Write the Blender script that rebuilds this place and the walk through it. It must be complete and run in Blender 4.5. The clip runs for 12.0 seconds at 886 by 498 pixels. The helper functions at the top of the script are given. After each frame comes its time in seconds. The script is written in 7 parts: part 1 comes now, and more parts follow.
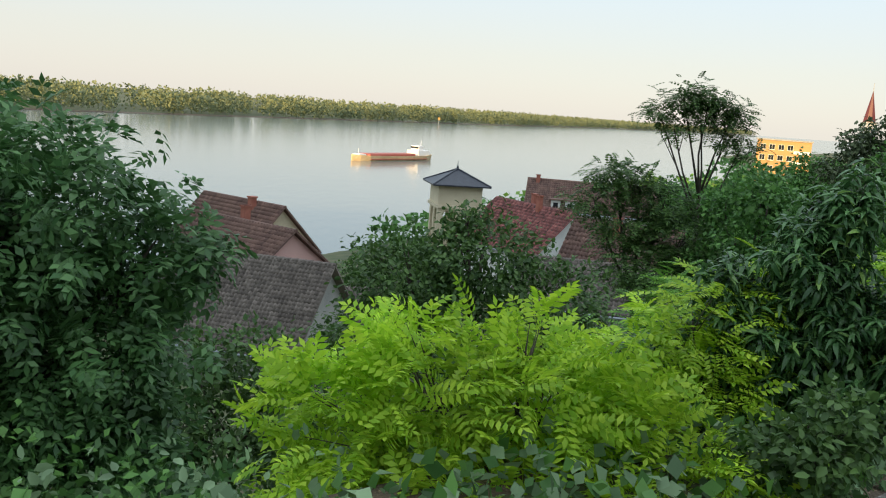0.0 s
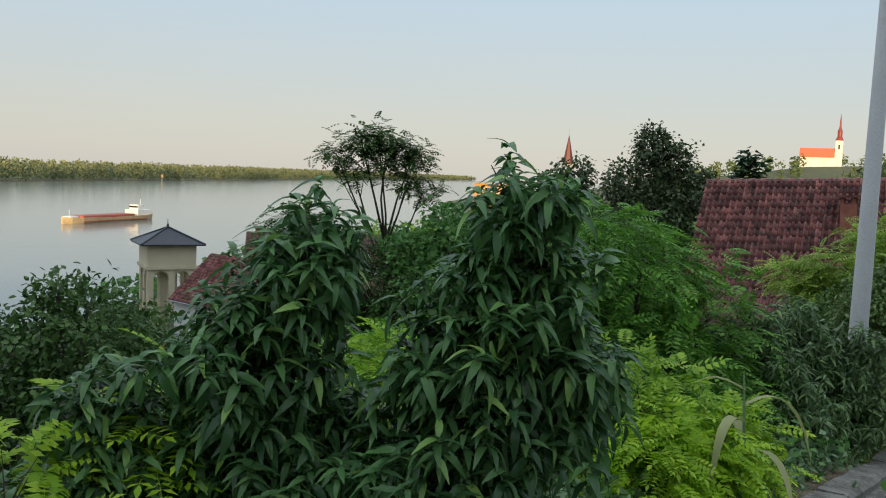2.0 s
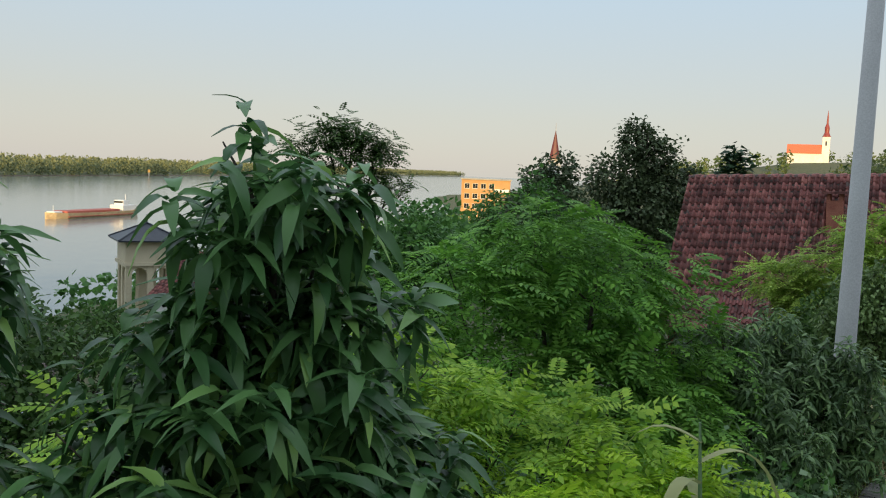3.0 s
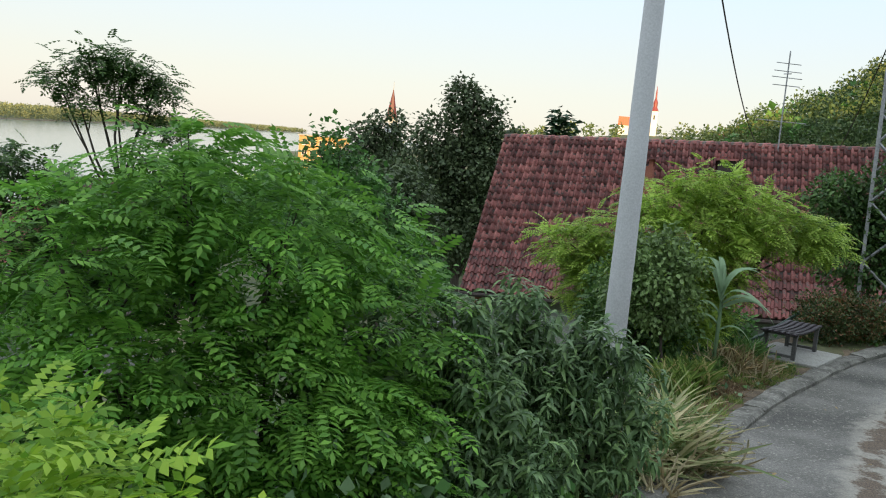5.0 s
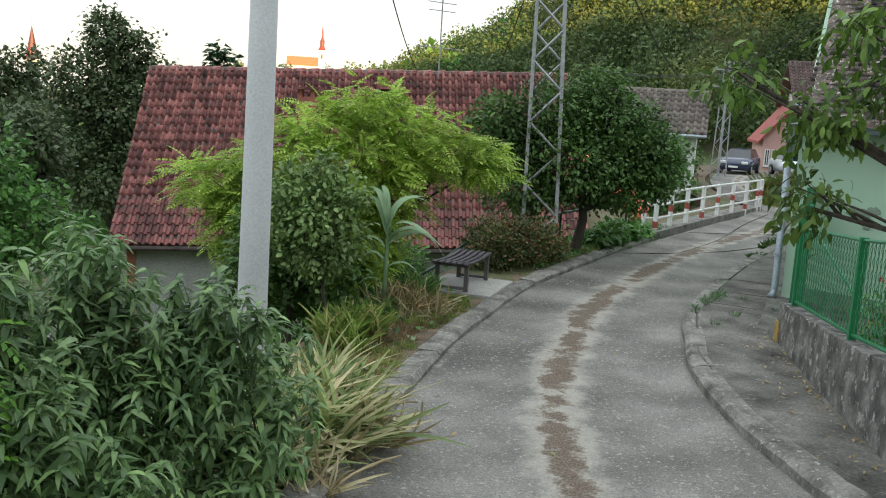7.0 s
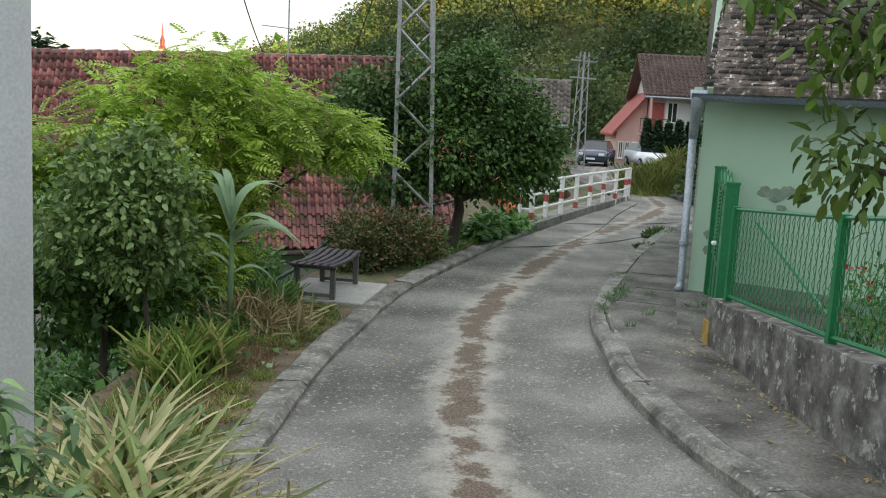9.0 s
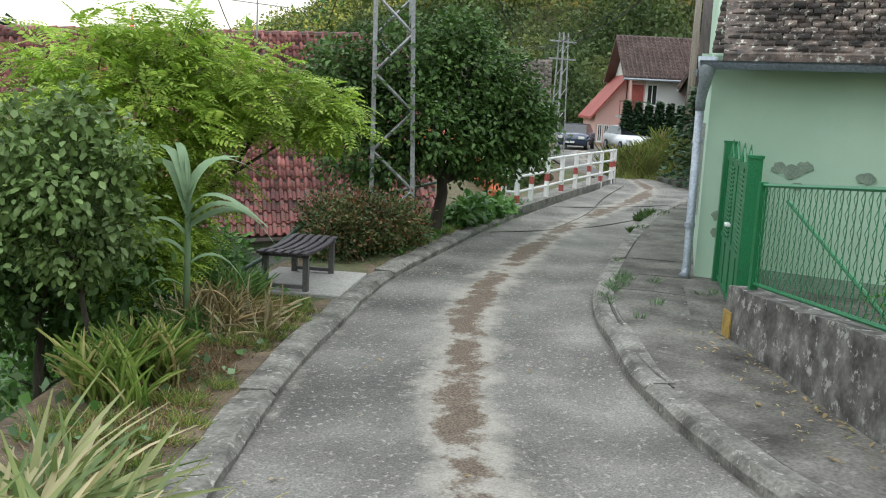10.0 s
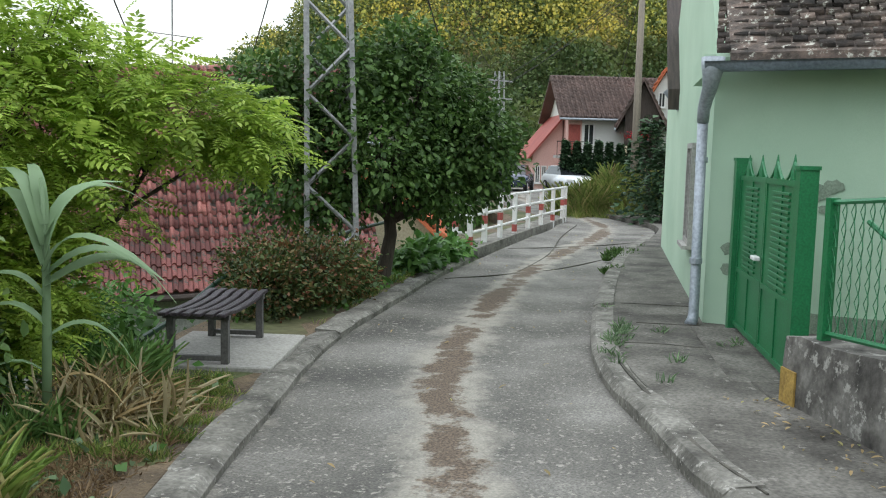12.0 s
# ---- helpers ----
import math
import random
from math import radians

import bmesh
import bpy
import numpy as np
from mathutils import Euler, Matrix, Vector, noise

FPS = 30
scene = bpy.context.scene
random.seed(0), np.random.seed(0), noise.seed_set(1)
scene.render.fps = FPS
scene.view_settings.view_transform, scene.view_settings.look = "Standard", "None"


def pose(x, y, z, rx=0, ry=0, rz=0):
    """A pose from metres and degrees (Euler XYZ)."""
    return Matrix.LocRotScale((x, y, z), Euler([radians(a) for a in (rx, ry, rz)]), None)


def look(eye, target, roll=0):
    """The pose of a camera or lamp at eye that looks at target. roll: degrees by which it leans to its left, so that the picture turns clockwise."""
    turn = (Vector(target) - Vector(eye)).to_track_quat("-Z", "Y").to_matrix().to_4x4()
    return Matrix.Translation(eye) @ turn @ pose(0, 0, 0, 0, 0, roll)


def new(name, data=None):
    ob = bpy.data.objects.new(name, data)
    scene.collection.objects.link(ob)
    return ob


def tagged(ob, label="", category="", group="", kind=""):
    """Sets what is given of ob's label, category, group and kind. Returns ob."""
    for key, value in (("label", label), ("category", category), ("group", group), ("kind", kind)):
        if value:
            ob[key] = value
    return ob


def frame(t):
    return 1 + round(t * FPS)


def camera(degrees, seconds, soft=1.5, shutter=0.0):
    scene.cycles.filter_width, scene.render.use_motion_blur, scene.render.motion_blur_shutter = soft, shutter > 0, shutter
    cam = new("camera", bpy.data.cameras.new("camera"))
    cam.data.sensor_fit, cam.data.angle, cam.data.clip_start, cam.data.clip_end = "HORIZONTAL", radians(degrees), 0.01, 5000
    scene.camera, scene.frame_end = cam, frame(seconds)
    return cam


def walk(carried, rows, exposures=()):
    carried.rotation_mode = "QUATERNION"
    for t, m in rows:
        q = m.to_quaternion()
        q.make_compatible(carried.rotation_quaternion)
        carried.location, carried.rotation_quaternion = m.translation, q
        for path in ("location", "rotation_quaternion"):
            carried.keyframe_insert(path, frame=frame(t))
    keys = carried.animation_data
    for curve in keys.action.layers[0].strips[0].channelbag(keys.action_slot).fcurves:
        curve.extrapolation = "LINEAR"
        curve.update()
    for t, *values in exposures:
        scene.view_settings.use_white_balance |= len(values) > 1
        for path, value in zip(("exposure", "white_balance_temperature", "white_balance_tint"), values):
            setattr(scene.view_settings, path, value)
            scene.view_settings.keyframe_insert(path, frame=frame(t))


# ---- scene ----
cam = camera(52.1, 12.0, soft=1.1)
METRES, EYE, TILT, LEAN, TURN = 13.5, 1.5, -1.6, 3.0, 0.0
PATH = [
    (0, (-0.625, -1.240, 1.457), (-0.634, 0.736, 1.149), 4.25),
    (0.5, (-0.019, -0.744, 1.416), (0.112, 1.236, 1.164), 2.90),
    (1, (0.515, -0.192, 1.389), (0.786, 1.779, 1.185), 2.68),
    (1.5, (0.968, 0.474, 1.392), (1.453, 2.407, 1.226), 2.56),
    (2, (1.374, 1.103, 1.362), (1.928, 3.017, 1.199), 2.22),
    (2.5, (1.825, 1.659, 1.362), (2.399, 3.568, 1.187), 2.20),
    (4.5, (3.707, 3.417, 1.275), (4.301, 5.321, 1.120), 2.74),
    (5, (4.212, 3.708, 1.158), (5.117, 5.476, 0.921), 4.95),
    (5.3, (4.446, 3.866, 1.154), (5.582, 5.493, 0.904), 4.70),
    (5.5, (4.592, 3.975, 1.151), (5.791, 5.555, 0.892), 4.60),
    (6, (4.993, 4.277, 1.099), (6.276, 5.780, 0.792), 3.92),
    (6.5, (5.327, 4.701, 0.994), (6.726, 6.095, 0.675), 3.83),
    (7, (5.710, 5.044, 0.893), (7.167, 6.379, 0.581), 3.55),
    (7.2, (5.882, 5.191, 0.861), (7.378, 6.480, 0.544), 3.70),
    (8.8, (7.234, 6.549, 0.500), (8.864, 7.667, 0.197), 2.93),
    (9, (7.362, 6.668, 0.483), (9.017, 7.751, 0.190), 3.12),
    (9.5, (7.845, 7.009, 0.376), (9.512, 8.077, 0.088), 2.98),
    (10, (8.262, 7.397, 0.281), (9.944, 8.431, -0.038), 2.86),
    (10.5, (8.668, 7.700, 0.170), (10.354, 8.702, -0.218), 1.65),
    (11, (9.057, 8.098, 0.067), (10.734, 9.142, -0.245), 1.87),
    (11.5, (9.537, 8.420, 0.028), (11.269, 9.392, -0.209), 1.68),
    (12, (10.047, 8.773, -0.061), (11.812, 9.690, -0.269), 1.46),
]
EXPOSURES = [(0, 0.5, 6500, 8), (0.5, 0.1, 6500, 8), (1, 0.08, 6500, 8), (4.5, 0.14, 6500, 8), (5, 0.6, 6600, 8), (5.5, 0.48, 6700, 8), (6, 0.4, 6800, 8), (7, 0.95, 7000, 8), (9, 0.92, 7100, 10), (10.5, 1.36, 7100, 10), (12, 1.2, 7100, 10)]
walk(cam, [(t, look(eye, target, roll)) for t, eye, target, roll in PATH], EXPOSURES)

# ---- light: low sun behind a ridge, open sky ----
SUN_ELEVATION, SUN_TURN = 9.0, 208.0
world = bpy.data.worlds.new("sky")
scene.world = world
world.use_nodes = True
wn = world.node_tree
sky = wn.nodes.new("ShaderNodeTexSky")
sky.sky_type, sky.sun_disc = "NISHITA", False
sky.sun_elevation, sky.sun_rotation = radians(SUN_ELEVATION), radians(SUN_TURN)
sky.dust_density, sky.air_density, sky.ozone_density = 0.5, 1.0, 2.0
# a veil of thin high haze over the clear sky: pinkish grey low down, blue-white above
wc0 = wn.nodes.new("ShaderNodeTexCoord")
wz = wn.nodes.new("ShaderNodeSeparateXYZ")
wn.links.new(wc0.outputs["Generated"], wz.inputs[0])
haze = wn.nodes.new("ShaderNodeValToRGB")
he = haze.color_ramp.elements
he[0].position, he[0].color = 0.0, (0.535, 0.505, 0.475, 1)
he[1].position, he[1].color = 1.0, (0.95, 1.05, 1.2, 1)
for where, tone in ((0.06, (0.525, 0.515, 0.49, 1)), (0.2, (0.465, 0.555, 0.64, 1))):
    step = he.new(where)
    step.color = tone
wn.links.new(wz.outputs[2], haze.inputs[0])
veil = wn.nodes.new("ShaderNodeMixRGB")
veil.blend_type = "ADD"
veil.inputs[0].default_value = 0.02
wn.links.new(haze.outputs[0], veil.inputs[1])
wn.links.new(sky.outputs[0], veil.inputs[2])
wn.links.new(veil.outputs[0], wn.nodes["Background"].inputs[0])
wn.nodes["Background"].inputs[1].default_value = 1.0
sun_data = bpy.data.lights.new("sun", "SUN")
sun_data.energy, sun_data.angle, sun_data.color = 5.5, radians(0.6), (1.0, 0.68, 0.32)
sun = new("sun", sun_data)
sun_way = Vector((math.sin(radians(SUN_TURN)) * math.cos(radians(SUN_ELEVATION)), math.cos(radians(SUN_TURN)) * math.cos(radians(SUN_ELEVATION)), math.sin(radians(SUN_ELEVATION))))
sun.matrix_world = look(sun_way * 300, (0, 0, 0))


# ---- materials ----
def material(name, colours, rough=0.8, scale=4.0, fine=60.0, bump=0.2, metal=0.0, spread=0.0, speckle=None, stretch=(1, 1, 1), bump_scale=None, contrast=(0.3, 0.7), coat=0.0, gritty=0.55):
    """Colour from two or three tones by broad noise, a fine grain over it, relief, and a shift from piece to piece."""
    m = bpy.data.materials.new(name)
    m.use_nodes = True
    n, l = m.node_tree.nodes, m.node_tree.links
    b = n["Principled BSDF"]
    b.inputs["Roughness"].default_value, b.inputs["Metallic"].default_value = rough, metal
    b.inputs["Coat Weight"].default_value = coat
    at = n.new("ShaderNodeTexCoord")
    mp = n.new("ShaderNodeMapping")
    mp.inputs["Scale"].default_value = stretch
    l.new(at.outputs["Object"], mp.inputs[0])
    broad = n.new("ShaderNodeTexNoise")
    broad.inputs["Scale"].default_value, broad.inputs["Detail"].default_value = scale, 6
    l.new(mp.outputs[0], broad.inputs["Vector"])
    ramp = n.new("ShaderNodeValToRGB")
    e = ramp.color_ramp.elements
    while len(e) < len(colours):
        e.new(0.5)
    for i, c in enumerate(colours):
        e[i].position = contrast[0] + (contrast[1] - contrast[0]) * i / max(1, len(colours) - 1)
        e[i].color = (*c, 1)
    l.new(broad.outputs[0], ramp.inputs[0])
    grain = n.new("ShaderNodeTexNoise")
    grain.inputs["Scale"].default_value, grain.inputs["Detail"].default_value = fine, 4
    l.new(mp.outputs[0], grain.inputs["Vector"])
    over = n.new("ShaderNodeMixRGB")
    over.blend_type = "OVERLAY"
    over.inputs[0].default_value = gritty
    l.new(ramp.outputs[0], over.inputs[1])
    l.new(grain.outputs[0], over.inputs[2])
    out = over.outputs[0]
    if speckle:
        colour, size, cut = speckle
        sp = n.new("ShaderNodeTexNoise")
        sp.inputs["Scale"].default_value, sp.inputs["Detail"].default_value = size, 8
        sp.inputs["Roughness"].default_value = 0.7
        l.new(at.outputs["Object"], sp.inputs["Vector"])
        rs = n.new("ShaderNodeValToRGB")
        rs.color_ramp.elements[0].position, rs.color_ramp.elements[1].position = cut, cut + 0.05
        l.new(sp.outputs[0], rs.inputs[0])
        mx = n.new("ShaderNodeMixRGB")
        mx.inputs[2].default_value = (*colour, 1)
        l.new(rs.outputs[0], mx.inputs[0])
        l.new(out, mx.inputs[1])
        out = mx.outputs[0]
    if spread:
        info, geo = n.new("ShaderNodeObjectInfo"), n.new("ShaderNodeNewGeometry")
        add = n.new("ShaderNodeMath")
        add.operation = "ADD"
        l.new(info.outputs["Random"], add.inputs[0])
        l.new(geo.outputs["Random Per Island"], add.inputs[1])
        fr = n.new("ShaderNodeMath")
        fr.operation = "FRACT"
        l.new(add.outputs[0], fr.inputs[0])
        mr = n.new("ShaderNodeMapRange")
        mr.inputs[3].default_value, mr.inputs[4].default_value = 1 - spread, 1 + spread
        l.new(fr.outputs[0], mr.inputs[0])
        hs = n.new("ShaderNodeHueSaturation")
        l.new(out, hs.inputs["Color"])
        l.new(mr.outputs[0], hs.inputs["Value"])
        out = hs.outputs[0]
    l.new(out, b.inputs["Base Color"])
    if bump:
        bp = n.new("ShaderNodeBump")
        bp.inputs["Strength"].default_value, bp.inputs["Distance"].default_value = bump, 0.02
        if bump_scale:
            bt = n.new("ShaderNodeTexNoise")
            bt.inputs["Scale"].default_value, bt.inputs["Detail"].default_value = bump_scale, 6
            l.new(mp.outputs[0], bt.inputs["Vector"])
            l.new(bt.outputs[0], bp.inputs["Height"])
        else:
            l.new(grain.outputs[0], bp.inputs["Height"])
        l.new(bp.outputs[0], b.inputs["Normal"])
    return m


def leaf_material(name, dark, light, rough=0.5, clear=0.3, tip=None, tip_share=0.0, patch=None):
    """Leaves: each takes its own tone between dark and light; part of the light goes through."""
    m = bpy.data.materials.new(name)
    m.use_nodes = True
    n, l = m.node_tree.nodes, m.node_tree.links
    b = n["Principled BSDF"]
    b.inputs["Roughness"].default_value = rough
    b.inputs["Specular IOR Level"].default_value = 0.35
    geo = n.new("ShaderNodeNewGeometry")
    ramp = n.new("ShaderNodeValToRGB")
    e = ramp.color_ramp.elements
    e[0].color, e[1].color = (*dark, 1), (*light, 1)
    if tip:
        e[1].position = 1 - tip_share
        t = e.new(1.0)
        t.color = (*tip, 1)
    l.new(geo.outputs["Random Per Island"], ramp.inputs[0])
    at = n.new("ShaderNodeTexCoord")
    nz = n.new("ShaderNodeTexNoise")
    nz.inputs["Scale"].default_value = 1.3
    l.new(at.outputs["Object"], nz.inputs["Vector"])
    mr = n.new("ShaderNodeMapRange")
    mr.inputs[1].default_value, mr.inputs[2].default_value = 0.3, 0.7
    mr.inputs[3].default_value, mr.inputs[4].default_value = 0.7, 1.25
    l.new(nz.outputs[0], mr.inputs[0])
    hs = n.new("ShaderNodeHueSaturation")
    tone = ramp.outputs[0]
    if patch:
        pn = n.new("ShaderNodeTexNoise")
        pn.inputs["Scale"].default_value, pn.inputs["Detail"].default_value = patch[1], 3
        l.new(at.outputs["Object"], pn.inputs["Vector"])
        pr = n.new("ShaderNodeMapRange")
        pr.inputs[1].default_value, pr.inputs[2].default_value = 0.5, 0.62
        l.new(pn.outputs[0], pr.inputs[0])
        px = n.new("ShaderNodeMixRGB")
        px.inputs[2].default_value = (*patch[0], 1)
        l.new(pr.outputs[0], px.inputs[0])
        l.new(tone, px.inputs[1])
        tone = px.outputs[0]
    l.new(tone, hs.inputs["Color"])
    l.new(mr.outputs[0], hs.inputs["Value"])
    l.new(hs.outputs[0], b.inputs["Base Color"])
    tr = n.new("ShaderNodeBsdfTranslucent")
    l.new(hs.outputs[0], tr.inputs[0])
    mix = n.new("ShaderNodeMixShader")
    mix.inputs[0].default_value = clear
    l.new(b.outputs[0], mix.inputs[1])
    l.new(tr.outputs[0], mix.inputs[2])
    l.new(mix.outputs[0], n["Material Output"].inputs[0])
    return m


M = {}
M["concrete"] = material("concrete", [(0.2, 0.195, 0.18), (0.3, 0.29, 0.265), (0.4, 0.385, 0.35)], 0.85, 0.55, 38, 0.5, speckle=((0.47, 0.45, 0.4), 9, 0.66), bump_scale=25)
M["kerb"] = material("kerb", [(0.07, 0.066, 0.056), (0.17, 0.162, 0.14), (0.25, 0.24, 0.21)], 0.9, 3.2, 30, 1.0, speckle=((0.36, 0.345, 0.31), 16, 0.58), bump_scale=14, gritty=0.8)
M["pavement"] = material("pavement", [(0.038, 0.034, 0.028), (0.11, 0.103, 0.088), (0.18, 0.17, 0.148)], 0.9, 1.7, 34, 1.0, speckle=((0.24, 0.226, 0.2), 9, 0.6), bump_scale=14, gritty=0.95)
M["earth"] = material("earth", [(0.06, 0.045, 0.03), (0.12, 0.088, 0.056), (0.18, 0.13, 0.08)], 0.95, 3.5, 40, 1.0, speckle=((0.27, 0.2, 0.12), 16, 0.6))
M["crack"] = material("crack", [(0.05, 0.048, 0.04), (0.12, 0.11, 0.09)], 0.95, 6, 60, 0.5)
M["land"] = material("land", [(0.035, 0.05, 0.018), (0.07, 0.085, 0.03), (0.11, 0.1, 0.05)], 0.95, 0.4, 9, 0.8)
M["roof_red"] = material("roof_red", [(0.13, 0.047, 0.043), (0.24, 0.085, 0.075), (0.36, 0.145, 0.122)], 0.75, 2.2, 18, 0.5, spread=0.5, speckle=((0.1, 0.08, 0.07), 5.0, 0.555))
M["roof_orange"] = material("roof_orange", [(0.5, 0.12, 0.05), (0.62, 0.17, 0.07)], 0.7, 0.8, 18, 0.3, spread=0.12)
M["roof_brown"] = material("roof_brown", [(0.13, 0.075, 0.06), (0.22, 0.13, 0.1)], 0.8, 0.8, 20, 0.4, spread=0.25, speckle=((0.22, 0.2, 0.17), 3, 0.66))
M["roof_umber"] = material("roof_umber", [(0.085, 0.058, 0.05), (0.15, 0.1, 0.086)], 0.8, 0.8, 20, 0.4, spread=0.2)
M["roof_grey"] = material("roof_grey", [(0.12, 0.1, 0.085), (0.2, 0.17, 0.145)], 0.9, 0.8, 20, 0.4, spread=0.3)
M["roof_moss"] = material("roof_moss", [(0.028, 0.025, 0.022), (0.08, 0.062, 0.052), (0.15, 0.108, 0.088)], 0.9, 6, 30, 1.0, spread=0.85, speckle=((0.4, 0.39, 0.34), 12, 0.575), bump_scale=20)
M["green_wall"] = material("green_wall", [(0.38, 0.54, 0.4), (0.48, 0.64, 0.49)], 0.85, 0.7, 120, 0.06, speckle=((0.36, 0.47, 0.35), 1.1, 0.7), gritty=0.15)
M["plaster_patch"] = material("plaster_patch", [(0.17, 0.23, 0.17), (0.26, 0.33, 0.25)], 0.9, 6, 50, 0.4)
M["white_wall"] = material("white_wall", [(0.62, 0.61, 0.58), (0.76, 0.75, 0.72)], 0.85, 0.5, 20, 0.1)
M["pink_wall"] = material("pink_wall", [(0.6, 0.36, 0.32), (0.68, 0.43, 0.38)], 0.85, 0.5, 20, 0.1)
M["cream_wall"] = material("cream_wall", [(0.55, 0.47, 0.32), (0.64, 0.56, 0.4)], 0.85, 0.6, 20, 0.15)
M["grey_wall"] = material("grey_wall", [(0.3, 0.3, 0.28), (0.4, 0.39, 0.36)], 0.9, 0.8, 24, 0.3)
M["orange_wall"] = material("orange_wall", [(0.42, 0.24, 0.1), (0.5, 0.3, 0.13)], 0.85, 0.3, 20, 0.1)
M["brick"] = material("brick", [(0.3, 0.1, 0.07), (0.4, 0.15, 0.1)], 0.85, 3, 30, 0.4)
M["stone"] = material("stone", [(0.1, 0.095, 0.085), (0.2, 0.19, 0.17)], 0.95, 3, 24, 0.7, spread=0.25)
M["low_wall"] = material("low_wall", [(0.04, 0.037, 0.033), (0.11, 0.103, 0.092), (0.22, 0.21, 0.19)], 0.95, 4.5, 26, 1.0, speckle=((0.34, 0.33, 0.3), 8, 0.56), bump_scale=9)
M["slate"] = material("slate", [(0.018, 0.022, 0.032), (0.03, 0.036, 0.05)], 0.45, 2, 30, 0.15, spread=0.2)
M["green_paint"] = material("green_paint", [(0.008, 0.14, 0.05), (0.012, 0.18, 0.066)], 0.38, 2, 60, 0.08)
M["dark_green_paint"] = material("dark_green_paint", [(0.006, 0.03, 0.016), (0.01, 0.045, 0.022)], 0.45, 3, 60, 0.1)
M["white_paint"] = material("white_paint", [(0.68, 0.68, 0.66), (0.8, 0.8, 0.78)], 0.5, 4, 50, 0.1)
M["red_paint"] = material("red_paint", [(0.3, 0.06, 0.05), (0.42, 0.09, 0.075)], 0.6, 6, 50, 0.2)
M["steel"] = material("steel", [(0.3, 0.3, 0.31), (0.42, 0.42, 0.42)], 0.6, 3, 30, 0.15, metal=0.35)
M["bench_steel"] = material("bench_steel", [(0.09, 0.085, 0.085), (0.15, 0.145, 0.14)], 0.6, 4, 40, 0.2, metal=0.3)
M["zinc"] = material("zinc", [(0.3, 0.34, 0.38), (0.4, 0.44, 0.48)], 0.5, 1.5, 30, 0.1, metal=0.3)
M["pole_concrete"] = material("pole_concrete", [(0.42, 0.42, 0.42), (0.5, 0.5, 0.5)], 0.85, 1.2, 60, 0.15, gritty=0.3)
M["wood_dark"] = material("wood_dark", [(0.03, 0.022, 0.018), (0.075, 0.055, 0.045)], 0.7, 3, 40, 0.4, stretch=(1, 8, 1))
M["bench_wood"] = material("bench_wood", [(0.022, 0.015, 0.02), (0.05, 0.035, 0.045)], 0.45, 4, 60, 0.4, stretch=(1, 9, 9))
M["wood_pole"] = material("wood_pole", [(0.2, 0.17, 0.14), (0.3, 0.26, 0.21)], 0.9, 3, 30, 0.4, stretch=(4, 4, 0.3))
M["bark"] = material("bark", [(0.045, 0.036, 0.028), (0.1, 0.08, 0.062)], 0.95, 6, 40, 0.9, stretch=(1, 1, 0.25))
M["cable"] = material("cable", [(0.012, 0.012, 0.012), (0.02, 0.02, 0.02)], 0.6, 5, 30, 0)
M["glass"] = material("glass", [(0.015, 0.018, 0.02), (0.03, 0.034, 0.038)], 0.08, 1, 5, 0)
M["rubber"] = material("rubber", [(0.012, 0.012, 0.012), (0.02, 0.02, 0.02)], 0.8, 5, 30, 0)
M["car_blue"] = material("car_blue", [(0.02, 0.035, 0.075), (0.025, 0.042, 0.09)], 0.25, 1, 5, 0, coat=0.8)
M["car_white"] = material("car_white", [(0.72, 0.74, 0.76), (0.78, 0.8, 0.8)], 0.3, 1, 5, 0, coat=0.6)
M["hull"] = material("hull", [(0.45, 0.33, 0.18), (0.62, 0.48, 0.28)], 0.6, 0.3, 3, 0)
M["deck_red"] = material("deck_red", [(0.32, 0.08, 0.06), (0.4, 0.11, 0.08)], 0.7, 0.3, 3, 0)
M["church_red"] = material("church_red", [(0.28, 0.055, 0.045), (0.38, 0.085, 0.065)], 0.6, 1.5, 12, 0.2)
M["spire_red"] = material("spire_red", [(0.09, 0.022, 0.022), (0.13, 0.032, 0.03)], 0.5, 0.4, 8, 0)
M["church_spire"] = material("church_spire", [(0.2, 0.035, 0.028), (0.28, 0.05, 0.04)], 0.5, 0.3, 4, 0)
M["yellow_paint"] = material("yellow_paint", [(0.3, 0.19, 0.05), (0.45, 0.29, 0.075)], 0.85, 9, 40, 0.4)
M["blue_plastic"] = material("blue_plastic", [(0.05, 0.11, 0.3), (0.07, 0.14, 0.36)], 0.5, 1, 10, 0.1)

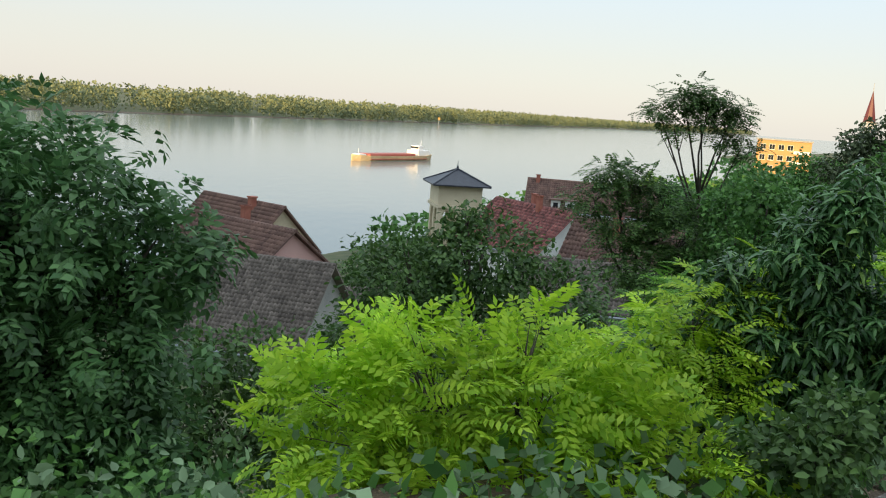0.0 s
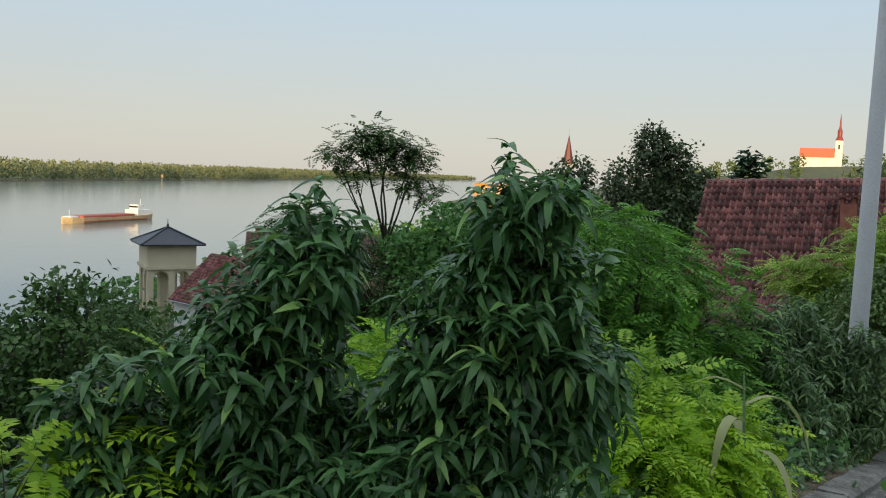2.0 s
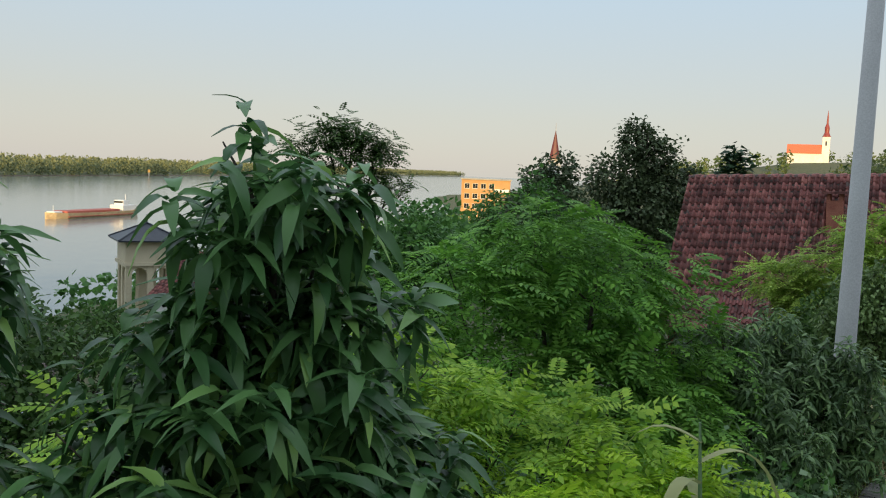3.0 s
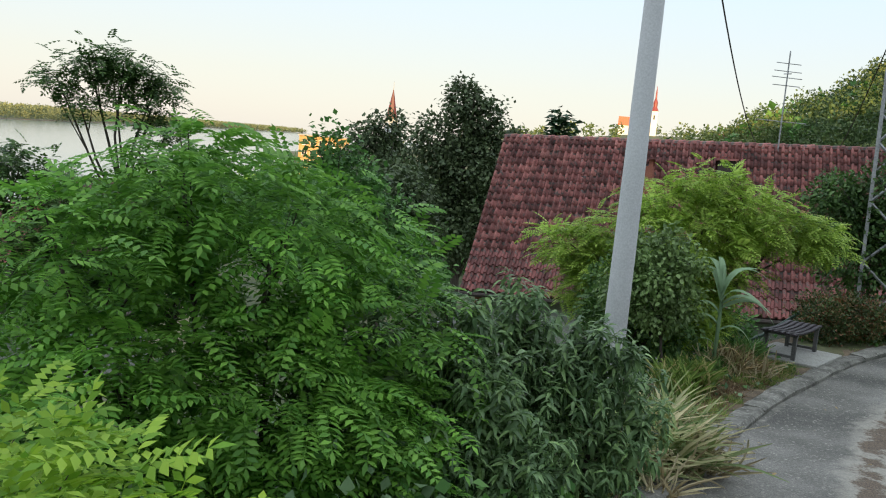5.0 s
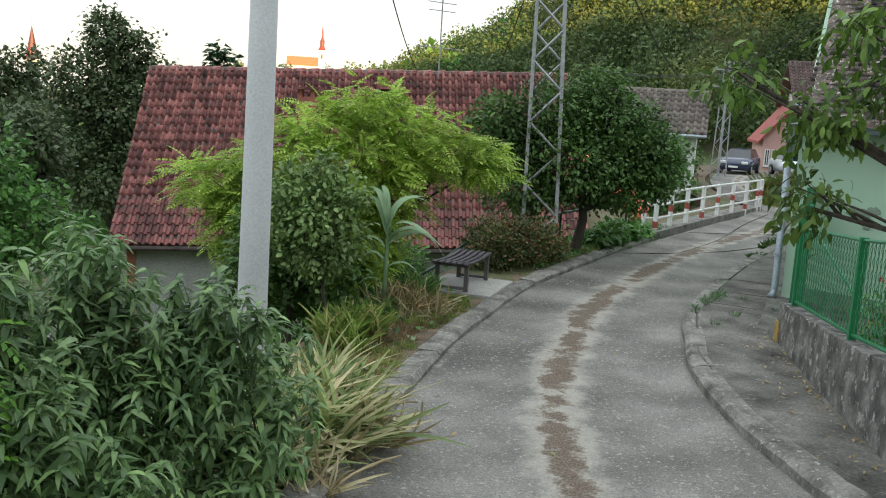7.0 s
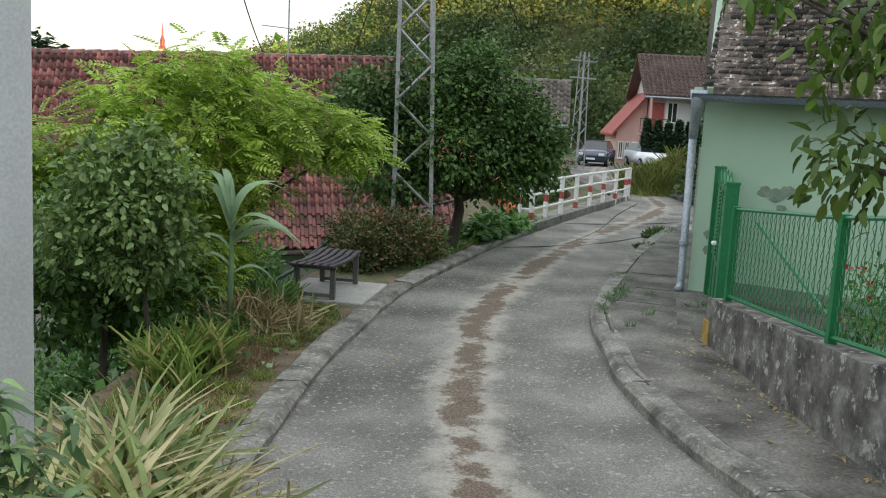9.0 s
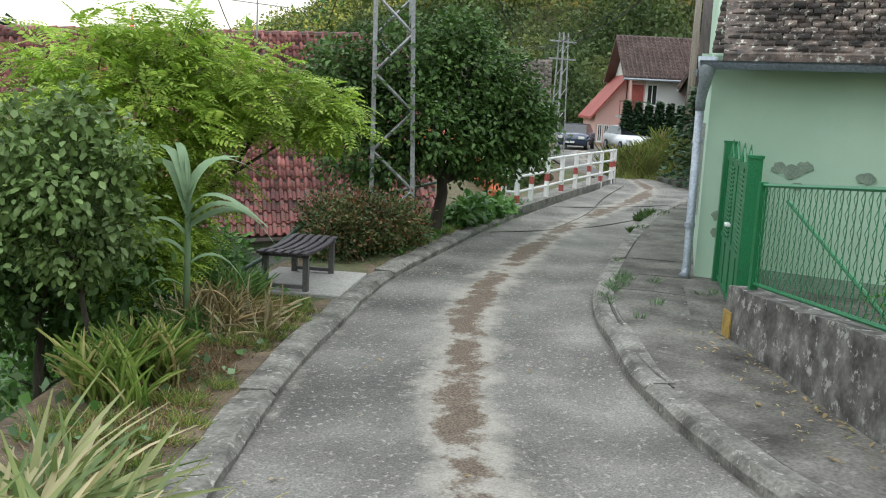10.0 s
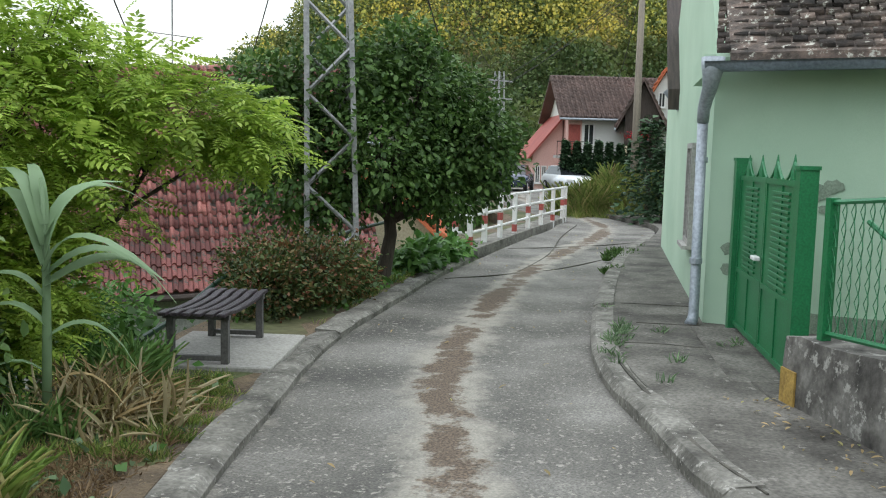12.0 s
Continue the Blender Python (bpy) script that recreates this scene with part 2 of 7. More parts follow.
# the lane: concrete, with a swept pale strip and dirt where the mesh says so, ragged by noise
lane_mat = material("lane", [(0.075, 0.072, 0.063), (0.145, 0.138, 0.122), (0.24, 0.23, 0.207)], 0.88, 0.9, 60, 0.8, speckle=((0.33, 0.31, 0.27), 22, 0.57), bump_scale=45, gritty=1.0)
ln, lk = lane_mat.node_tree.nodes, lane_mat.node_tree.links
base_in = ln["Principled BSDF"].inputs["Base Color"]
under = base_in.links[0].from_socket
lco = ln.new("ShaderNodeTexCoord")
for key, tones, freq, lo, hi in (("sand", ((0.25, 0.235, 0.2), (0.36, 0.335, 0.285)), 2.2, 0.95, 1.35), ("dirt", ((0.06, 0.045, 0.032), (0.19, 0.14, 0.1)), 3.4, 1.1, 1.28)):
    at = ln.new("ShaderNodeAttribute")
    at.attribute_name = key
    nz = ln.new("ShaderNodeTexNoise")
    nz.inputs["Scale"].default_value, nz.inputs["Detail"].default_value, nz.inputs["Roughness"].default_value = freq, 10, 0.74
    lk.new(lco.outputs["Object"], nz.inputs["Vector"])
    ad = ln.new("ShaderNodeMath")
    sw = ln.new("ShaderNodeMapRange")
    sw.clamp = False
    sw.inputs[3].default_value, sw.inputs[4].default_value = -0.45, 1.45
    lk.new(nz.outputs[0], sw.inputs[0])
    lk.new(at.outputs["Fac"], ad.inputs[0])
    lk.new(sw.outputs[0], ad.inputs[1])
    rg = ln.new("ShaderNodeMapRange")
    rg.inputs[1].default_value, rg.inputs[2].default_value = lo, hi
    lk.new(ad.outputs[0], rg.inputs[0])
    fn = ln.new("ShaderNodeTexNoise")
    fn.inputs["Scale"].default_value, fn.inputs["Detail"].default_value = 55, 5
    lk.new(lco.outputs["Object"], fn.inputs["Vector"])
    rp = ln.new("ShaderNodeValToRGB")
    rp.color_ramp.elements[0].position, rp.color_ramp.elements[1].position = 0.35, 0.65
    rp.color_ramp.elements[0].color, rp.color_ramp.elements[1].color = (*tones[0], 1), (*tones[1], 1)
    lk.new(fn.outputs[0], rp.inputs[0])
    mx = ln.new("ShaderNodeMixRGB")
    lk.new(rg.outputs[0], mx.inputs[0])
    lk.new(under, mx.inputs[1])
    lk.new(rp.outputs[0], mx.inputs[2])
    under = mx.outputs[0]
lk.new(under, base_in)
M["lane"] = lane_mat

water = bpy.data.materials.new("water")
water.use_nodes = True
nn, ll = water.node_tree.nodes, water.node_tree.links
wb = nn["Principled BSDF"]
wb.inputs["Base Color"].default_value = (0.16, 0.19, 0.18, 1)
wb.inputs["Roughness"].default_value = 0.12
wb.inputs["IOR"].default_value = 1.33
wc = nn.new("ShaderNodeTexCoord")
w1, w2 = nn.new("ShaderNodeTexNoise"), nn.new("ShaderNodeTexNoise")
w1.inputs["Scale"].default_value, w1.inputs["Detail"].default_value = 0.35, 5
w2.inputs["Scale"].default_value, w2.inputs["Detail"].default_value = 0.012, 3
wm = nn.new("ShaderNodeMapping")
wm.inputs["Scale"].default_value = (1, 0.35, 1)
ll.new(wc.outputs["Object"], wm.inputs[0])
ll.new(wm.outputs[0], w1.inputs["Vector"])
ll.new(wm.outputs[0], w2.inputs["Vector"])
wx = nn.new("ShaderNodeMath")
wx.operation = "MULTIPLY"
ll.new(w1.outputs[0], wx.inputs[0])
ll.new(w2.outputs[0], wx.inputs[1])
wp = nn.new("ShaderNodeBump")
wp.inputs["Strength"].default_value, wp.inputs["Distance"].default_value = 0.25, 0.6
ll.new(wx.outputs[0], wp.inputs["Height"])
ll.new(wp.outputs[0], wb.inputs["Normal"])
M["water"] = water

M["leaf_walnut"] = leaf_material("leaf_walnut", (0.045, 0.12, 0.035), (0.125, 0.25, 0.08), 0.45, 0.3)
M["leaf_robinia_young"] = leaf_material("leaf_robinia_young", (0.25, 0.47, 0.025), (0.55, 0.76, 0.06), 0.5, 0.45)
M["leaf_robinia"] = leaf_material("leaf_robinia", (0.08, 0.22, 0.03), (0.22, 0.44, 0.065), 0.55, 0.38)
M["leaf_robinia_light"] = leaf_material("leaf_robinia_light", (0.2, 0.34, 0.045), (0.48, 0.62, 0.12), 0.5, 0.42)
M["leaf_robinia_mid"] = leaf_material("leaf_robinia_mid", (0.17, 0.36, 0.03), (0.44, 0.64, 0.07), 0.55, 0.42)
M["leaf_peach"] = leaf_material("leaf_peach", (0.038, 0.105, 0.036), (0.13, 0.27, 0.085), 0.33, 0.28, tip=(0.28, 0.46, 0.11), tip_share=0.14)
M["leaf_peach_pale"] = leaf_material("leaf_peach_pale", (0.08, 0.15, 0.06), (0.21, 0.33, 0.13), 0.4, 0.32, tip=(0.3, 0.46, 0.16), tip_share=0.16)
M["leaf_dark"] = leaf_material("leaf_dark", (0.038, 0.09, 0.022), (0.115, 0.21, 0.05), 0.5, 0.3)
M["leaf_quince"] = leaf_material("leaf_quince", (0.1, 0.17, 0.05), (0.26, 0.37, 0.13), 0.42, 0.34)
M["leaf_oak"] = leaf_material("leaf_oak", (0.05, 0.08, 0.032), (0.12, 0.16, 0.07), 0.55, 0.22)
M["leaf_mid"] = leaf_material("leaf_mid", (0.055, 0.15, 0.035), (0.14, 0.3, 0.065), 0.5, 0.32)
M["leaf_barberry"] = leaf_material("leaf_barberry", (0.035, 0.07, 0.022), (0.1, 0.14, 0.04), 0.55, 0.22, tip=(0.27, 0.1, 0.055), tip_share=0.4)
M["leaf_conifer"] = leaf_material("leaf_conifer", (0.025, 0.06, 0.03), (0.065, 0.13, 0.055), 0.6, 0.15)
M["leaf_corn"] = leaf_material("leaf_corn", (0.2, 0.32, 0.17), (0.3, 0.43, 0.25), 0.5, 0.3)
M["leaf_iris"] = leaf_material("leaf_iris", (0.1, 0.18, 0.05), (0.28, 0.33, 0.12), 0.5, 0.3, tip=(0.6, 0.5, 0.3), tip_share=0.6)
M["leaf_grass"] = leaf_material("leaf_grass", (0.12, 0.21, 0.045), (0.3, 0.42, 0.1), 0.55, 0.34, tip=(0.6, 0.5, 0.24), tip_share=0.4)
M["leaf_wither"] = leaf_material("leaf_wither", (0.2, 0.16, 0.07), (0.46, 0.33, 0.16), 0.7, 0.25, tip=(0.3, 0.36, 0.12), tip_share=0.25)
M["leaf_strap"] = leaf_material("leaf_strap", (0.09, 0.2, 0.055), (0.22, 0.38, 0.11), 0.5, 0.3, tip=(0.5, 0.42, 0.2), tip_share=0.12)
M["leaf_straw"] = leaf_material("leaf_straw", (0.4, 0.31, 0.17), (0.72, 0.64, 0.42), 0.7, 0.2)
M["leaf_dry"] = leaf_material("leaf_dry", (0.2, 0.12, 0.06), (0.42, 0.3, 0.17), 0.8, 0.15)
M["leaf_weed"] = leaf_material("leaf_weed", (0.1, 0.18, 0.085), (0.26, 0.38, 0.2), 0.6, 0.28)
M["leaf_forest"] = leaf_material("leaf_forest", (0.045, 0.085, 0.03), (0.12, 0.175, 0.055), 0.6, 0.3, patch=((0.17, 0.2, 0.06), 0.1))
M["leaf_meadow"] = leaf_material("leaf_meadow", (0.15, 0.22, 0.055), (0.36, 0.44, 0.13), 0.6, 0.34, tip=(0.5, 0.4, 0.2), tip_share=0.35)
# far-bank leaves: distance haze is mixed into the colour, paler and greyer than foliage
M["leaf_bank_hazed"] = leaf_material("leaf_bank_hazed", (0.14, 0.17, 0.08), (0.24, 0.27, 0.13), 0.6, 0.25)
M["leaf_cherry"] = leaf_material("leaf_cherry", (0.05, 0.11, 0.02), (0.17, 0.27, 0.05), 0.45, 0.32)
M["petal_red"] = leaf_material("petal_red", (0.45, 0.01, 0.02), (0.6, 0.03, 0.05), 0.5, 0.2)


# ---- builders ----
def obj(name, bm, mat, parent=None, label="", smooth=False):
    me = bpy.data.meshes.new(name)
    bm.to_mesh(me)
    bm.free()
    me.materials.append(mat)
    if smooth:
        me.polygons.foreach_set("use_smooth", [True] * len(me.polygons))
    ob = new(name, me)
    if parent:
        ob.parent = parent
    if label:
        ob["label"] = label
    return ob


def part(name, bm, mat, parent, label="", smooth=False):
    return obj(name, bm, M[mat], parent, label, smooth)


def thing(name, label, category, place=(0, 0, 0), turn=0.0, group="", kind=""):
    ob = new(name)
    ob.matrix_world = pose(*place, 0, 0, turn)
    return tagged(ob, label, category, group, kind)


def box(bm, x0, y0, z0, x1, y1, z1, m=None, bevel=0.0):
    r = bmesh.ops.create_cube(bm, size=1, matrix=Matrix.Translation(((x0 + x1) / 2, (y0 + y1) / 2, (z0 + z1) / 2)) @ Matrix.Diagonal((abs(x1 - x0), abs(y1 - y0), abs(z1 - z0), 1)))
    if bevel:
        edges = list({e for v in r["verts"] for e in v.link_edges})
        v = bmesh.ops.bevel(bm, geom=edges, offset=bevel, segments=1, affect="EDGES")["verts"]
        r["verts"] = list({*v, *[q for q in r["verts"] if q.is_valid]})
    if m is not None:
        bmesh.ops.transform(bm, matrix=m, verts=[v for v in r["verts"] if v.is_valid])
    return bm


def boxed(*a, **k):
    return box(bmesh.new(), *a, **k)


def tube(bm, pts, radii, seg=8, cap=True):
    """A tapered tube along points."""
    pts = [Vector(p) for p in pts]
    if not isinstance(radii, (list, tuple)):
        radii = [radii] * len(pts)
    rings, side = [], None
    for i, p in enumerate(pts):
        way = (pts[min(i + 1, len(pts) - 1)] - pts[max(i - 1, 0)]).normalized()
        if side is None:
            side = way.orthogonal().normalized() if abs(way.z) > 0.98 else Vector((0, 0, 1)).cross(way).normalized()
        side = (side - way * side.dot(way)).normalized()
        up = way.cross(side)
        rings.append([bm.verts.new(p + radii[i] * (math.cos(a) * side + math.sin(a) * up)) for a in (2 * math.pi * k / seg for k in range(seg))])
    for a, b in zip(rings, rings[1:]):
        for k in range(seg):
            bm.faces.new((a[k], a[(k + 1) % seg], b[(k + 1) % seg], b[k]))
    if cap:
        bm.faces.new(rings[0][::-1])
        bm.faces.new(rings[-1])
    return bm


def tubed(*a, **k):
    return tube(bmesh.new(), *a, **k)


def beam(bm, a, b, w, h=None):
    """A square bar from a to b."""
    return tube(bm, [a, b], [w * 0.7071] * 2, 4)


def prism(bm, outline, z0, z1):
    """An upright prism on a plan outline; z0 and z1 may be functions of x, y."""
    f0 = z0 if callable(z0) else (lambda x, y: z0)
    f1 = z1 if callable(z1) else (lambda x, y: z1)
    lo = [bm.verts.new((x, y, f0(x, y))) for x, y in outline]
    hi = [bm.verts.new((x, y, f1(x, y))) for x, y in outline]
    n = len(outline)
    for i in range(n):
        bm.faces.new((lo[i], lo[(i + 1) % n], hi[(i + 1) % n], hi[i]))
    bm.faces.new(hi)
    bm.faces.new(lo[::-1])
    bmesh.ops.recalc_face_normals(bm, faces=bm.faces)
    return bm


def mesh_of(name, verts, faces, mat, parent=None, smooth=False):
    me = bpy.data.meshes.new(name)
    me.from_pydata([tuple(v) for v in verts], [], [tuple(f) for f in faces])
    me.materials.append(mat)
    if smooth:
        me.polygons.foreach_set("use_smooth", [True] * len(me.polygons))
    ob = new(name, me)
    ob.parent = parent
    return ob


def scatter(name, proto, places, turns, mat, parent=None, smooth=True):
    """One mesh of many copies of a proto (verts n x 3, quads f x 4) with turns (m x 3 x 3, scaled) at places (m x 3)."""
    v, f = np.asarray(proto[0], float), np.asarray(proto[1], int)
    m = len(places)
    allv = (np.einsum("mij,nj->mni", turns, v) + np.asarray(places)[:, None, :]).reshape(-1, 3)
    allf = (f[None] + (np.arange(m) * len(v))[:, None, None]).reshape(-1, f.shape[1])
    me = bpy.data.meshes.new(name)
    me.vertices.add(len(allv))
    me.vertices.foreach_set("co", allv.astype(np.float32).ravel())
    me.loops.add(allf.size)
    me.loops.foreach_set("vertex_index", allf.astype(np.int32).ravel())
    me.polygons.add(len(allf))
    me.polygons.foreach_set("loop_start", np.arange(0, allf.size, allf.shape[1], dtype=np.int32))
    me.update(calc_edges=True)
    me.materials.append(mat)
    if smooth:
        me.polygons.foreach_set("use_smooth", [True] * len(me.polygons))
    ob = new(name, me)
    ob.parent = parent
    return ob


def frames(ways, ups, sizes):
    """Turns whose y axis goes along ways and z axis near ups, scaled."""
    y = ways / (np.linalg.norm(ways, axis=1, keepdims=True) + 1e-9)
    x = np.cross(y, ups)
    x /= np.linalg.norm(x, axis=1, keepdims=True) + 1e-9
    z = np.cross(x, y)
    return np.stack([x, y, z], axis=2) * np.asarray(sizes).reshape(-1, 1, 1)


# leaf shapes, 1 long along y, quads only
def blade_leaf(width=0.24, droop=0.5, rows=4, fold=0.04):
    v, f = [], []
    for i in range(rows + 1):
        s = i / rows
        w = width / 2 * math.sin(math.pi * min(0.97, 0.1 + 0.87 * s)) ** 0.8
        y, z = s * (1 - 0.25 * droop * s), -droop * s * s * 0.8
        v += [(-w, y, z + fold), (0, y, z), (w, y, z + fold)]
    for i in range(rows):
        a = 3 * i
        f += [(a, a + 1, a + 4, a + 3), (a + 1, a + 2, a + 5, a + 4)]
    return v, f


def arched_leaf(width, bend, rows=8):
    """A long blade that rises straight and bends over towards its tip."""
    v, f = [], []
    for i in range(rows + 1):
        s = i / rows
        w = width / 2 * math.sin(math.pi * min(0.98, 0.16 + 0.82 * s)) ** 0.7
        y, z = s - 0.35 * bend * s ** 4, -0.75 * bend * s ** 3
        v += [(-w, y, z + 0.018), (0, y, z), (w, y, z + 0.018)]
    for i in range(rows):
        a = 3 * i
        f += [(a, a + 1, a + 4, a + 3), (a + 1, a + 2, a + 5, a + 4)]
    return v, f


def flat_leaf(width=0.55):
    w = width / 2
    return [(0, 0, 0), (w, 0.45, 0.06), (0, 1, -0.12), (-w, 0.45, 0.06)], [(0, 1, 2, 3)]


def round_leaf(width=0.6):
    """An oval leaf folded along its rib."""
    w = width / 2
    return [(0, 0, 0), (w, 0.32, 0.05), (w * 0.8, 0.72, 0.01), (0, 1, -0.12), (-w * 0.8, 0.72, 0.01), (-w, 0.32, 0.05)], [(0, 1, 2, 3), (0, 3, 4, 5)]


def pinnate_leaf(pairs=7, length=0.3, width=0.14, droop=0.35):
    """A feathered leaf: leaflets in pairs along a bowed stalk, and one at its end."""
    v, f = [], []

    def leaflet(base, way, size):
        side = Vector((-way.y, way.x, 0)) * width * 0.5 * size / length
        a = len(v)
        mid = base + way * size * 0.5
        v.extend([tuple(base), tuple(mid + side + Vector((0, 0, 0.01))), tuple(base + way * size + Vector((0, 0, -0.1 * size))), tuple(mid - side + Vector((0, 0, 0.01)))])
        f.append((a, a + 1, a + 2, a + 3))
    for i in range(pairs):
        s = 0.18 + 0.74 * i / (pairs - 1)
        p = Vector((0, s, -droop * s * s))
        size = length * (0.75 + 0.35 * math.sin(math.pi * s))
        for k in (-1, 1):
            leaflet(p, Vector((k * 0.92, 0.38, -0.12)).normalized(), size)
    leaflet(Vector((0, 0.93, -droop * 0.87)), Vector((0, 1, -0.5)).normalized(), length)
    a = len(v)
    v.extend([(-0.006, 0, 0), (0.006, 0, 0), (0.004, 0.95, -droop * 0.9), (-0.004, 0.95, -droop * 0.9)])
    f.append((a, a + 1, a + 2, a + 3))
    return v, f


LEAVES = {
    "walnut": pinnate_leaf(3, 0.55, 0.27, 0.35), "robinia": pinnate_leaf(6, 0.28, 0.13, 0.3), "robinia_far": pinnate_leaf(4, 0.34, 0.2, 0.3),
    "peach": blade_leaf(0.34, 1.35, 4, 0.07), "cherry": blade_leaf(0.42, 0.5, 3), "oval": round_leaf(0.58), "spray": flat_leaf(0.75), "needle": flat_leaf(0.22), "long": blade_leaf(0.1, 0.55, 5), "strap": blade_leaf(0.1, 1.05, 5, 0.02), "turf": blade_leaf(0.12, 0.5, 2), "corn": arched_leaf(0.16, 0.8), "corn_bent": arched_leaf(0.14, 1.4),
}


def crown_points(rng, blobs, count, shell=0.55):
    """Points in and on ellipsoids (x, y, z, rx, ry, rz), more of them near the skin, with their outward ways."""
    vol = np.array([b[3] * b[4] * b[5] for b in blobs]) ** 0.67
    which = rng.choice(len(blobs), count, p=vol / vol.sum())
    b = np.array(blobs, float)[which]
    d = rng.normal(size=(count, 3))
    d /= np.linalg.norm(d, axis=1, keepdims=True)
    r = shell + (1 - shell) * rng.random(count) ** 0.6
    r *= 1 + 0.16 * rng.normal(size=count)
    return b[:, :3] + d * r[:, None] * b[:, 3:], d


def crown(name, rng, blobs, count, leaf, size, mat, parent=None, droop=0.3, shell=0.55, clump=1, spread=0.0, rough=0.6):
    """Leaves in clumps over the blobs."""
    p, d = crown_points(rng, blobs, max(1, count // clump), shell)
    p, d = np.repeat(p, clump, 0), np.repeat(d, clump, 0)
    n = len(p)
    if clump > 1:
        p = p + rng.normal(size=(n, 3)) * spread
    way = d * 0.8 + rng.normal(size=(n, 3)) * rough
    way[:, 2] -= droop
    ups = np.tile((0.0, 0.0, 1.0), (n, 1)) + rng.normal(size=(n, 3)) * 0.45 + d * 0.5
    if leaf.startswith("robinia") and droop >= 0:
        # feathered leaves lie in level sprays
        way[:, 2] = way[:, 2] * 0.45
        ups = np.tile((0.0, 0.0, 1.0), (n, 1)) + rng.normal(size=(n, 3)) * 0.22 + d * 0.2
    if leaf == "peach":
        # whorls of arching leaves down each shoot: the young ones stand up, the old ones hang
        k = np.tile(np.arange(clump), n // clump)
        a = k * 2.4 + np.repeat(rng.random(n // clump), clump) * 6.283 + 0.25 * rng.normal(size=n)
        out = np.stack([np.cos(a), np.sin(a), np.zeros(n)], 1)
        low = k / clump
        way = out + d * 0.3 + rng.normal(size=(n, 3)) * 0.32
        way[:, 2] += 1.3 - 1.9 * low
        ups = np.tile((0.0, 0.0, 1.0), (n, 1)) - out * 0.5 + rng.normal(size=(n, 3)) * 0.34
        p[:, 2] -= 1.1 * size * low
    s = size * (0.7 + 0.6 * rng.random(n))
    return scatter(name, LEAVES[leaf], p, frames(way, ups, s), M[mat], parent)


def boughs(bm, rng, base, blobs, radius, trunk_top=None, per=3):
    """A trunk from base and limbs that run up into each blob."""
    base = Vector(base)
    top = Vector(trunk_top) if trunk_top else base.lerp(Vector(np.mean([b[:3] for b in blobs], axis=0)), 0.6)
    mid = base.lerp(top, 0.5) + Vector((rng.normal(), rng.normal(), 0)) * radius * 0.8
    tube(bm, [base - Vector((0, 0, 0.25)), base + Vector((0, 0, 0.05)), mid, top], [radius * 1.35, radius * 1.1, radius * 0.85, radius * 0.6], 8)
    for b in blobs:
        c = Vector(b[:3])
        start = mid.lerp(top, 0.2 + 0.8 * rng.random())
        bend = start.lerp(c, 0.5) + Vector((rng.normal() * 0.15 * b[3], rng.normal() * 0.15 * b[4], -0.15 * b[5]))
        tube(bm, [start, bend, c], [radius * 0.5, radius * 0.33, radius * 0.2], 6)
        for _ in range(per):
            d = Vector(rng.normal(size=3)).normalized()
            end = c + Vector((d.x * b[3], d.y * b[4], abs(d.z) * b[5])) * 0.85
            s = bend.lerp(c, rng.random())
            tube(bm, [s, s.lerp(end, 0.5) + Vector((0, 0, 0.08 * b[5])), end], [radius * 0.2, radius * 0.13, radius * 0.05], 5)
    return bm


SEED = [10]


def tree(name, label, base, blobs, radius, leaf, size, mat, count, droop=0.3, shell=0.55, clump=1, spread=0.0, category="tree", trunk_top=None, per=3, group="", rough=0.6):
    SEED[0] += 1
    rng = np.random.default_rng(SEED[0])
    t = thing(name, label, category, group=group)
    t.location = base
    rel = [tuple(np.array(b[:3]) - np.array(base)) + tuple(b[3:]) for b in blobs]
    part("trunk", boughs(bmesh.new(), rng, (0, 0, 0), rel, radius, tuple(Vector(trunk_top) - Vector(base)) if trunk_top else None, per), "bark", t, "grey-brown bark", True)
    crown("crown", rng, rel, count, leaf, size, mat, t, droop, shell, clump, spread, rough)
    return t


def auto_blobs(seed, cx, cy, z0, z1, r, n=9, squash=0.42):
    """Lobes filling an upright egg between z0 and z1 of radius r."""
    rng = np.random.default_rng(seed)
    out = []
    for i in range(n):
        a, s = i * 2.4 + rng.random(), (i + 0.5) / n
        z = z0 + (z1 - z0) * (0.12 + 0.76 * s)
        w = r * math.sin(math.pi * (0.2 + 0.68 * s)) * 0.62
        q = r * squash * (0.75 + 0.5 * rng.random())
        out.append((cx + w * math.cos(a), cy + w * math.sin(a), z, q, q, q * 0.85))
    return out


# ---- plan ----
ROAD_S = [-60, -30, -10, 0, 5.3, 7.5, 9.5, 11.5, 13.5, 17, 20, 28, 40, 80]
ROAD_Z = [4.0, 1.6, 0.35, -0.3, -0.5, -0.85, -1.15, -1.46, -1.72, -1.9, -1.95, -2.0, -2.0, -2.0]


def road_z(x, y):
    return float(np.interp(x * 0.755 + y * 0.655, ROAD_S, ROAD_Z))


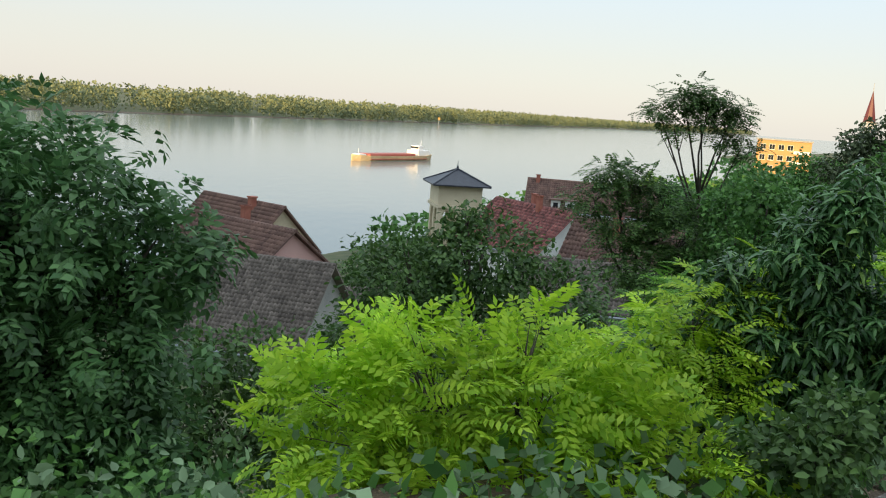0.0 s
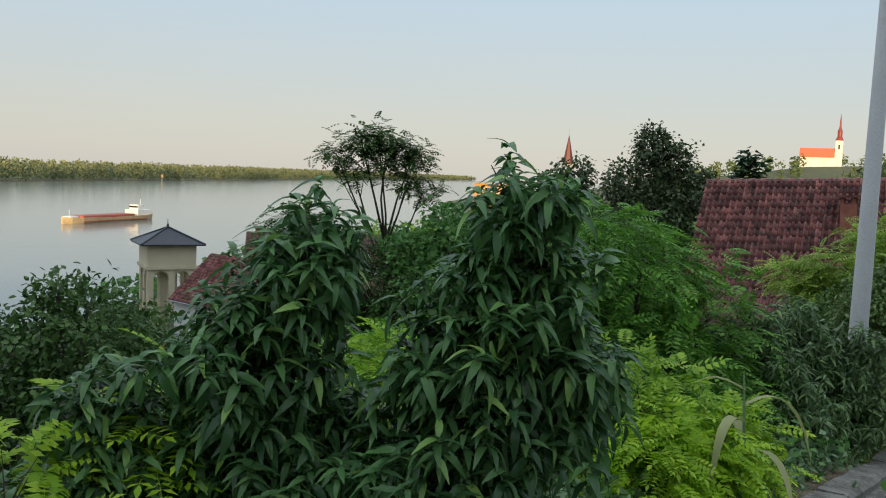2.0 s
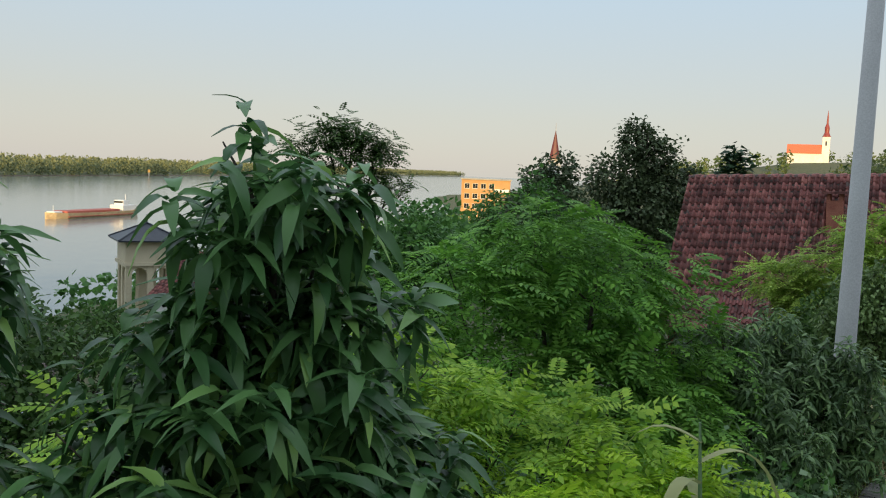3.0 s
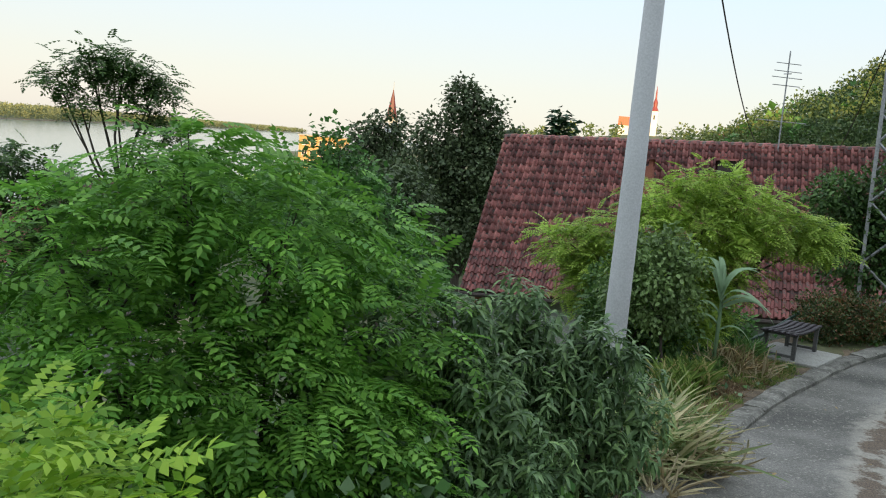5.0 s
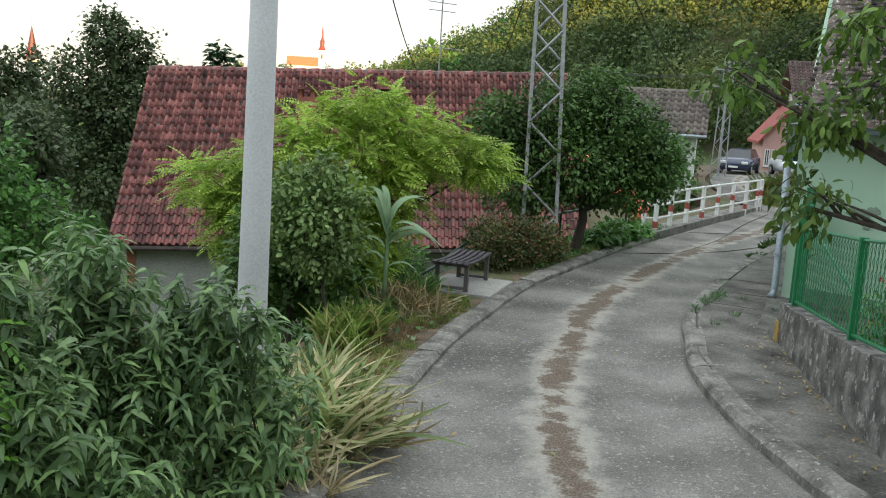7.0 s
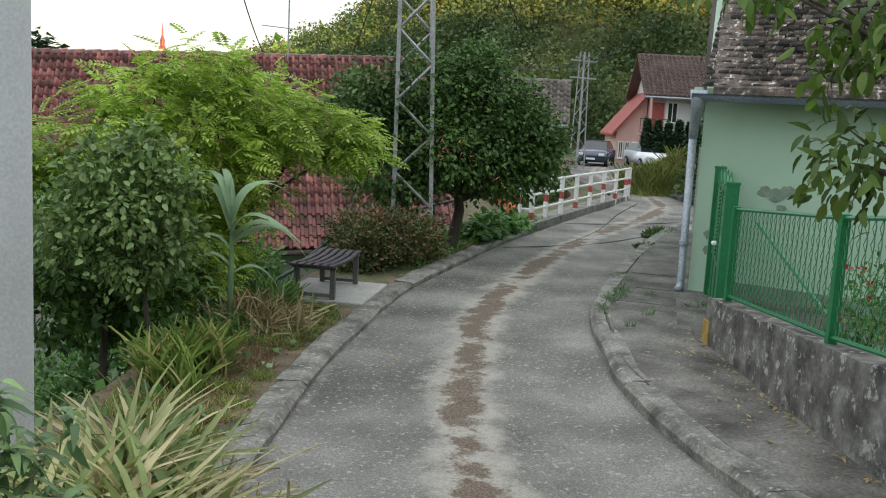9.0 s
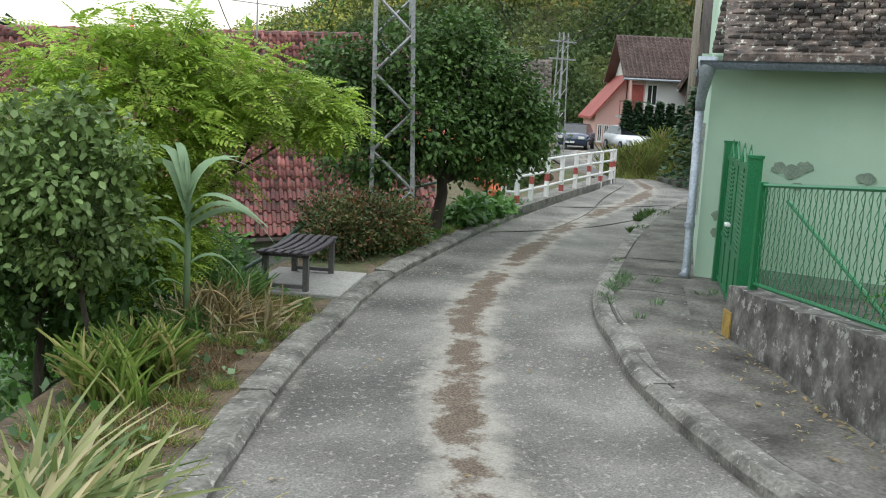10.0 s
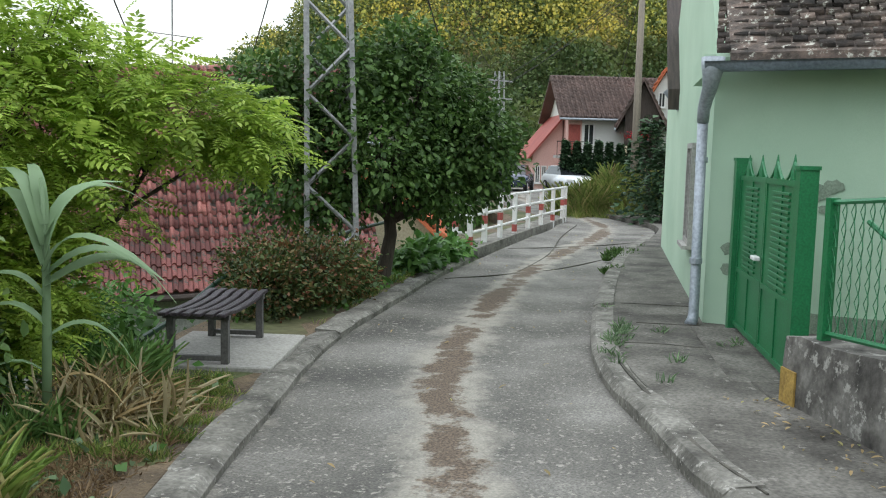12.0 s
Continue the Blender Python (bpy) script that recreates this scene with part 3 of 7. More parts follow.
LEFT = [(-30, -22.5), (-12, -8.6), (-4, -1.9), (0, 1.4), (3, 3.95), (6, 6.5), (9.3, 9.2), (11, 10.4), (12, 11.05), (13.4, 11.9), (15, 12.7), (17.3, 13.75), (19.9, 14.55), (22.8, 15.4), (26, 16.1), (30, 16.9), (34, 17.7), (37.5, 19.4), (42, 22.6), (50, 27), (62, 32)]
RIGHT = [(-28, -26), (-9, -11.5), (0, -4.2), (5, 0.4), (9, 3.9), (12.2, 7.2), (13.2, 8.2), (14.2, 9.05), (15.2, 9.8), (16.1, 10.3), (16.9, 10.78), (17.8, 11.22), (18.7, 11.57), (20.7, 12.2), (23.2, 12.9), (25.8, 13.55), (28, 14.0), (32, 14.6), (35, 15.4), (38, 17.4), (42, 20.2), (50, 24.2), (62, 28.5)]


def smooth_line(pts, step=0.35):
    """A rounded line through plan points, about one step apart."""
    p = np.array(pts, float)
    out = []
    for i in range(len(p) - 1):
        a, b, c, d = p[max(i - 1, 0)], p[i], p[i + 1], p[min(i + 2, len(p) - 1)]
        n = max(2, int(np.linalg.norm(c - b) / step))
        for k in range(n):
            t = k / n
            out.append(0.5 * (2 * b + (c - a) * t + (2 * a - 5 * b + 4 * c - d) * t * t + (3 * b - a - 3 * c + d) * t ** 3))
    out.append(p[-1])
    return np.array(out)


def offset_line(line, by):
    """The line moved by metres to its left."""
    w = np.gradient(line, axis=0)
    w /= np.linalg.norm(w, axis=1, keepdims=True)
    return line + by * np.stack([-w[:, 1], w[:, 0]], 1)


left_line, right_line = smooth_line(LEFT), smooth_line(RIGHT)
edge_s = left_line @ np.array([0.755, 0.655])
RIVER = -22.5


def left_of_road(x, y):
    """Metres beyond the road's left edge."""
    i = np.argmin((left_line[:, 0] - x) ** 2 + (left_line[:, 1] - y) ** 2)
    j = min(max(i, 1), len(left_line) - 2)
    w = left_line[j + 1] - left_line[j - 1]
    w = w / np.linalg.norm(w)
    return float(-(x - left_line[i, 0]) * w[1] + (y - left_line[i, 1]) * w[0])


def right_of_road(x, y):
    i = np.argmin((right_line[:, 0] - x) ** 2 + (right_line[:, 1] - y) ** 2)
    j = min(max(i, 1), len(right_line) - 2)
    w = right_line[j + 1] - right_line[j - 1]
    w = w / np.linalg.norm(w)
    return float((x - right_line[i, 0]) * w[1] - (y - right_line[i, 1]) * w[0])


HILL_A = [-180, -130, -95, -60, -40, 0, 33, 43.5, 51, 54.5, 57.5, 63, 75, 95, 130, 180]
HILL_H = [39, 40, 38, 14, 0, 0, 0, 12, 20, 26, 34, 44, 46, 40, 37, 39]
HILL_NEAR = [30, 30, 45, 60, 75, 75, 75, 85, 85, 80, 80, 82, 95, 85, 45, 30]


def land_z(x, y):
    """The lie of the land: the verge, the slope to the river, the hills."""
    d, p = left_of_road(x, y), (x + 20) * -0.89 + (y - 140) * 0.45
    z0 = road_z(x, y)
    if d > 0:
        if d < 0.3:
            z = z0 - 0.2
        elif p > 0:
            z = RIVER - 0.3 - min(p * 0.05, 3)
        else:
            drop = 0.0
            if d > 1.3:
                t = (d - 1.3) / (d - 1.3 - p)
                drop = min(t, 1) ** 0.67
            z = z0 + 0.08 + (RIVER - 0.2 - z0) * drop
        far = (x + 321) * -0.926 + (y - 641) * 0.377
        if far > 0:
            z = max(z, RIVER - 3 + min(far * 0.3, 4.2))
    elif right_of_road(x, y) > 1.3:
        z = z0 + 0.1
    else:
        z = z0 - 0.22
    a, r = math.degrees(math.atan2(x - 10, y - 9)), math.hypot(x - 10, y - 9)
    h, near = float(np.interp(a, HILL_A, HILL_H)), float(np.interp(a, HILL_A, HILL_NEAR))
    k = min(max((r - near) / 75, 0), 1)
    if 0 < a < 52:
        h *= min(max(1 - (r - 240) / 160, 0), 1)
    z += h * k * k * (3 - 2 * k) if r < 900 or a < 0 or a > 80 else h
    z += 41 * math.exp(-(((x - 600) / 240) ** 2 + ((y - 705) / 200) ** 2))
    return z


# ---- ground ----
def spaced(lo, hi, fine_lo, fine_hi, fine):
    c = list(np.arange(fine_lo, fine_hi, fine))
    s, v = fine, fine_lo
    while v > lo:
        s *= 1.16
        v -= s
        c.insert(0, v)
    s, v = fine, c[-1]
    while v < hi:
        s *= 1.16
        v += s
        c.append(v)
    return c


gx, gy = spaced(-4500, 4500, -6, 40, 0.33), spaced(-4500, 4500, -6, 24, 0.33)
gv = [(x, y, land_z(x, y) + (0.05 * noise.noise((x * 0.9, y * 0.9, 0)) if left_of_road(x, y) > 0.9 else 0)) for y in gy for x in gx]
gw = len(gx)
gf = [(j * gw + i, j * gw + i + 1, (j + 1) * gw + i + 1, (j + 1) * gw + i) for j in range(len(gy) - 1) for i in range(gw - 1)]
ground = tagged(mesh_of("ground", gv, gf, M["land"], None, True), "grassy brown hillside sloping down to the river", "ground", kind="structure")
river = obj("water", prism(bmesh.new(), [(-4500, -4500), (4500, -4500), (4500, 4500), (-4500, 4500)], RIVER - 1, RIVER), M["water"])
tagged(river, "wide calm grey-blue river with light ripples", "river", kind="structure")


def strip(name, a, b, za, zb, mat, parent=None, thick=0.25):
    """A slab between two plan lines of equal count."""
    v, f = [], []
    for (x, y), (u, w) in zip(a, b):
        v += [(x, y, za(x, y)), (u, w, zb(u, w)), (x, y, za(x, y) - thick), (u, w, zb(u, w) - thick)]
    for i in range(len(a) - 1):
        k, q = 4 * i, 4 * i + 4
        f += [(k, k + 1, q + 1, q), (k + 2, k, q, q + 2), (k + 1, k + 3, q + 3, q + 1)]
    return mesh_of(name, v, f, mat, parent)


# carriageway: rows across from edge to edge; "sand" and "dirt" say where the lane is swept pale and where litter lies
MID = smooth_line([(-10, -9.5), (2, -0.6), (6.5, 3.6), (8.5, 5.9), (10.5, 8.0), (12.0, 9.35), (13.0, 10.05), (14.1, 10.8), (15.1, 11.3), (16.6, 12.15), (18.4, 12.85), (20.5, 13.5), (23, 14.2), (26, 14.85), (33, 16), (38, 18.2), (50, 25.5), (62, 30)], 0.2)
lane = smooth_line(LEFT, 0.14)
lane_s = lane @ np.array([0.755, 0.655])
right_s = right_line @ np.array([0.755, 0.655])


def far_edge(line):
    s = line @ np.array([0.755, 0.655])
    e = np.stack([np.interp(s, right_s, right_line[:, k]) for k in (0, 1)], 1)
    return e + (e - line) / np.linalg.norm(e - line, axis=1, keepdims=True) * 0.16


right_even, lane_far = far_edge(left_line), far_edge(lane)
NA = 44
rv, rf, sandy, dirty = [], [], [], []
for a, b in zip(lane, lane_far):
    near = MID[np.abs(MID[:, 0] - (a[0] + b[0]) / 2) < 5]
    for k in range(NA + 1):
        q = a + (b - a) * k / NA
        t = k / NA
        rut = -0.012 * (math.exp(-((t - 0.25) / 0.1) ** 2) + math.exp(-((t - 0.72) / 0.1) ** 2))
        away = math.sqrt(((near - q) ** 2).sum(1).min()) if len(near) else 9.0
        sandy.append(math.exp(-(away / 0.42) ** 2) + 0.5 * math.exp(-(t / 0.07) ** 2))
        dirty.append(math.exp(-(away / 0.3) ** 2) * (0.86 + 0.4 * noise.noise((q[0] * 0.6, q[1] * 0.6, 8))))
        rv.append((q[0], q[1], road_z(*q) + rut + 0.006 * noise.noise((q[0] * 0.8, q[1] * 0.8, 3)) + 0.006 * dirty[-1]))
for j in range(len(lane) - 1):
    for k in range(NA):
        o = j * (NA + 1) + k
        rf.append((o, o + 1, o + NA + 2, o + NA + 1))
road = tagged(mesh_of("road", rv, rf, M["lane"], None, True), "worn grey concrete lane with dirt along its middle", "road", kind="structure")
for key, values in (("sand", sandy), ("dirt", dirty)):
    road.data.attributes.new(key, "FLOAT", "POINT").data.foreach_set("value", values)


def kerb_line(name, line, side, width, height, lo, hi, label, piece=1.0):
    """Kerb stones laid end to end along a line, between plan distances lo and hi, with rough joints."""
    k = tagged(new(name), label, "kerb", kind="structure")
    rng = np.random.default_rng(len(line))
    s = line @ np.array([0.755, 0.655])
    idx = [i for i in range(len(line)) if lo <= s[i] <= hi]
    outer = offset_line(line, side * width)
    step = 7
    for n in range(0, len(idx) - 1, step):
        ii = idx[n:n + step + 1]
        if len(ii) < 2:
            continue
        h = height + 0.006 * rng.normal()
        bm = bmesh.new()
        prev = None
        for q, i in enumerate(ii):
            (x, y), (u, w) = line[i], outer[i]
            g = 0.006 if q in (0, len(ii) - 1) else 0
            z = road_z(x, y)
            j = 0.012 * rng.normal()
            wv = Vector((x - u, y - w)).normalized() * 0.05
            row = [bm.verts.new(c) for c in ((x, y, z - 0.1), (x, y, z + h * 0.6 + j), (x - wv.x, y - wv.y, z + h - g), (u, w, z + h - g + j), (u, w, z - 0.1))]
            if prev:
                for c in range(4):
                    bm.faces.new((prev[c], prev[c + 1], row[c + 1], row[c]))
            else:
                bm.faces.new(row)
            prev = row
        bm.faces.new(prev[::-1])
        bmesh.ops.recalc_face_normals(bm, faces=bm.faces)
        part("kerb_stone", bm, "kerb", k)
    return k


kerb_line("kerb_1", left_line, 1, 0.27, 0.09, -3, 29.2, "rough pale concrete kerb, chipped along its face")
kerb_line("kerb_2", right_line, -1, 0.24, 0.13, -3, 34, "worn grey concrete kerb beside the pavement")
pave_in, pave_out = offset_line(right_line, -0.24), offset_line(right_line, -3.2)
tagged(strip("pavement", pave_in, pave_out, lambda x, y: road_z(x, y) + 0.12, lambda x, y: road_z(x, y) + 0.12, M["pavement"]), "cracked grey concrete pavement with dirt", "pavement", kind="structure")

verge_in = smooth_line(LEFT, 0.3)
tagged(strip("verge", offset_line(verge_in, 0.26), offset_line(verge_in, 1.55), lambda x, y: road_z(x, y) + 0.075 + 0.02 * noise.noise((x * 2, y * 2, 1)), lambda x, y: road_z(x, y) + 0.07, M["earth"], None, 0.5), "dry brown earth verge with litter", "verge", kind="structure")

# ---- far bank ----
SHORE = smooth_line([(-420, 400), (-321, 641), (-253, 801), (-89, 1210), (92, 1634), (553, 2790), (1400, 4300)], 14)
rng = np.random.default_rng(3)
pick = rng.integers(0, len(SHORE) - 1, 2600)
inland = rng.random(2600) ** 1.5 * 220
bank = SHORE[pick] + rng.normal(size=(2600, 2)) * 2.5
bank += inland[:, None] * np.array([-0.926, 0.377])
height = 17 + 7 * rng.random(2600) ** 0.8 - 4 * (inland < 12)
cp, cs = [], []
for (x, y), h in zip(bank, height):
    n = 44
    d = rng.normal(size=(n, 3))
    d /= np.linalg.norm(d, axis=1, keepdims=True)
    cp.append(np.array([x, y, -21 + h * 0.52]) + d * np.array([h * 0.26, h * 0.26, h * 0.48]) * (0.7 + 0.35 * rng.random((n, 1))))
    cs.append(np.full(n, h * 0.15))
cp, cs = np.concatenate(cp), np.concatenate(cs)
# the belt's pale tone carries painted distance haze; no air is modelled
woods = scatter("far_woods", LEAVES["spray"], cp, frames(rng.normal(size=cp.shape), rng.normal(size=cp.shape), cs * (0.7 + 0.6 * rng.random(len(cs)))), M["leaf_bank_hazed"])
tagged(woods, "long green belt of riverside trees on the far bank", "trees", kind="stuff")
sand = strip("shore", SHORE, SHORE + np.array([-0.926, 0.377]) * 9, lambda x, y: RIVER + 0.15, lambda x, y: RIVER + 0.9, M["earth"], None, 1.5)
tagged(sand, "pale muddy shore below the far trees", "shore", kind="structure")

# ---- wooded hills ----
def forest(name, label, spots, tall, mat, leaves=46, size=0.24, seed=5):
    rng = np.random.default_rng(seed)
    cp, cs = [], []
    for x, y in spots:
        h = tall * (0.7 + 0.6 * rng.random())
        n = leaves
        d = rng.normal(size=(n, 3))
        d /= np.linalg.norm(d, axis=1, keepdims=True)
        cp.append(np.array([x, y, land_z(x, y) + h * 0.5]) + d * np.array([h * 0.36, h * 0.36, h * 0.5]) * (0.65 + 0.4 * rng.random((n, 1))))
        cs.append(np.full(n, h * size))
    cp, cs = np.concatenate(cp), np.concatenate(cs)
    f = scatter(name, LEAVES["spray"], cp, frames(rng.normal(size=cp.shape), rng.normal(size=cp.shape) + np.array((0, 0, 1)), cs * (0.6 + 0.7 * rng.random(len(cs)))), M[mat])
    return tagged(f, label, "trees", kind="stuff")


rng = np.random.default_rng(8)
spots = []
while len(spots) < 900:
    a, r = radians(34 + 50 * rng.random()), 84 + 95 * rng.random() ** 1.1
    spots.append((10 + r * math.sin(a), 9 + r * math.cos(a)))
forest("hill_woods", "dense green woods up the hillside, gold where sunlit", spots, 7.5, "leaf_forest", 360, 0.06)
spots = []
while len(spots) < 420:
    x, y = 600 + 200 * rng.normal(), 705 + 150 * rng.normal()
    if x > 400 and land_z(x, y) > RIVER + 2 and (abs(x * 0.775 - y * 0.632) > 26 or x * 0.632 + y * 0.775 > 930):
        spots.append((x, y))
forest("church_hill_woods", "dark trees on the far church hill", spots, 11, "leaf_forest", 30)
forest("riverside_trees", "tall green trees before the yellow block", [(62 + 13 * rng.normal(), 152 + 8 * rng.normal()) for _ in range(34)], 12, "leaf_mid", 260, 0.085)
rng = np.random.default_rng(19)
forest("waterside_shrubs", "low green trees round the foot of the water tower", [(-4.5 + 4.0 * rng.normal(), 96 + 3.5 * rng.normal()) for _ in range(26)], 4.6, "leaf_dark", 240, 0.085, 6)
rng = np.random.default_rng(12)
spots = []
while len(spots) < 420:
    x, y = -60 + 230 * rng.random(), 40 + 280 * rng.random()
    d, p = left_of_road(x, y), (x + 20) * -0.89 + (y - 140) * 0.45
    if d > 32 and p < -3 and not (-32 < x < 30 and y < 125):
        spots.append((x, y))
forest("town_trees", "green trees among the houses towards the river", spots, 6.5, "leaf_mid", 70, 0.2)


# ---- buildings ----
def tile_shape(w, h, flat=False, thick=0.034):
    """A roof tile, w wide and h exposed, lying in x, y with its lip towards -y."""
    xs = [(-0.5, 0), (0.5, 0)] if flat else [(-0.5, -0.02), (-0.4, 0.05), (-0.2, 0.085), (0.0, 0.05), (0.1, -0.02), (0.5, -0.025)]
    v, f = [], []
    for x, z in xs:
        v += [(x * w, -0.06 * h, z + thick + 0.012), (x * w, h, z + 0.012), (x * w, -0.06 * h, z - 0.015)]
    for i in range(len(xs) - 1):
        a, b = 3 * i, 3 * i + 3
        f += [(a, b, b + 1, a + 1), (a + 2, b + 2, b, a)]
    return v, f


def tiles(parent, origin, along, up, length, rafter, w, h, mat, parts=0, flat=False, seed=1, name="roof_tile", hole=None):
    """Tiles in courses up a slope. The first courses are pieces of their own, the rest one mesh."""
    rng = np.random.default_rng(seed)
    a, u = Vector(along).normalized(), Vector(up).normalized()
    n = a.cross(u).normalized()
    if n.z < 0:
        n = -n
    base = np.array([list(a), list(u), list(n)]).T
    nx, ny = int(length / w), int(rafter / h)
    w, h = length / nx, rafter / ny
    shape = tile_shape(w * (0.88 if flat else 0.95), h * 1.04, flat, 0.034 if flat else 0.05)
    pl, tu, hp, ht = [], [], [], []
    me, count = None, 0
    for j in range(ny):
        for i in range(nx):
            off = 0.5 * (j % 2) if flat else 0.0
            if flat and i == nx - 1 and off:
                for q in (0.25, nx - 0.25):
                    hp.append(tuple(Vector(origin) + a * (w * q) + u * (h * j)))
                    ht.append(base)
                continue
            p = Vector(origin) + a * (w * (i + 0.5 + off)) + u * (h * j) + n * (0.01 if flat else 0.005) * rng.normal()
            ang = (0.035 if flat else 0.012) * rng.normal()
            rot = base @ np.array(Matrix.Rotation(ang, 3, "Z")) @ np.array(Matrix.Rotation((0.07 if flat else 0.02) * rng.normal(), 3, "X"))
            if count < parts:
                if me is None:
                    me = bpy.data.meshes.new(name)
                    me.from_pydata(shape[0], [], shape[1])
                    me.materials.append(M[mat])
                t = new(name, me)
                t.parent = parent
                t.matrix_local = Matrix.Translation(p) @ Matrix(rot.tolist()).to_4x4()
                count += 1
            else:
                pl.append(tuple(p))
                tu.append(rot)
    if pl:
        s = scatter("roof_tiles", shape, np.array(pl), np.array(tu), M[mat], parent, False)
        s["kind"] = "stuff"
    if hp:
        s = scatter("half_tiles", tile_shape(w * 0.46, h * 1.04, True), np.array(hp), np.array(ht), M[mat], parent, False)
        s["kind"] = "stuff"


def window(parent, m, w, h, frame_mat="white_paint", bars=1):
    """A window on a wall: frame, sill and panes; m puts its middle on the wall, with y out of it."""
    bm = bmesh.new()
    t = 0.07
    for q in ((-w / 2 - t, -h / 2 - t, w / 2 + t, -h / 2), (-w / 2 - t, h / 2, w / 2 + t, h / 2 + t), (-w / 2 - t, -h / 2, -w / 2, h / 2), (w / 2, -h / 2, w / 2 + t, h / 2)):
        box(bm, q[0], -0.02, q[1], q[2], 0.05, q[3])
    for k in range(bars):
        x = -w / 2 + w * (k + 1) / (bars + 1)
        box(bm, x - 0.025, -0.01, -h / 2, x + 0.025, 0.04, h / 2)
    f = part("window", bm, frame_mat, parent)
    f.matrix_local = m
    part("pane", boxed(-w / 2, -0.01, -h / 2, w / 2, 0.012, h / 2), "glass", f)
    part("sill", boxed(-w / 2 - 0.1, -0.02, -h / 2 - t - 0.05, w / 2 + 0.1, 0.12, -h / 2 - t), frame_mat, f)
    return f


SIDES = {"S": lambda l, w, u, z: pose(u, -w / 2 - 0.004, z, 0, 0, 180), "N": lambda l, w, u, z: pose(u, w / 2 + 0.004, z, 0, 0, 0), "E": lambda l, w, u, z: pose(l / 2 + 0.004, u, z, 0, 0, -90), "W": lambda l, w, u, z: pose(-l / 2 - 0.004, u, z, 0, 0, 90)}


def gable_house(name, label, x, y, turn, length, width, ground, eave, ridge, wall, roof, windows=(), over=0.4, tile=(0.3, 0.38), chimneys=(), parts=0, flat=False, group="", tiled="SN", seed=4, gutter="zinc", under=None):
    """A house with its ridge along its own x axis: walls with gables, two tiled slopes, windows, chimneys."""
    t = thing(name, label, "house", (x, y, ground), turn, group)
    e, r = eave - ground, ridge - ground
    bm = bmesh.new()
    l, w = length / 2, width / 2
    prof = [(-w, -1.5), (w, -1.5), (w, e), (0, r - 0.08), (-w, e)]
    va, vb = [bm.verts.new((-l, b, c)) for b, c in prof], [bm.verts.new((l, b, c)) for b, c in prof]
    for i in range(5):
        bm.faces.new((va[i], va[(i + 1) % 5], vb[(i + 1) % 5], vb[i]))
    bm.faces.new(va[::-1])
    bm.faces.new(vb)
    bmesh.ops.recalc_face_normals(bm, faces=bm.faces)
    part("wall", bm, wall, t)
    slope = (r - e) / w
    for side in (-1, 1):
        lo = (w + over, e - slope * over)
        bm = bmesh.new()
        th = 0.14
        ends = []
        for xx in (-l - over, l + over):
            ends.append([bm.verts.new((xx, side * lo[0], lo[1])), bm.verts.new((xx, side * 0.0, r)), bm.verts.new((xx, side * 0.0, r + th)), bm.verts.new((xx, side * lo[0], lo[1] + th))])
        for k in range(4):
            bm.faces.new((ends[0][k], ends[0][(k + 1) % 4], ends[1][(k + 1) % 4], ends[1][k]))
        bm.faces.new(ends[0])
        bm.faces.new(ends[1])
        bmesh.ops.recalc_face_normals(bm, faces=bm.faces)
        rf = part("roof", bm, under or roof, t)
        if ("S" if side < 0 else "N") in tiled:
            tiles(rf, (-l - over, side * lo[0], lo[1] + th + 0.004), (1, 0, 0), (0, -side * lo[0], r - lo[1]), length + 2 * over, math.hypot(lo[0], r - lo[1]), tile[0], tile[1], roof, parts if side < 0 else 0, flat, seed)
        bm = bmesh.new()
        tube(bm, [(-l - over, side * (lo[0] + 0.06), lo[1] + 0.04), (l + over, side * (lo[0] + 0.06), lo[1] + 0.04)], 0.07, 8)
        part("gutter", bm, gutter, t)
    n = max(4, int(length / 0.42))
    cap = (length + 2 * over) / n
    first = part("ridge_cap", tubed([(0, 0, r + 0.12), (cap * 1.05, 0, r + 0.14)], [0.1, 0.115], 8), roof, t)
    first.location.x = -l - over
    for i in range(1, n):
        c = new("ridge_cap", first.data)
        c.parent = t
        c.location.x = -l - over + cap * i
    for side, u, z, ww, hh in windows:
        window(t, SIDES[side](length, width, u, z - ground), ww, hh)
    for cx, cy, top in chimneys:
        bm = boxed(cx - 0.25, cy - 0.25, r - 2.4, cx + 0.25, cy + 0.25, top - ground)
        box(bm, cx - 0.31, cy - 0.31, top - ground - 0.12, cx + 0.31, cy + 0.31, top - ground)
        part("chimney", bm, "brick", t)
    return t


# red-roofed house just below the lane
red_house = gable_house("house", "low house under a weathered red pantile roof", 25.82, 26.985, -44.8, 12.6, 8.6, -7.2, -2.84, 1.66, "grey_wall", "roof_red", over=0.42, tile=(0.205, 0.33), parts=280, seed=11, gutter="wood_dark", under="wood_dark")
red_house.matrix_world = pose(25.82, 26.985, -7.2, 0, -2.5, -44.8)
hz = 7.2
bm = boxed(-1.8, -1.8, hz - 0.9, -1.3, -1.2, hz + 0.98)
chimney = part("chimney", bm, "brick", red_house, "red brick chimney with a tiled cap")
part("chimney_cap", boxed(-1.93, -1.93, hz + 1.2, -1.17, -1.07, hz + 1.28), "roof_red", chimney)
for dx in (-1.74, -1.36):
    for dy in (-1.74, -1.26):
        part("cap_post", boxed(dx - 0.06, dy - 0.06, hz + 0.98, dx + 0.06, dy + 0.06, hz + 1.2), "brick", chimney)
vent = part("roof_vent", prism(bmesh.new(), [(0.68, -1.2), (1.22, -1.2), (1.22, -0.2), (0.68, -0.2)], hz + 0.4, hz + 1.26), "wood_dark", red_house)
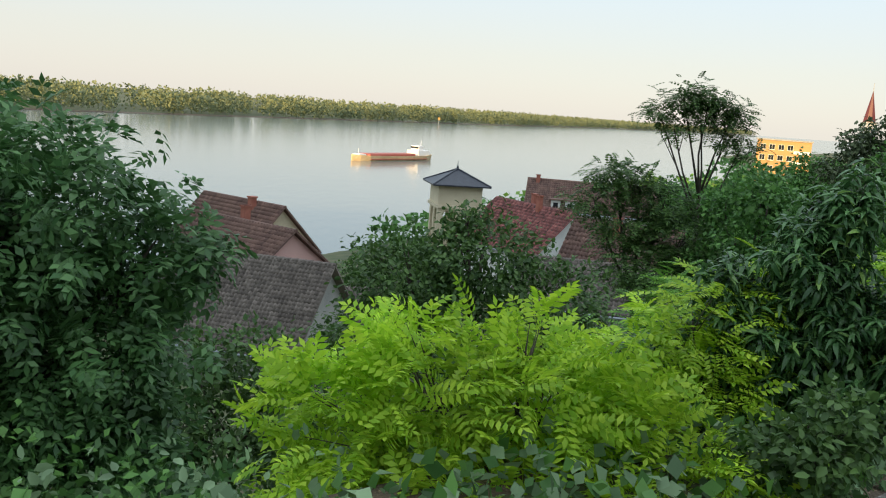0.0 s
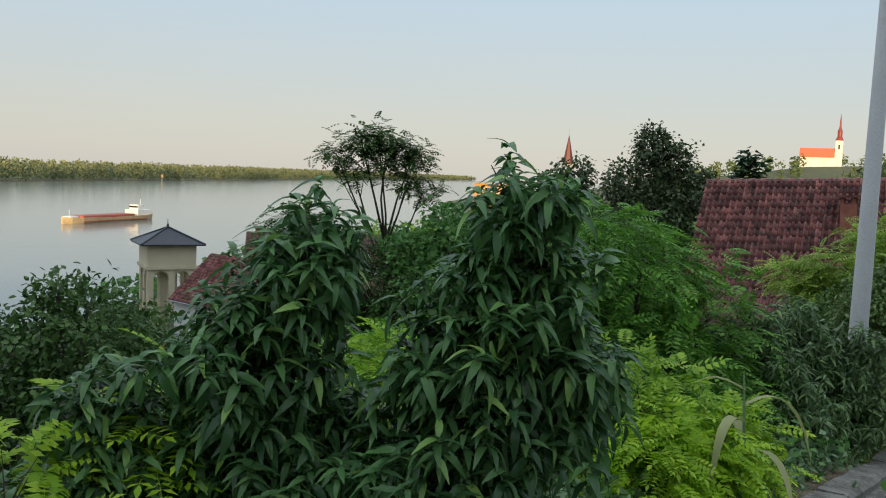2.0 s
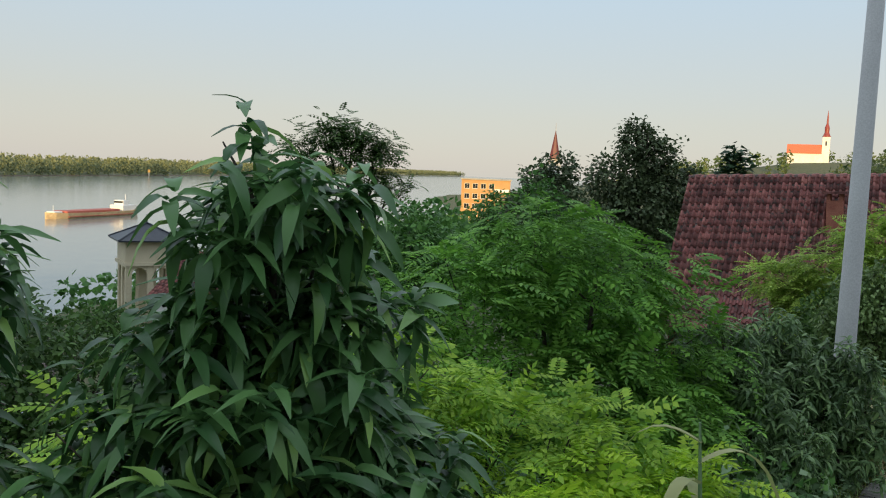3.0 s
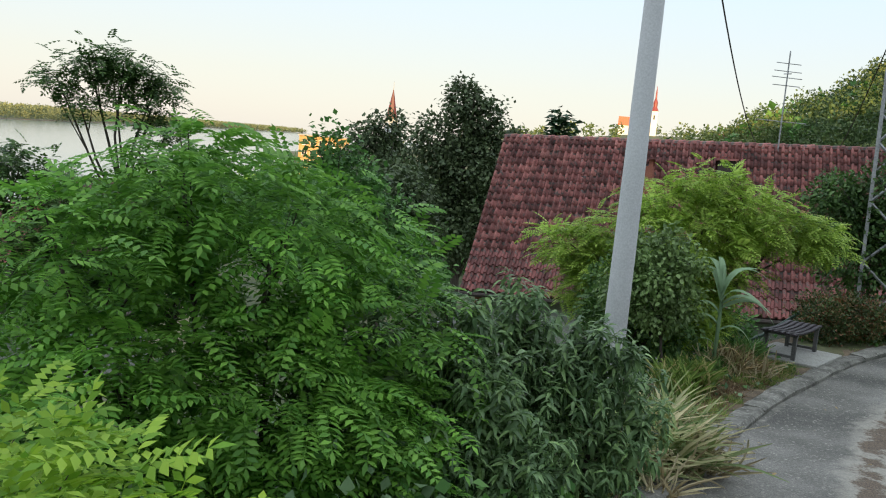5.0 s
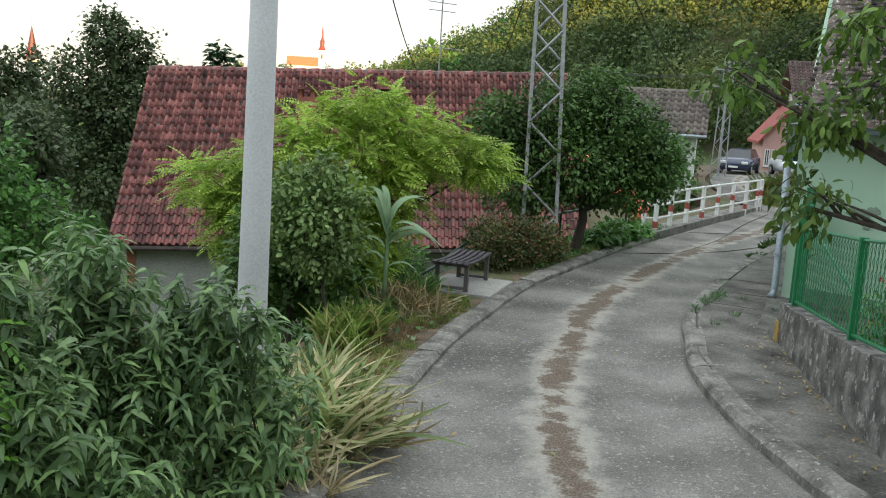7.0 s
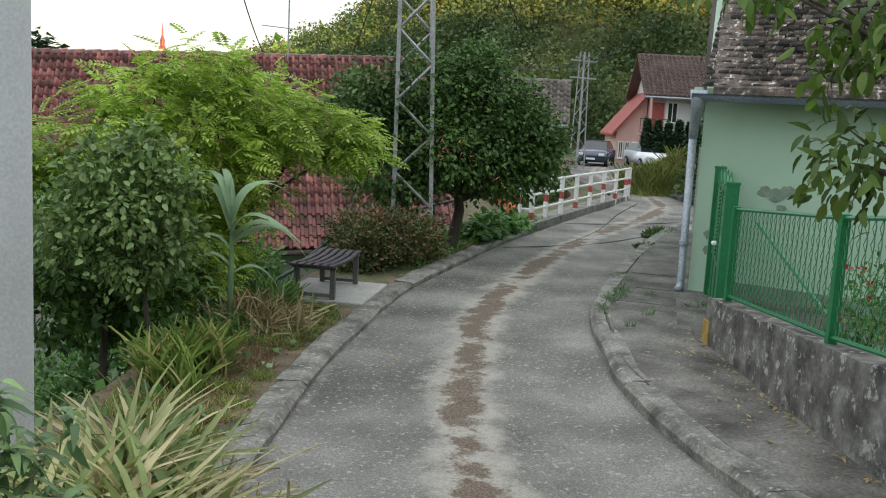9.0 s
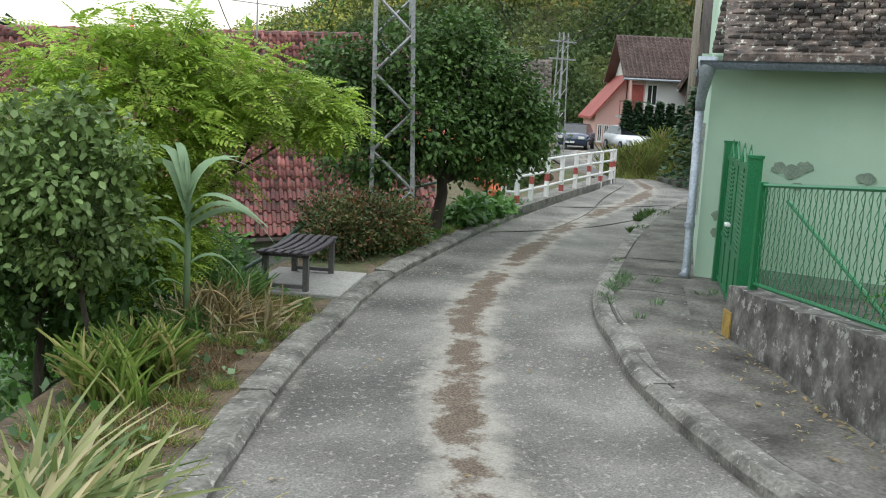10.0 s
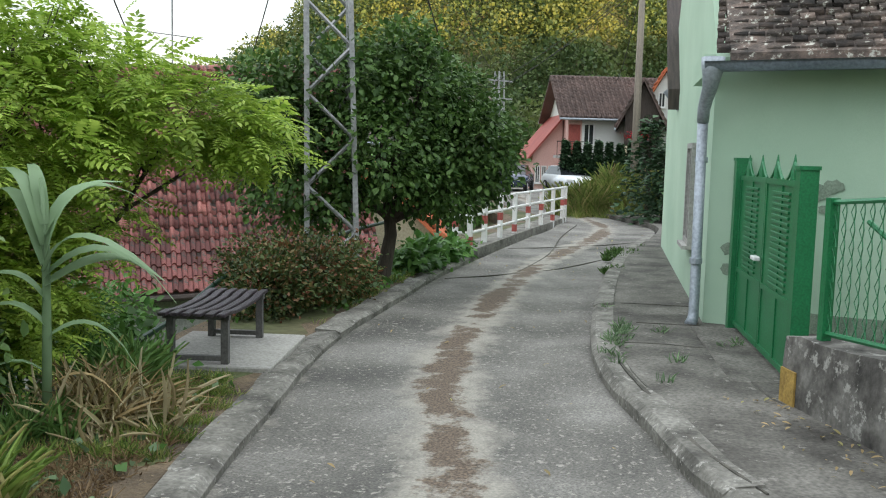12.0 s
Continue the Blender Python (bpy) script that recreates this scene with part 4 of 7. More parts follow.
part("vent_roof", boxed(0.6, -1.3, hz + 1.26, 1.3, -0.1, hz + 1.33), "roof_red", vent)
part("quoin", boxed(-6.32, -4.34, 0.5, -6.08, -4.29, hz - 3.2), "brick", red_house, "red brick corner strip")

antenna = thing("aerial", "thin metal television aerial on the red roof", "aerial", (27.15, 25.35, 1.35))
part("mast", tubed([(0, 0, -0.6), (0, 0, 3.6)], 0.025, 6), "steel", antenna)
for k, (z, hl) in enumerate([(3.2, 0.45), (2.95, 0.5), (2.75, 0.55), (2.5, 0.5), (1.35, 0.9)]):
    part("rod", tubed([(-hl, 0.2 * hl, z), (hl, -0.2 * hl, z)], 0.014, 5), "steel", antenna)
part("boom", tubed([(-0.16, -0.3, 2.85), (0.16, 0.3, 2.9)], 0.018, 5), "steel", antenna)

# stone wall and pale stair rail in the garden below
garden_wall = tagged(new("garden_wall"), "old grey rubble stone garden wall on the slope", "wall", kind="structure")
rng = np.random.default_rng(21)
for j in range(9):
    for i in range(5):
        u = i * 0.3 + 0.15 * (j % 2) + 0.03 * rng.normal()
        p = Vector((8.35 + u * 0.86, 13.45 - u * 0.5, -3.4 + j * 0.24))
        sx, sy, sz = 0.15 + 0.015 * rng.normal(), 0.16, 0.115 + 0.008 * rng.normal()
        bm = boxed(-sx, -sy, -sz, sx, sy, sz, bevel=0.03)
        s = part("stone", bm, "stone", garden_wall)
        s.matrix_world = pose(p.x, p.y, p.z, 2 * rng.normal(), 2 * rng.normal(), -30 + 3 * rng.normal())
stair_rail = thing("stair_railing", "pale painted metal stair railing going down the garden", "railing", (13.3, 20.9, -3.2))
for k in range(6):
    part("rail", tubed([(-0.35, 0.2, -0.35 + 0.14 * k), (0.55, -0.3, 0.1 + 0.14 * k)], 0.018, 6), "steel", stair_rail)
for s in (-0.35, 0.1, 0.55):
    part("post", tubed([(s, 0.2 - 0.55 * (s + 0.35), -1.6), (s, 0.2 - 0.55 * (s + 0.35), 0.4 + 0.5 * (s + 0.35))], 0.025, 6), "steel", stair_rail)

# houses down by the river
gable_house("house", "old house with a worn grey tiled roof", -12.2, 52.6, -14, 9.5, 9.5, -15.5, -12.4, -8.3, "grey_wall", "roof_grey", tile=(0.26, 0.3), over=0.5, seed=12)
gable_house("house", "house with pink walls under a brown tiled roof", -14.6, 61.5, -38, 9, 6.6, -14.5, -10.0, -7.5, "pink_wall", "roof_brown", windows=[("E", 0, -11.2, 0.8, 1.1)], chimneys=[(-1, 0.5, -6.4)], seed=13)
gable_house("house", "house with a red-brown tiled roof near the water", -17.5, 72, -40, 10, 7, -15.5, -10.6, -7.2, "cream_wall", "roof_brown", chimneys=[(2, -0.6, -6.6)], seed=14)
gable_house("shed", "small shed with a grey tiled roof", -6.8, 57, 20, 5, 4, -14.5, -12.4, -10.8, "grey_wall", "roof_grey", seed=15)
gable_house("house", "white house with a red tiled roof beside the tower", 8.0, 92, -58, 13, 9, -17.5, -11.9, -7.9, "white_wall", "roof_red", windows=[("W", -2.0, -12.6, 0.9, 1.3), ("W", 1.2, -12.6, 0.9, 1.3), ("S", 3, -13, 0.9, 1.3)], chimneys=[(-2, 1.5, -6.8), (1.5, -0.5, -6.6)], seed=16)
big = gable_house("house", "large white house with a brown roof and two dormers", 17.5, 116, -8, 16, 9, -17.5, -10.2, -6.9, "white_wall", "roof_brown", windows=[("S", -4, -12, 0.9, 1.3), ("S", 0, -12, 0.9, 1.3), ("S", 4, -12, 0.9, 1.3)], chimneys=[(-7, -0.5, -6.2)], seed=17)
for u in (-4.4, -2.6):
    dm = part("dormer", prism(bmesh.new(), [(u - 0.6, -4.3), (u + 0.6, -4.3), (u + 0.6, -2), (u - 0.6, -2)], 7.0, 8.5), "white_wall", big)
    part("dormer_roof", boxed(u - 0.8, -4.5, 8.5, u + 0.8, -1.8, 8.65), "roof_brown", dm)
    part("pane", boxed(u - 0.3, -4.32, 7.5, u + 0.3, -4.29, 8.2), "glass", dm)
gable_house("house", "small house with a mottled brown tiled roof", 11.5, 60, -30, 7, 6, -13.5, -8.6, -5.6, "cream_wall", "roof_brown", chimneys=[(-0.5, -0.6, -5.0)], seed=18)
gable_house("shed", "low shed with a grey tiled roof below the trees", 8.2, 54, -12, 8, 6, -13.5, -9.6, -7.4, "grey_wall", "roof_grey", seed=19)
yellow = thing("apartment_building", "yellow sunlit apartment block with flat roof and balconies", "building", (101.5, 280, -22.6), -20)
part("wall", boxed(-9.0, -6, -2, 6.5, 6, 21.6), "orange_wall", yellow)
part("roof", boxed(-9.4, -6.4, 21.6, 6.9, 6.4, 22.0), "grey_wall", yellow)
for j in range(4):
    for i in range(4):
        window(yellow, pose(-7.2 + 2.6 * i, -6.004, 19.6 - 3.2 * j, 0, 0, 180), 1.5, 1.5)
    part("balcony", boxed(1.6, -7.2, 17.9 - 3.2 * j, 6.2, -6.0, 18.8 - 3.2 * j), "white_paint", yellow)

# square water tower with a slate pyramid roof
wt = thing("water_tower", "cream water tower with a black slate pyramid roof", "tower", (-0.1, 104, -19.1), 12)
bm = bmesh.new()
b4 = [bm.verts.new((a * 3.35, b * 3.35, 12.0)) for a, b in ((-1, -1), (1, -1), (1, 1), (-1, 1))]
b5 = [bm.verts.new((a * 3.35, b * 3.35, 11.85)) for a, b in ((-1, -1), (1, -1), (1, 1), (-1, 1))]
ap = bm.verts.new((0, 0, 13.65))
for i in range(4):
    bm.faces.new((b4[i], b4[(i + 1) % 4], ap))
    bm.faces.new((b5[i], b5[(i + 1) % 4], b4[(i + 1) % 4], b4[i]))
bm.faces.new(b5[::-1])
part("roof", bm, "slate", wt, "black slate pyramid roof")
for i in range(4):
    part("roof_hip", tubed([(b[0] * 3.35, b[1] * 3.35, 12.02) for b in [((-1, -1), (1, -1), (1, 1), (-1, 1))[i]]] + [(0, 0, 13.7)], 0.09, 6), "slate", wt)
part("finial", tubed([(0, 0, 13.6), (0, 0, 13.95), (0, 0, 14.05), (0, 0, 14.6)], [0.14, 0.12, 0.05, 0.02], 6), "slate", wt)
bm = boxed(-2.55, -2.55, 9.6, 2.55, 2.55, 11.9)
box(bm, -2.75, -2.75, 9.3, 2.75, 2.75, 9.65)
part("tank", bm, "cream_wall", wt, "cream plastered tank room")
for a in (-1, 0, 1):
    for b in (-1, 0, 1):
        if a or b:
            part("pillar", boxed(a * 2.2 - 0.32, b * 2.2 - 0.32, 0, a * 2.2 + 0.32, b * 2.2 + 0.32, 9.3, bevel=0.05), "cream_wall", wt)
for a in (-1.1, 1.1):
    for q in (0, 90):
        for s in (-2.2, 2.2):
            bm = bmesh.new()
            pts = [(a + 0.78 * math.cos(radians(k * 18)), s, 8.3 + 0.78 * math.sin(radians(k * 18))) for k in range(11)]
            for p0, p1 in zip(pts, pts[1:]):
                box(bm, min(p0[0], p1[0]), s - 0.26, (p0[2] + p1[2]) / 2, max(p0[0], p1[0]), s + 0.26, 9.3)
            o = part("arch", bm, "cream_wall", wt)
            o.matrix_local = pose(0, 0, 0, 0, 0, q)
part("stair_core", boxed(-0.9, -0.9, 0, 0.9, 0.9, 9.3), "cream_wall", wt)

turret = thing("church_tower", "white church tower with a pointed red spire", "church tower", (67.4, 151.2, -14))
part("wall", boxed(-0.85, -0.85, 0, 0.85, 0.85, 18.2), "white_wall", turret)
bm = bmesh.new()
bmesh.ops.create_cone(bm, cap_ends=True, segments=8, radius1=1.05, radius2=0.05, depth=5.0, matrix=Matrix.Translation((0, 0, 20.7)))
part("spire", bm, "spire_red", turret, "dull red metal spire")
part("finial", tubed([(0, 0, 23.1), (0, 0, 24.6)], [0.06, 0.03], 6), "steel", turret)

church = thing("church", "sunlit white church with red spire and orange roof", "church", (572.5, 697, 20), -39)
part("belfry", boxed(-3.2, -3.2, -10, 3.2, 3.2, 26), "white_wall", church)
bm = bmesh.new()
for r0, r1, z0, z1 in ((3.6, 3.8, 26, 26.6), (3.4, 2.0, 26.6, 30), (2.0, 2.1, 30, 34), (2.3, 0.9, 34, 38), (0.9, 0.7, 38, 44), (0.7, 0.1, 44, 50)):
    tube(bm, [(0, 0, z0), (0, 0, z1)], [r0, r1], 10)
part("spire", bm, "church_spire", church, "red copper baroque spire")
for q in range(4):
    o = part("belfry_window", boxed(-0.7, -3.26, 18, 0.7, -3.2, 22), "glass", church)
    o.matrix_local = pose(0, 0, 0, 0, 0, 90 * q)
nave = bmesh.new()
va = [nave.verts.new((-32, b, c)) for b, c in ((-7, -10), (7, -10), (7, 11), (0, 18), (-7, 11))]
vb = [nave.verts.new((-3.2, b, c)) for b, c in ((-7, -10), (7, -10), (7, 11), (0, 18), (-7, 11))]
for i in range(5):
    nave.faces.new((va[i], va[(i + 1) % 5], vb[(i + 1) % 5], vb[i]))
nave.faces.new(va)
nave.faces.new(vb)
bmesh.ops.recalc_face_normals(nave, faces=nave.faces)
part("nave", nave, "white_wall", church)
for s in (-1, 1):
    bm = bmesh.new()
    q = [bm.verts.new(c) for c in ((-33, s * 7.8, 10.4), (-3.2, s * 7.8, 10.4), (-3.2, 0, 18.4), (-33, 0, 18.4))]
    f = bm.faces.new(q)
    r = bmesh.ops.extrude_face_region(bm, geom=[f])
    bmesh.ops.translate(bm, vec=(0, 0, 0.5), verts=[e for e in r["geom"] if isinstance(e, bmesh.types.BMVert)])
    part("roof", bm, "roof_orange", church, "bright orange tiled roof")

# hamlet at the end of the lane
h2 = gable_house("house", "two-storey pink and white house under a brown roof", 69.2, 27.35, -59.5, 6.6, 7.0, -2.2, 2.75, 5.1, "white_wall", "roof_umber", windows=[("S", -2.0, 1.4, 0.55, 1.2)], over=0.7, seed=31)
part("gable_wall", boxed(-3.33, -3.515, 0, -2.45, 3.4, 4.9), "pink_wall", h2, "pink plaster end wall")
bal = part("balcony", boxed(-4.2, -4.6, 2.1, -2.4, -3.5, 2.25), "grey_wall", h2)
for k in range(7):
    part("baluster", tubed([(-4.15 + 0.28 * k, -4.55, 2.25), (-4.15 + 0.28 * k, -4.55, 3.1)], 0.02, 5), "wood_dark", bal)
part("handrail", tubed([(-4.2, -4.55, 3.12), (-2.4, -4.55, 3.12)], 0.03, 6), "wood_dark", bal)
part("balcony_door", boxed(-4.0 + 0.72, -3.56, 2.25, -2.55, -3.505, 4.2), "church_red", h2, "red balcony door")
ext = thing("house", "pink side house with a steep bright red roof", "house", (65.9, 30.75, -1.8), -59.5)
bm = bmesh.new()
va = [bm.verts.new(c) for c in ((-0.7, -1, -1), (1.2, -1, -1), (1.2, -1, 4.2), (-0.7, -1, 1.86))]
vb = [bm.verts.new((v.co.x, 5.0, v.co.z)) for v in va]
for i in range(4):
    bm.faces.new((va[i], va[(i + 1) % 4], vb[(i + 1) % 4], vb[i]))
bm.faces.new(va)
bm.faces.new(vb)
bmesh.ops.recalc_face_normals(bm, faces=bm.faces)
part("wall", bm, "pink_wall", ext)
rf = part("roof", prism(bmesh.new(), [(-1.05, -1.4), (1.3, -1.4), (1.3, 5.4), (-1.05, 5.4)], lambda x, y: 1.5 + (x + 1.05) * 1.22, lambda x, y: 1.66 + (x + 1.05) * 1.22), "church_red", ext, "bright red tiled lean-to roof")
for k in range(3):
    window(ext, pose(-0.35 + 0.42 * k, -1.004, 0.6, 0, 0, 180), 0.2, 1.0)
wh = gable_house("house", "white gabled house with an orange roof", 69.25, 23.6, 14, 6, 3.4, -2.2, 2.4, 5.35, "white_wall", "roof_orange", windows=[("W", -0.7, 3.6, 0.3, 0.8), ("W", 0.2, 3.6, 0.3, 0.8)], over=0.3, seed=32)
dk = gable_house("house", "house with dark wooden gable and red balcony", 65.0, 23.9, 16, 3, 2.0, -2.2, 2.6, 4.5, "wood_dark", "roof_umber", over=0.5, seed=33)
db = part("balcony", boxed(-2.3, -1.0, 2.9, -1.5, 1.0, 3.02), "wood_dark", dk)
part("balcony_front", boxed(-2.34, -1.0, 3.02, -2.26, 1.0, 3.6), "wood_dark", db)
frng = np.random.default_rng(12)
fp = np.stack([-2.42 + 0.06 * frng.normal(size=160), 0.15 + 0.4 * frng.normal(size=160), 3.5 + 0.14 * frng.normal(size=160)], 1)
scatter("flower_box", LEAVES["oval"], fp, frames(frng.normal(size=fp.shape), frng.normal(size=fp.shape), np.full(160, 0.12)), M["petal_red"], db)
part("post", boxed(-2.3, 0.8, -0.5, -2.1, 1.0, 2.9), "cream_wall", dk)
gable_house("house", "white house with a mossy grey roof", 42.0, 26.0, -63, 3.8, 4.6, -3.2, 0.5, 2.0, "white_wall", "roof_grey", seed=34)
gable_house("shed", "low shed with an orange-red roof below the lane", 30.9, 21.7, 30, 5.5, 2.8, -4.6, -1.9, -0.55, "cream_wall", "roof_orange", seed=35)
for x, y, t, l in ((118, 122, 20, 9), (104, 132, -30, 8), (128, 138, 10, 8), (92, 60, -40, 8)):
    gz = land_z(x, y)
    gable_house("house", "small house with a red roof up on the hill", x, y, t, l, 7, gz, gz + 3, gz + 5.4, "white_wall", "roof_red", windows=[("S", 0, gz + 1.6, 0.9, 1.1)], group="houses on the hill", tile=(0.5, 0.6), seed=36)

# green house by the lane
GC, GW = Vector((20.2, 10.78)), 2.62
gh = thing("house", "pale green plastered house under a mossy old roof", "house", (GC.x, GC.y, -1.95), 0)
side = Vector((0.957, 0.29))
bm = prism(bmesh.new(), [(0, 0), (0.1, -12), (9.5, -12), (9.0, side.y / side.x * 9.0 + 0.0)], -0.4, 3.0)
part("wall", bm, "green_wall", gh, "pale green plaster, flaking in places")
gab = bmesh.new()
g = [gab.verts.new((s * 8.6 * side.x, s * 8.6 * side.y - o, z)) for o in (0.004, 0.3) for s, z in ((0.0, 3.0), (1, 3.0), (0.5, 6.85))]
gab.faces.new(g[:3])
gab.faces.new(g[3:][::-1])
for i in range(3):
    gab.faces.new((g[i], g[(i + 1) % 3], g[3 + (i + 1) % 3], g[3 + i]))
bmesh.ops.recalc_face_normals(gab, faces=gab.faces)
part("gable", gab, "green_wall", gh)
for (o0, o1, lip) in ((-0.42, 4.3, 1), (9.0, 4.3, -1)):
    prof = [(o0, 2.88), (o1, 6.98)]
    bm = bmesh.new()
    q = [bm.verts.new((o * side.x + e, o * side.y + f, z + h)) for h in (0, 0.12) for (o, z), e, f in ((prof[0], 0, -0.1), (prof[1], 0, -0.1), (prof[1], 1.2, -12.2), (prof[0], 0.1, -12.2))]
    for fc in ((0, 1, 2, 3), (4, 5, 6, 7), (0, 1, 5, 4), (1, 2, 6, 5), (2, 3, 7, 6), (3, 0, 4, 7)):
        bm.faces.new([q[k] for k in fc])
    bmesh.ops.recalc_face_normals(bm, faces=bm.faces)
    rf = part("roof", bm, "roof_moss", gh, "mossy lichened clay tiles")
    if lip == 1:
        tiles(rf, (-0.42 * side.x + 0.1, 0.22 - 0.42 * side.y - 12.1, 2.88 + 0.13), (-0.02, 12.1, 0), (4.72 * side.x, 0.9, 4.09), 11.95, 6.2, 0.165, 0.125, "roof_moss", 0, True, 41)
bm = bmesh.new()
pts = [(-0.5 + 0.12 * math.cos(radians(a)), 0.0, 2.9 + 0.1 * math.sin(radians(a))) for a in range(180, 361, 20)]
a0, a1 = [bm.verts.new((x, 0.0, z)) for x, y, z in pts], [bm.verts.new((x + 0.1, -12.2, z)) for x, y, z in pts]
for i in range(len(pts) - 1):
    bm.faces.new((a0[i], a0[i + 1], a1[i + 1], a1[i]))
bm.faces.new(a0)
bmesh.ops.solidify(bm, geom=bm.faces[:], thickness=0.012)
part("gutter", bm, "zinc", gh, "grey-blue zinc gutter", True)
bm = bmesh.new()
tube(bm, [(-0.49, -0.06, 2.95), (-0.49, -0.06, 2.84), (-0.47, -0.05, 2.76), (-0.39, -0.02, 2.64), (-0.28, 0.03, 2.54), (-0.19, 0.07, 2.44), (-0.16, 0.08, 2.3)], [0.12, 0.115, 0.095, 0.078, 0.07, 0.066, 0.062], 14)
tube(bm, [(-0.16, 0.08, 2.34), (-0.1, 0.08, 0.24), (-0.12, 0.08, 0.16), (-0.2, 0.09, 0.1)], [0.056, 0.056, 0.06, 0.066], 14)
dp = part("downpipe", bm, "zinc", gh, "zinc downpipe with a hopper head", True)
for z in (0.8, 1.9):
    part("clip", tubed([(-0.13, 0.08, z - 0.03), (-0.13, 0.08, z + 0.03)], 0.07, 10), "zinc", dp)
part("verge_moulding", boxed(-0.3, 0.02, 2.77, 1.0, 0.14, 3.0, pose(0, 0.02, 0, 0, 0, 16.9)), "green_wall", gh)
wm = window(gh, pose(2.3 * side.x, 2.3 * side.y + 0.01, 1.45, 0, 0, 16.9), 0.7, 1.2, "grey_wall")
part("plinth", boxed(-0.02, -11.9, -0.3, 0.02, -0.35, 0.32), "plaster_patch", gh, "damp grey-green plinth")
for k, (y, z, r) in enumerate([(-0.95, 1.62, 0.1), (-1.12, 1.6, 0.13), (-1.25, 1.66, 0.1), (-1.18, 1.42, 0.07), (-1.95, 1.58, 0.1), (-0.28, 0.95, 0.12), (-0.26, 0.72, 0.1)]):
    bm = bmesh.new()
    rr = np.random.default_rng(k)
    vs = [bm.verts.new((-0.004 - 0.0005 * k, y + r * (0.8 + 0.4 * rr.random()) * math.cos(a), z + r * 0.75 * (0.7 + 0.5 * rr.random()) * math.sin(a))) for a in np.linspace(0, 2 * math.pi, 15)[:-1]]
    f = bm.faces.new(vs)
    r2 = bmesh.ops.extrude_face_region(bm, geom=[f])
    bmesh.ops.translate(bm, vec=(0.004, 0, 0), verts=[e for e in r2["geom"] if isinstance(e, bmesh.types.BMVert)])
    bmesh.ops.recalc_face_normals(bm, faces=bm.faces)
    part("bare_patch", bm, "plaster_patch", gh, "bare mortar where plaster fell")

nb = thing("house", "dark timber eave and wall of the neighbouring house", "house", (26.3, 12.38, -1.95), 17)
part("wall", boxed(0, -9, -0.4, 3.4, 0, 3.6), "green_wall", nb)
part("eave", prism(bmesh.new(), [(-0.35, -9), (3.7, -9), (3.7, 0.05), (-0.35, 0.05)], lambda x, y: 3.1 + (0.5 - y) * 0.62, lambda x, y: 3.28 + (0.5 - y) * 0.62), "wood_dark", nb, "dark brown timber eave")
part("verge_board", prism(bmesh.new(), [(-0.4, 0.1), (3.4, 0.1), (3.4, 0.42), (-0.4, 0.42)], lambda x, y: 2.75 + (x + 0.4) * 0.95, lambda x, y: 3.1 + (x + 0.4) * 0.95), "wood_dark", nb, "dark brown verge board")
part("downpipe", tubed([(-0.1, 0.45, 3.1), (-0.1, 0.15, 2.7), (-0.1, 0.12, 0.1)], 0.06, 8), "zinc", nb)

# ---- fence, gate, rails, poles ----
W0, W1 = Vector((17.1, 9.57)), Vector((-6.0, -5.3))
wd = (W1 - W0).normalized()
wn2 = Vector((-wd.y, wd.x))
wall_len = (W1 - W0).length


def wall_top(s):
    return float(np.interp(s, [0, 2.7, 4.8, 8, 14, 28], [-1.33, -1.13, -0.9, -0.55, 0.2, 1.2]))


low = tagged(new("wall_low"), "low blackened rough concrete garden wall", "wall", kind="structure")
v, f = [], []
N = 120
rng = np.random.default_rng(2)
for i in range(N + 1):
    s = wall_len * i / N
    p, q = W0 + wd * s, W0 + wd * s + wn2 * 0.28
    j = 0.012 * rng.normal(size=4)
    gz0 = road_z(p.x, p.y)
    v += [(p.x, p.y, gz0 - 0.3), (p.x + j[0], p.y + j[0], gz0 + 0.3), (p.x + wn2.x * 0.02, p.y + wn2.y * 0.02, wall_top(s) + j[1]), (q.x, q.y, wall_top(s) + j[2]), (q.x, q.y, gz0 - 0.3)]
for i in range(N):
    for k in range(4):
        f.append((5 * i + k, 5 * i + k + 1, 5 * i + 6 + k, 5 * i + 5 + k))
f.append((0, 1, 2, 3))
wallm = mesh_of("wall_body", v, f + [(0, 3, 4)], M["low_wall"], low)
patch = part("yellow_mark", boxed(-0.005, -0.016, -0.4, 0.21, 0.0, -0.14), "yellow_paint", low, "faded yellow paint on the wall end")
patch.matrix_world = pose(W0.x + 0.03 * wd.x - 0.006 * wn2.x, W0.y + 0.03 * wd.y - 0.006 * wn2.y, -1.42, 0, 0, math.degrees(math.atan2(wd.y, wd.x)))

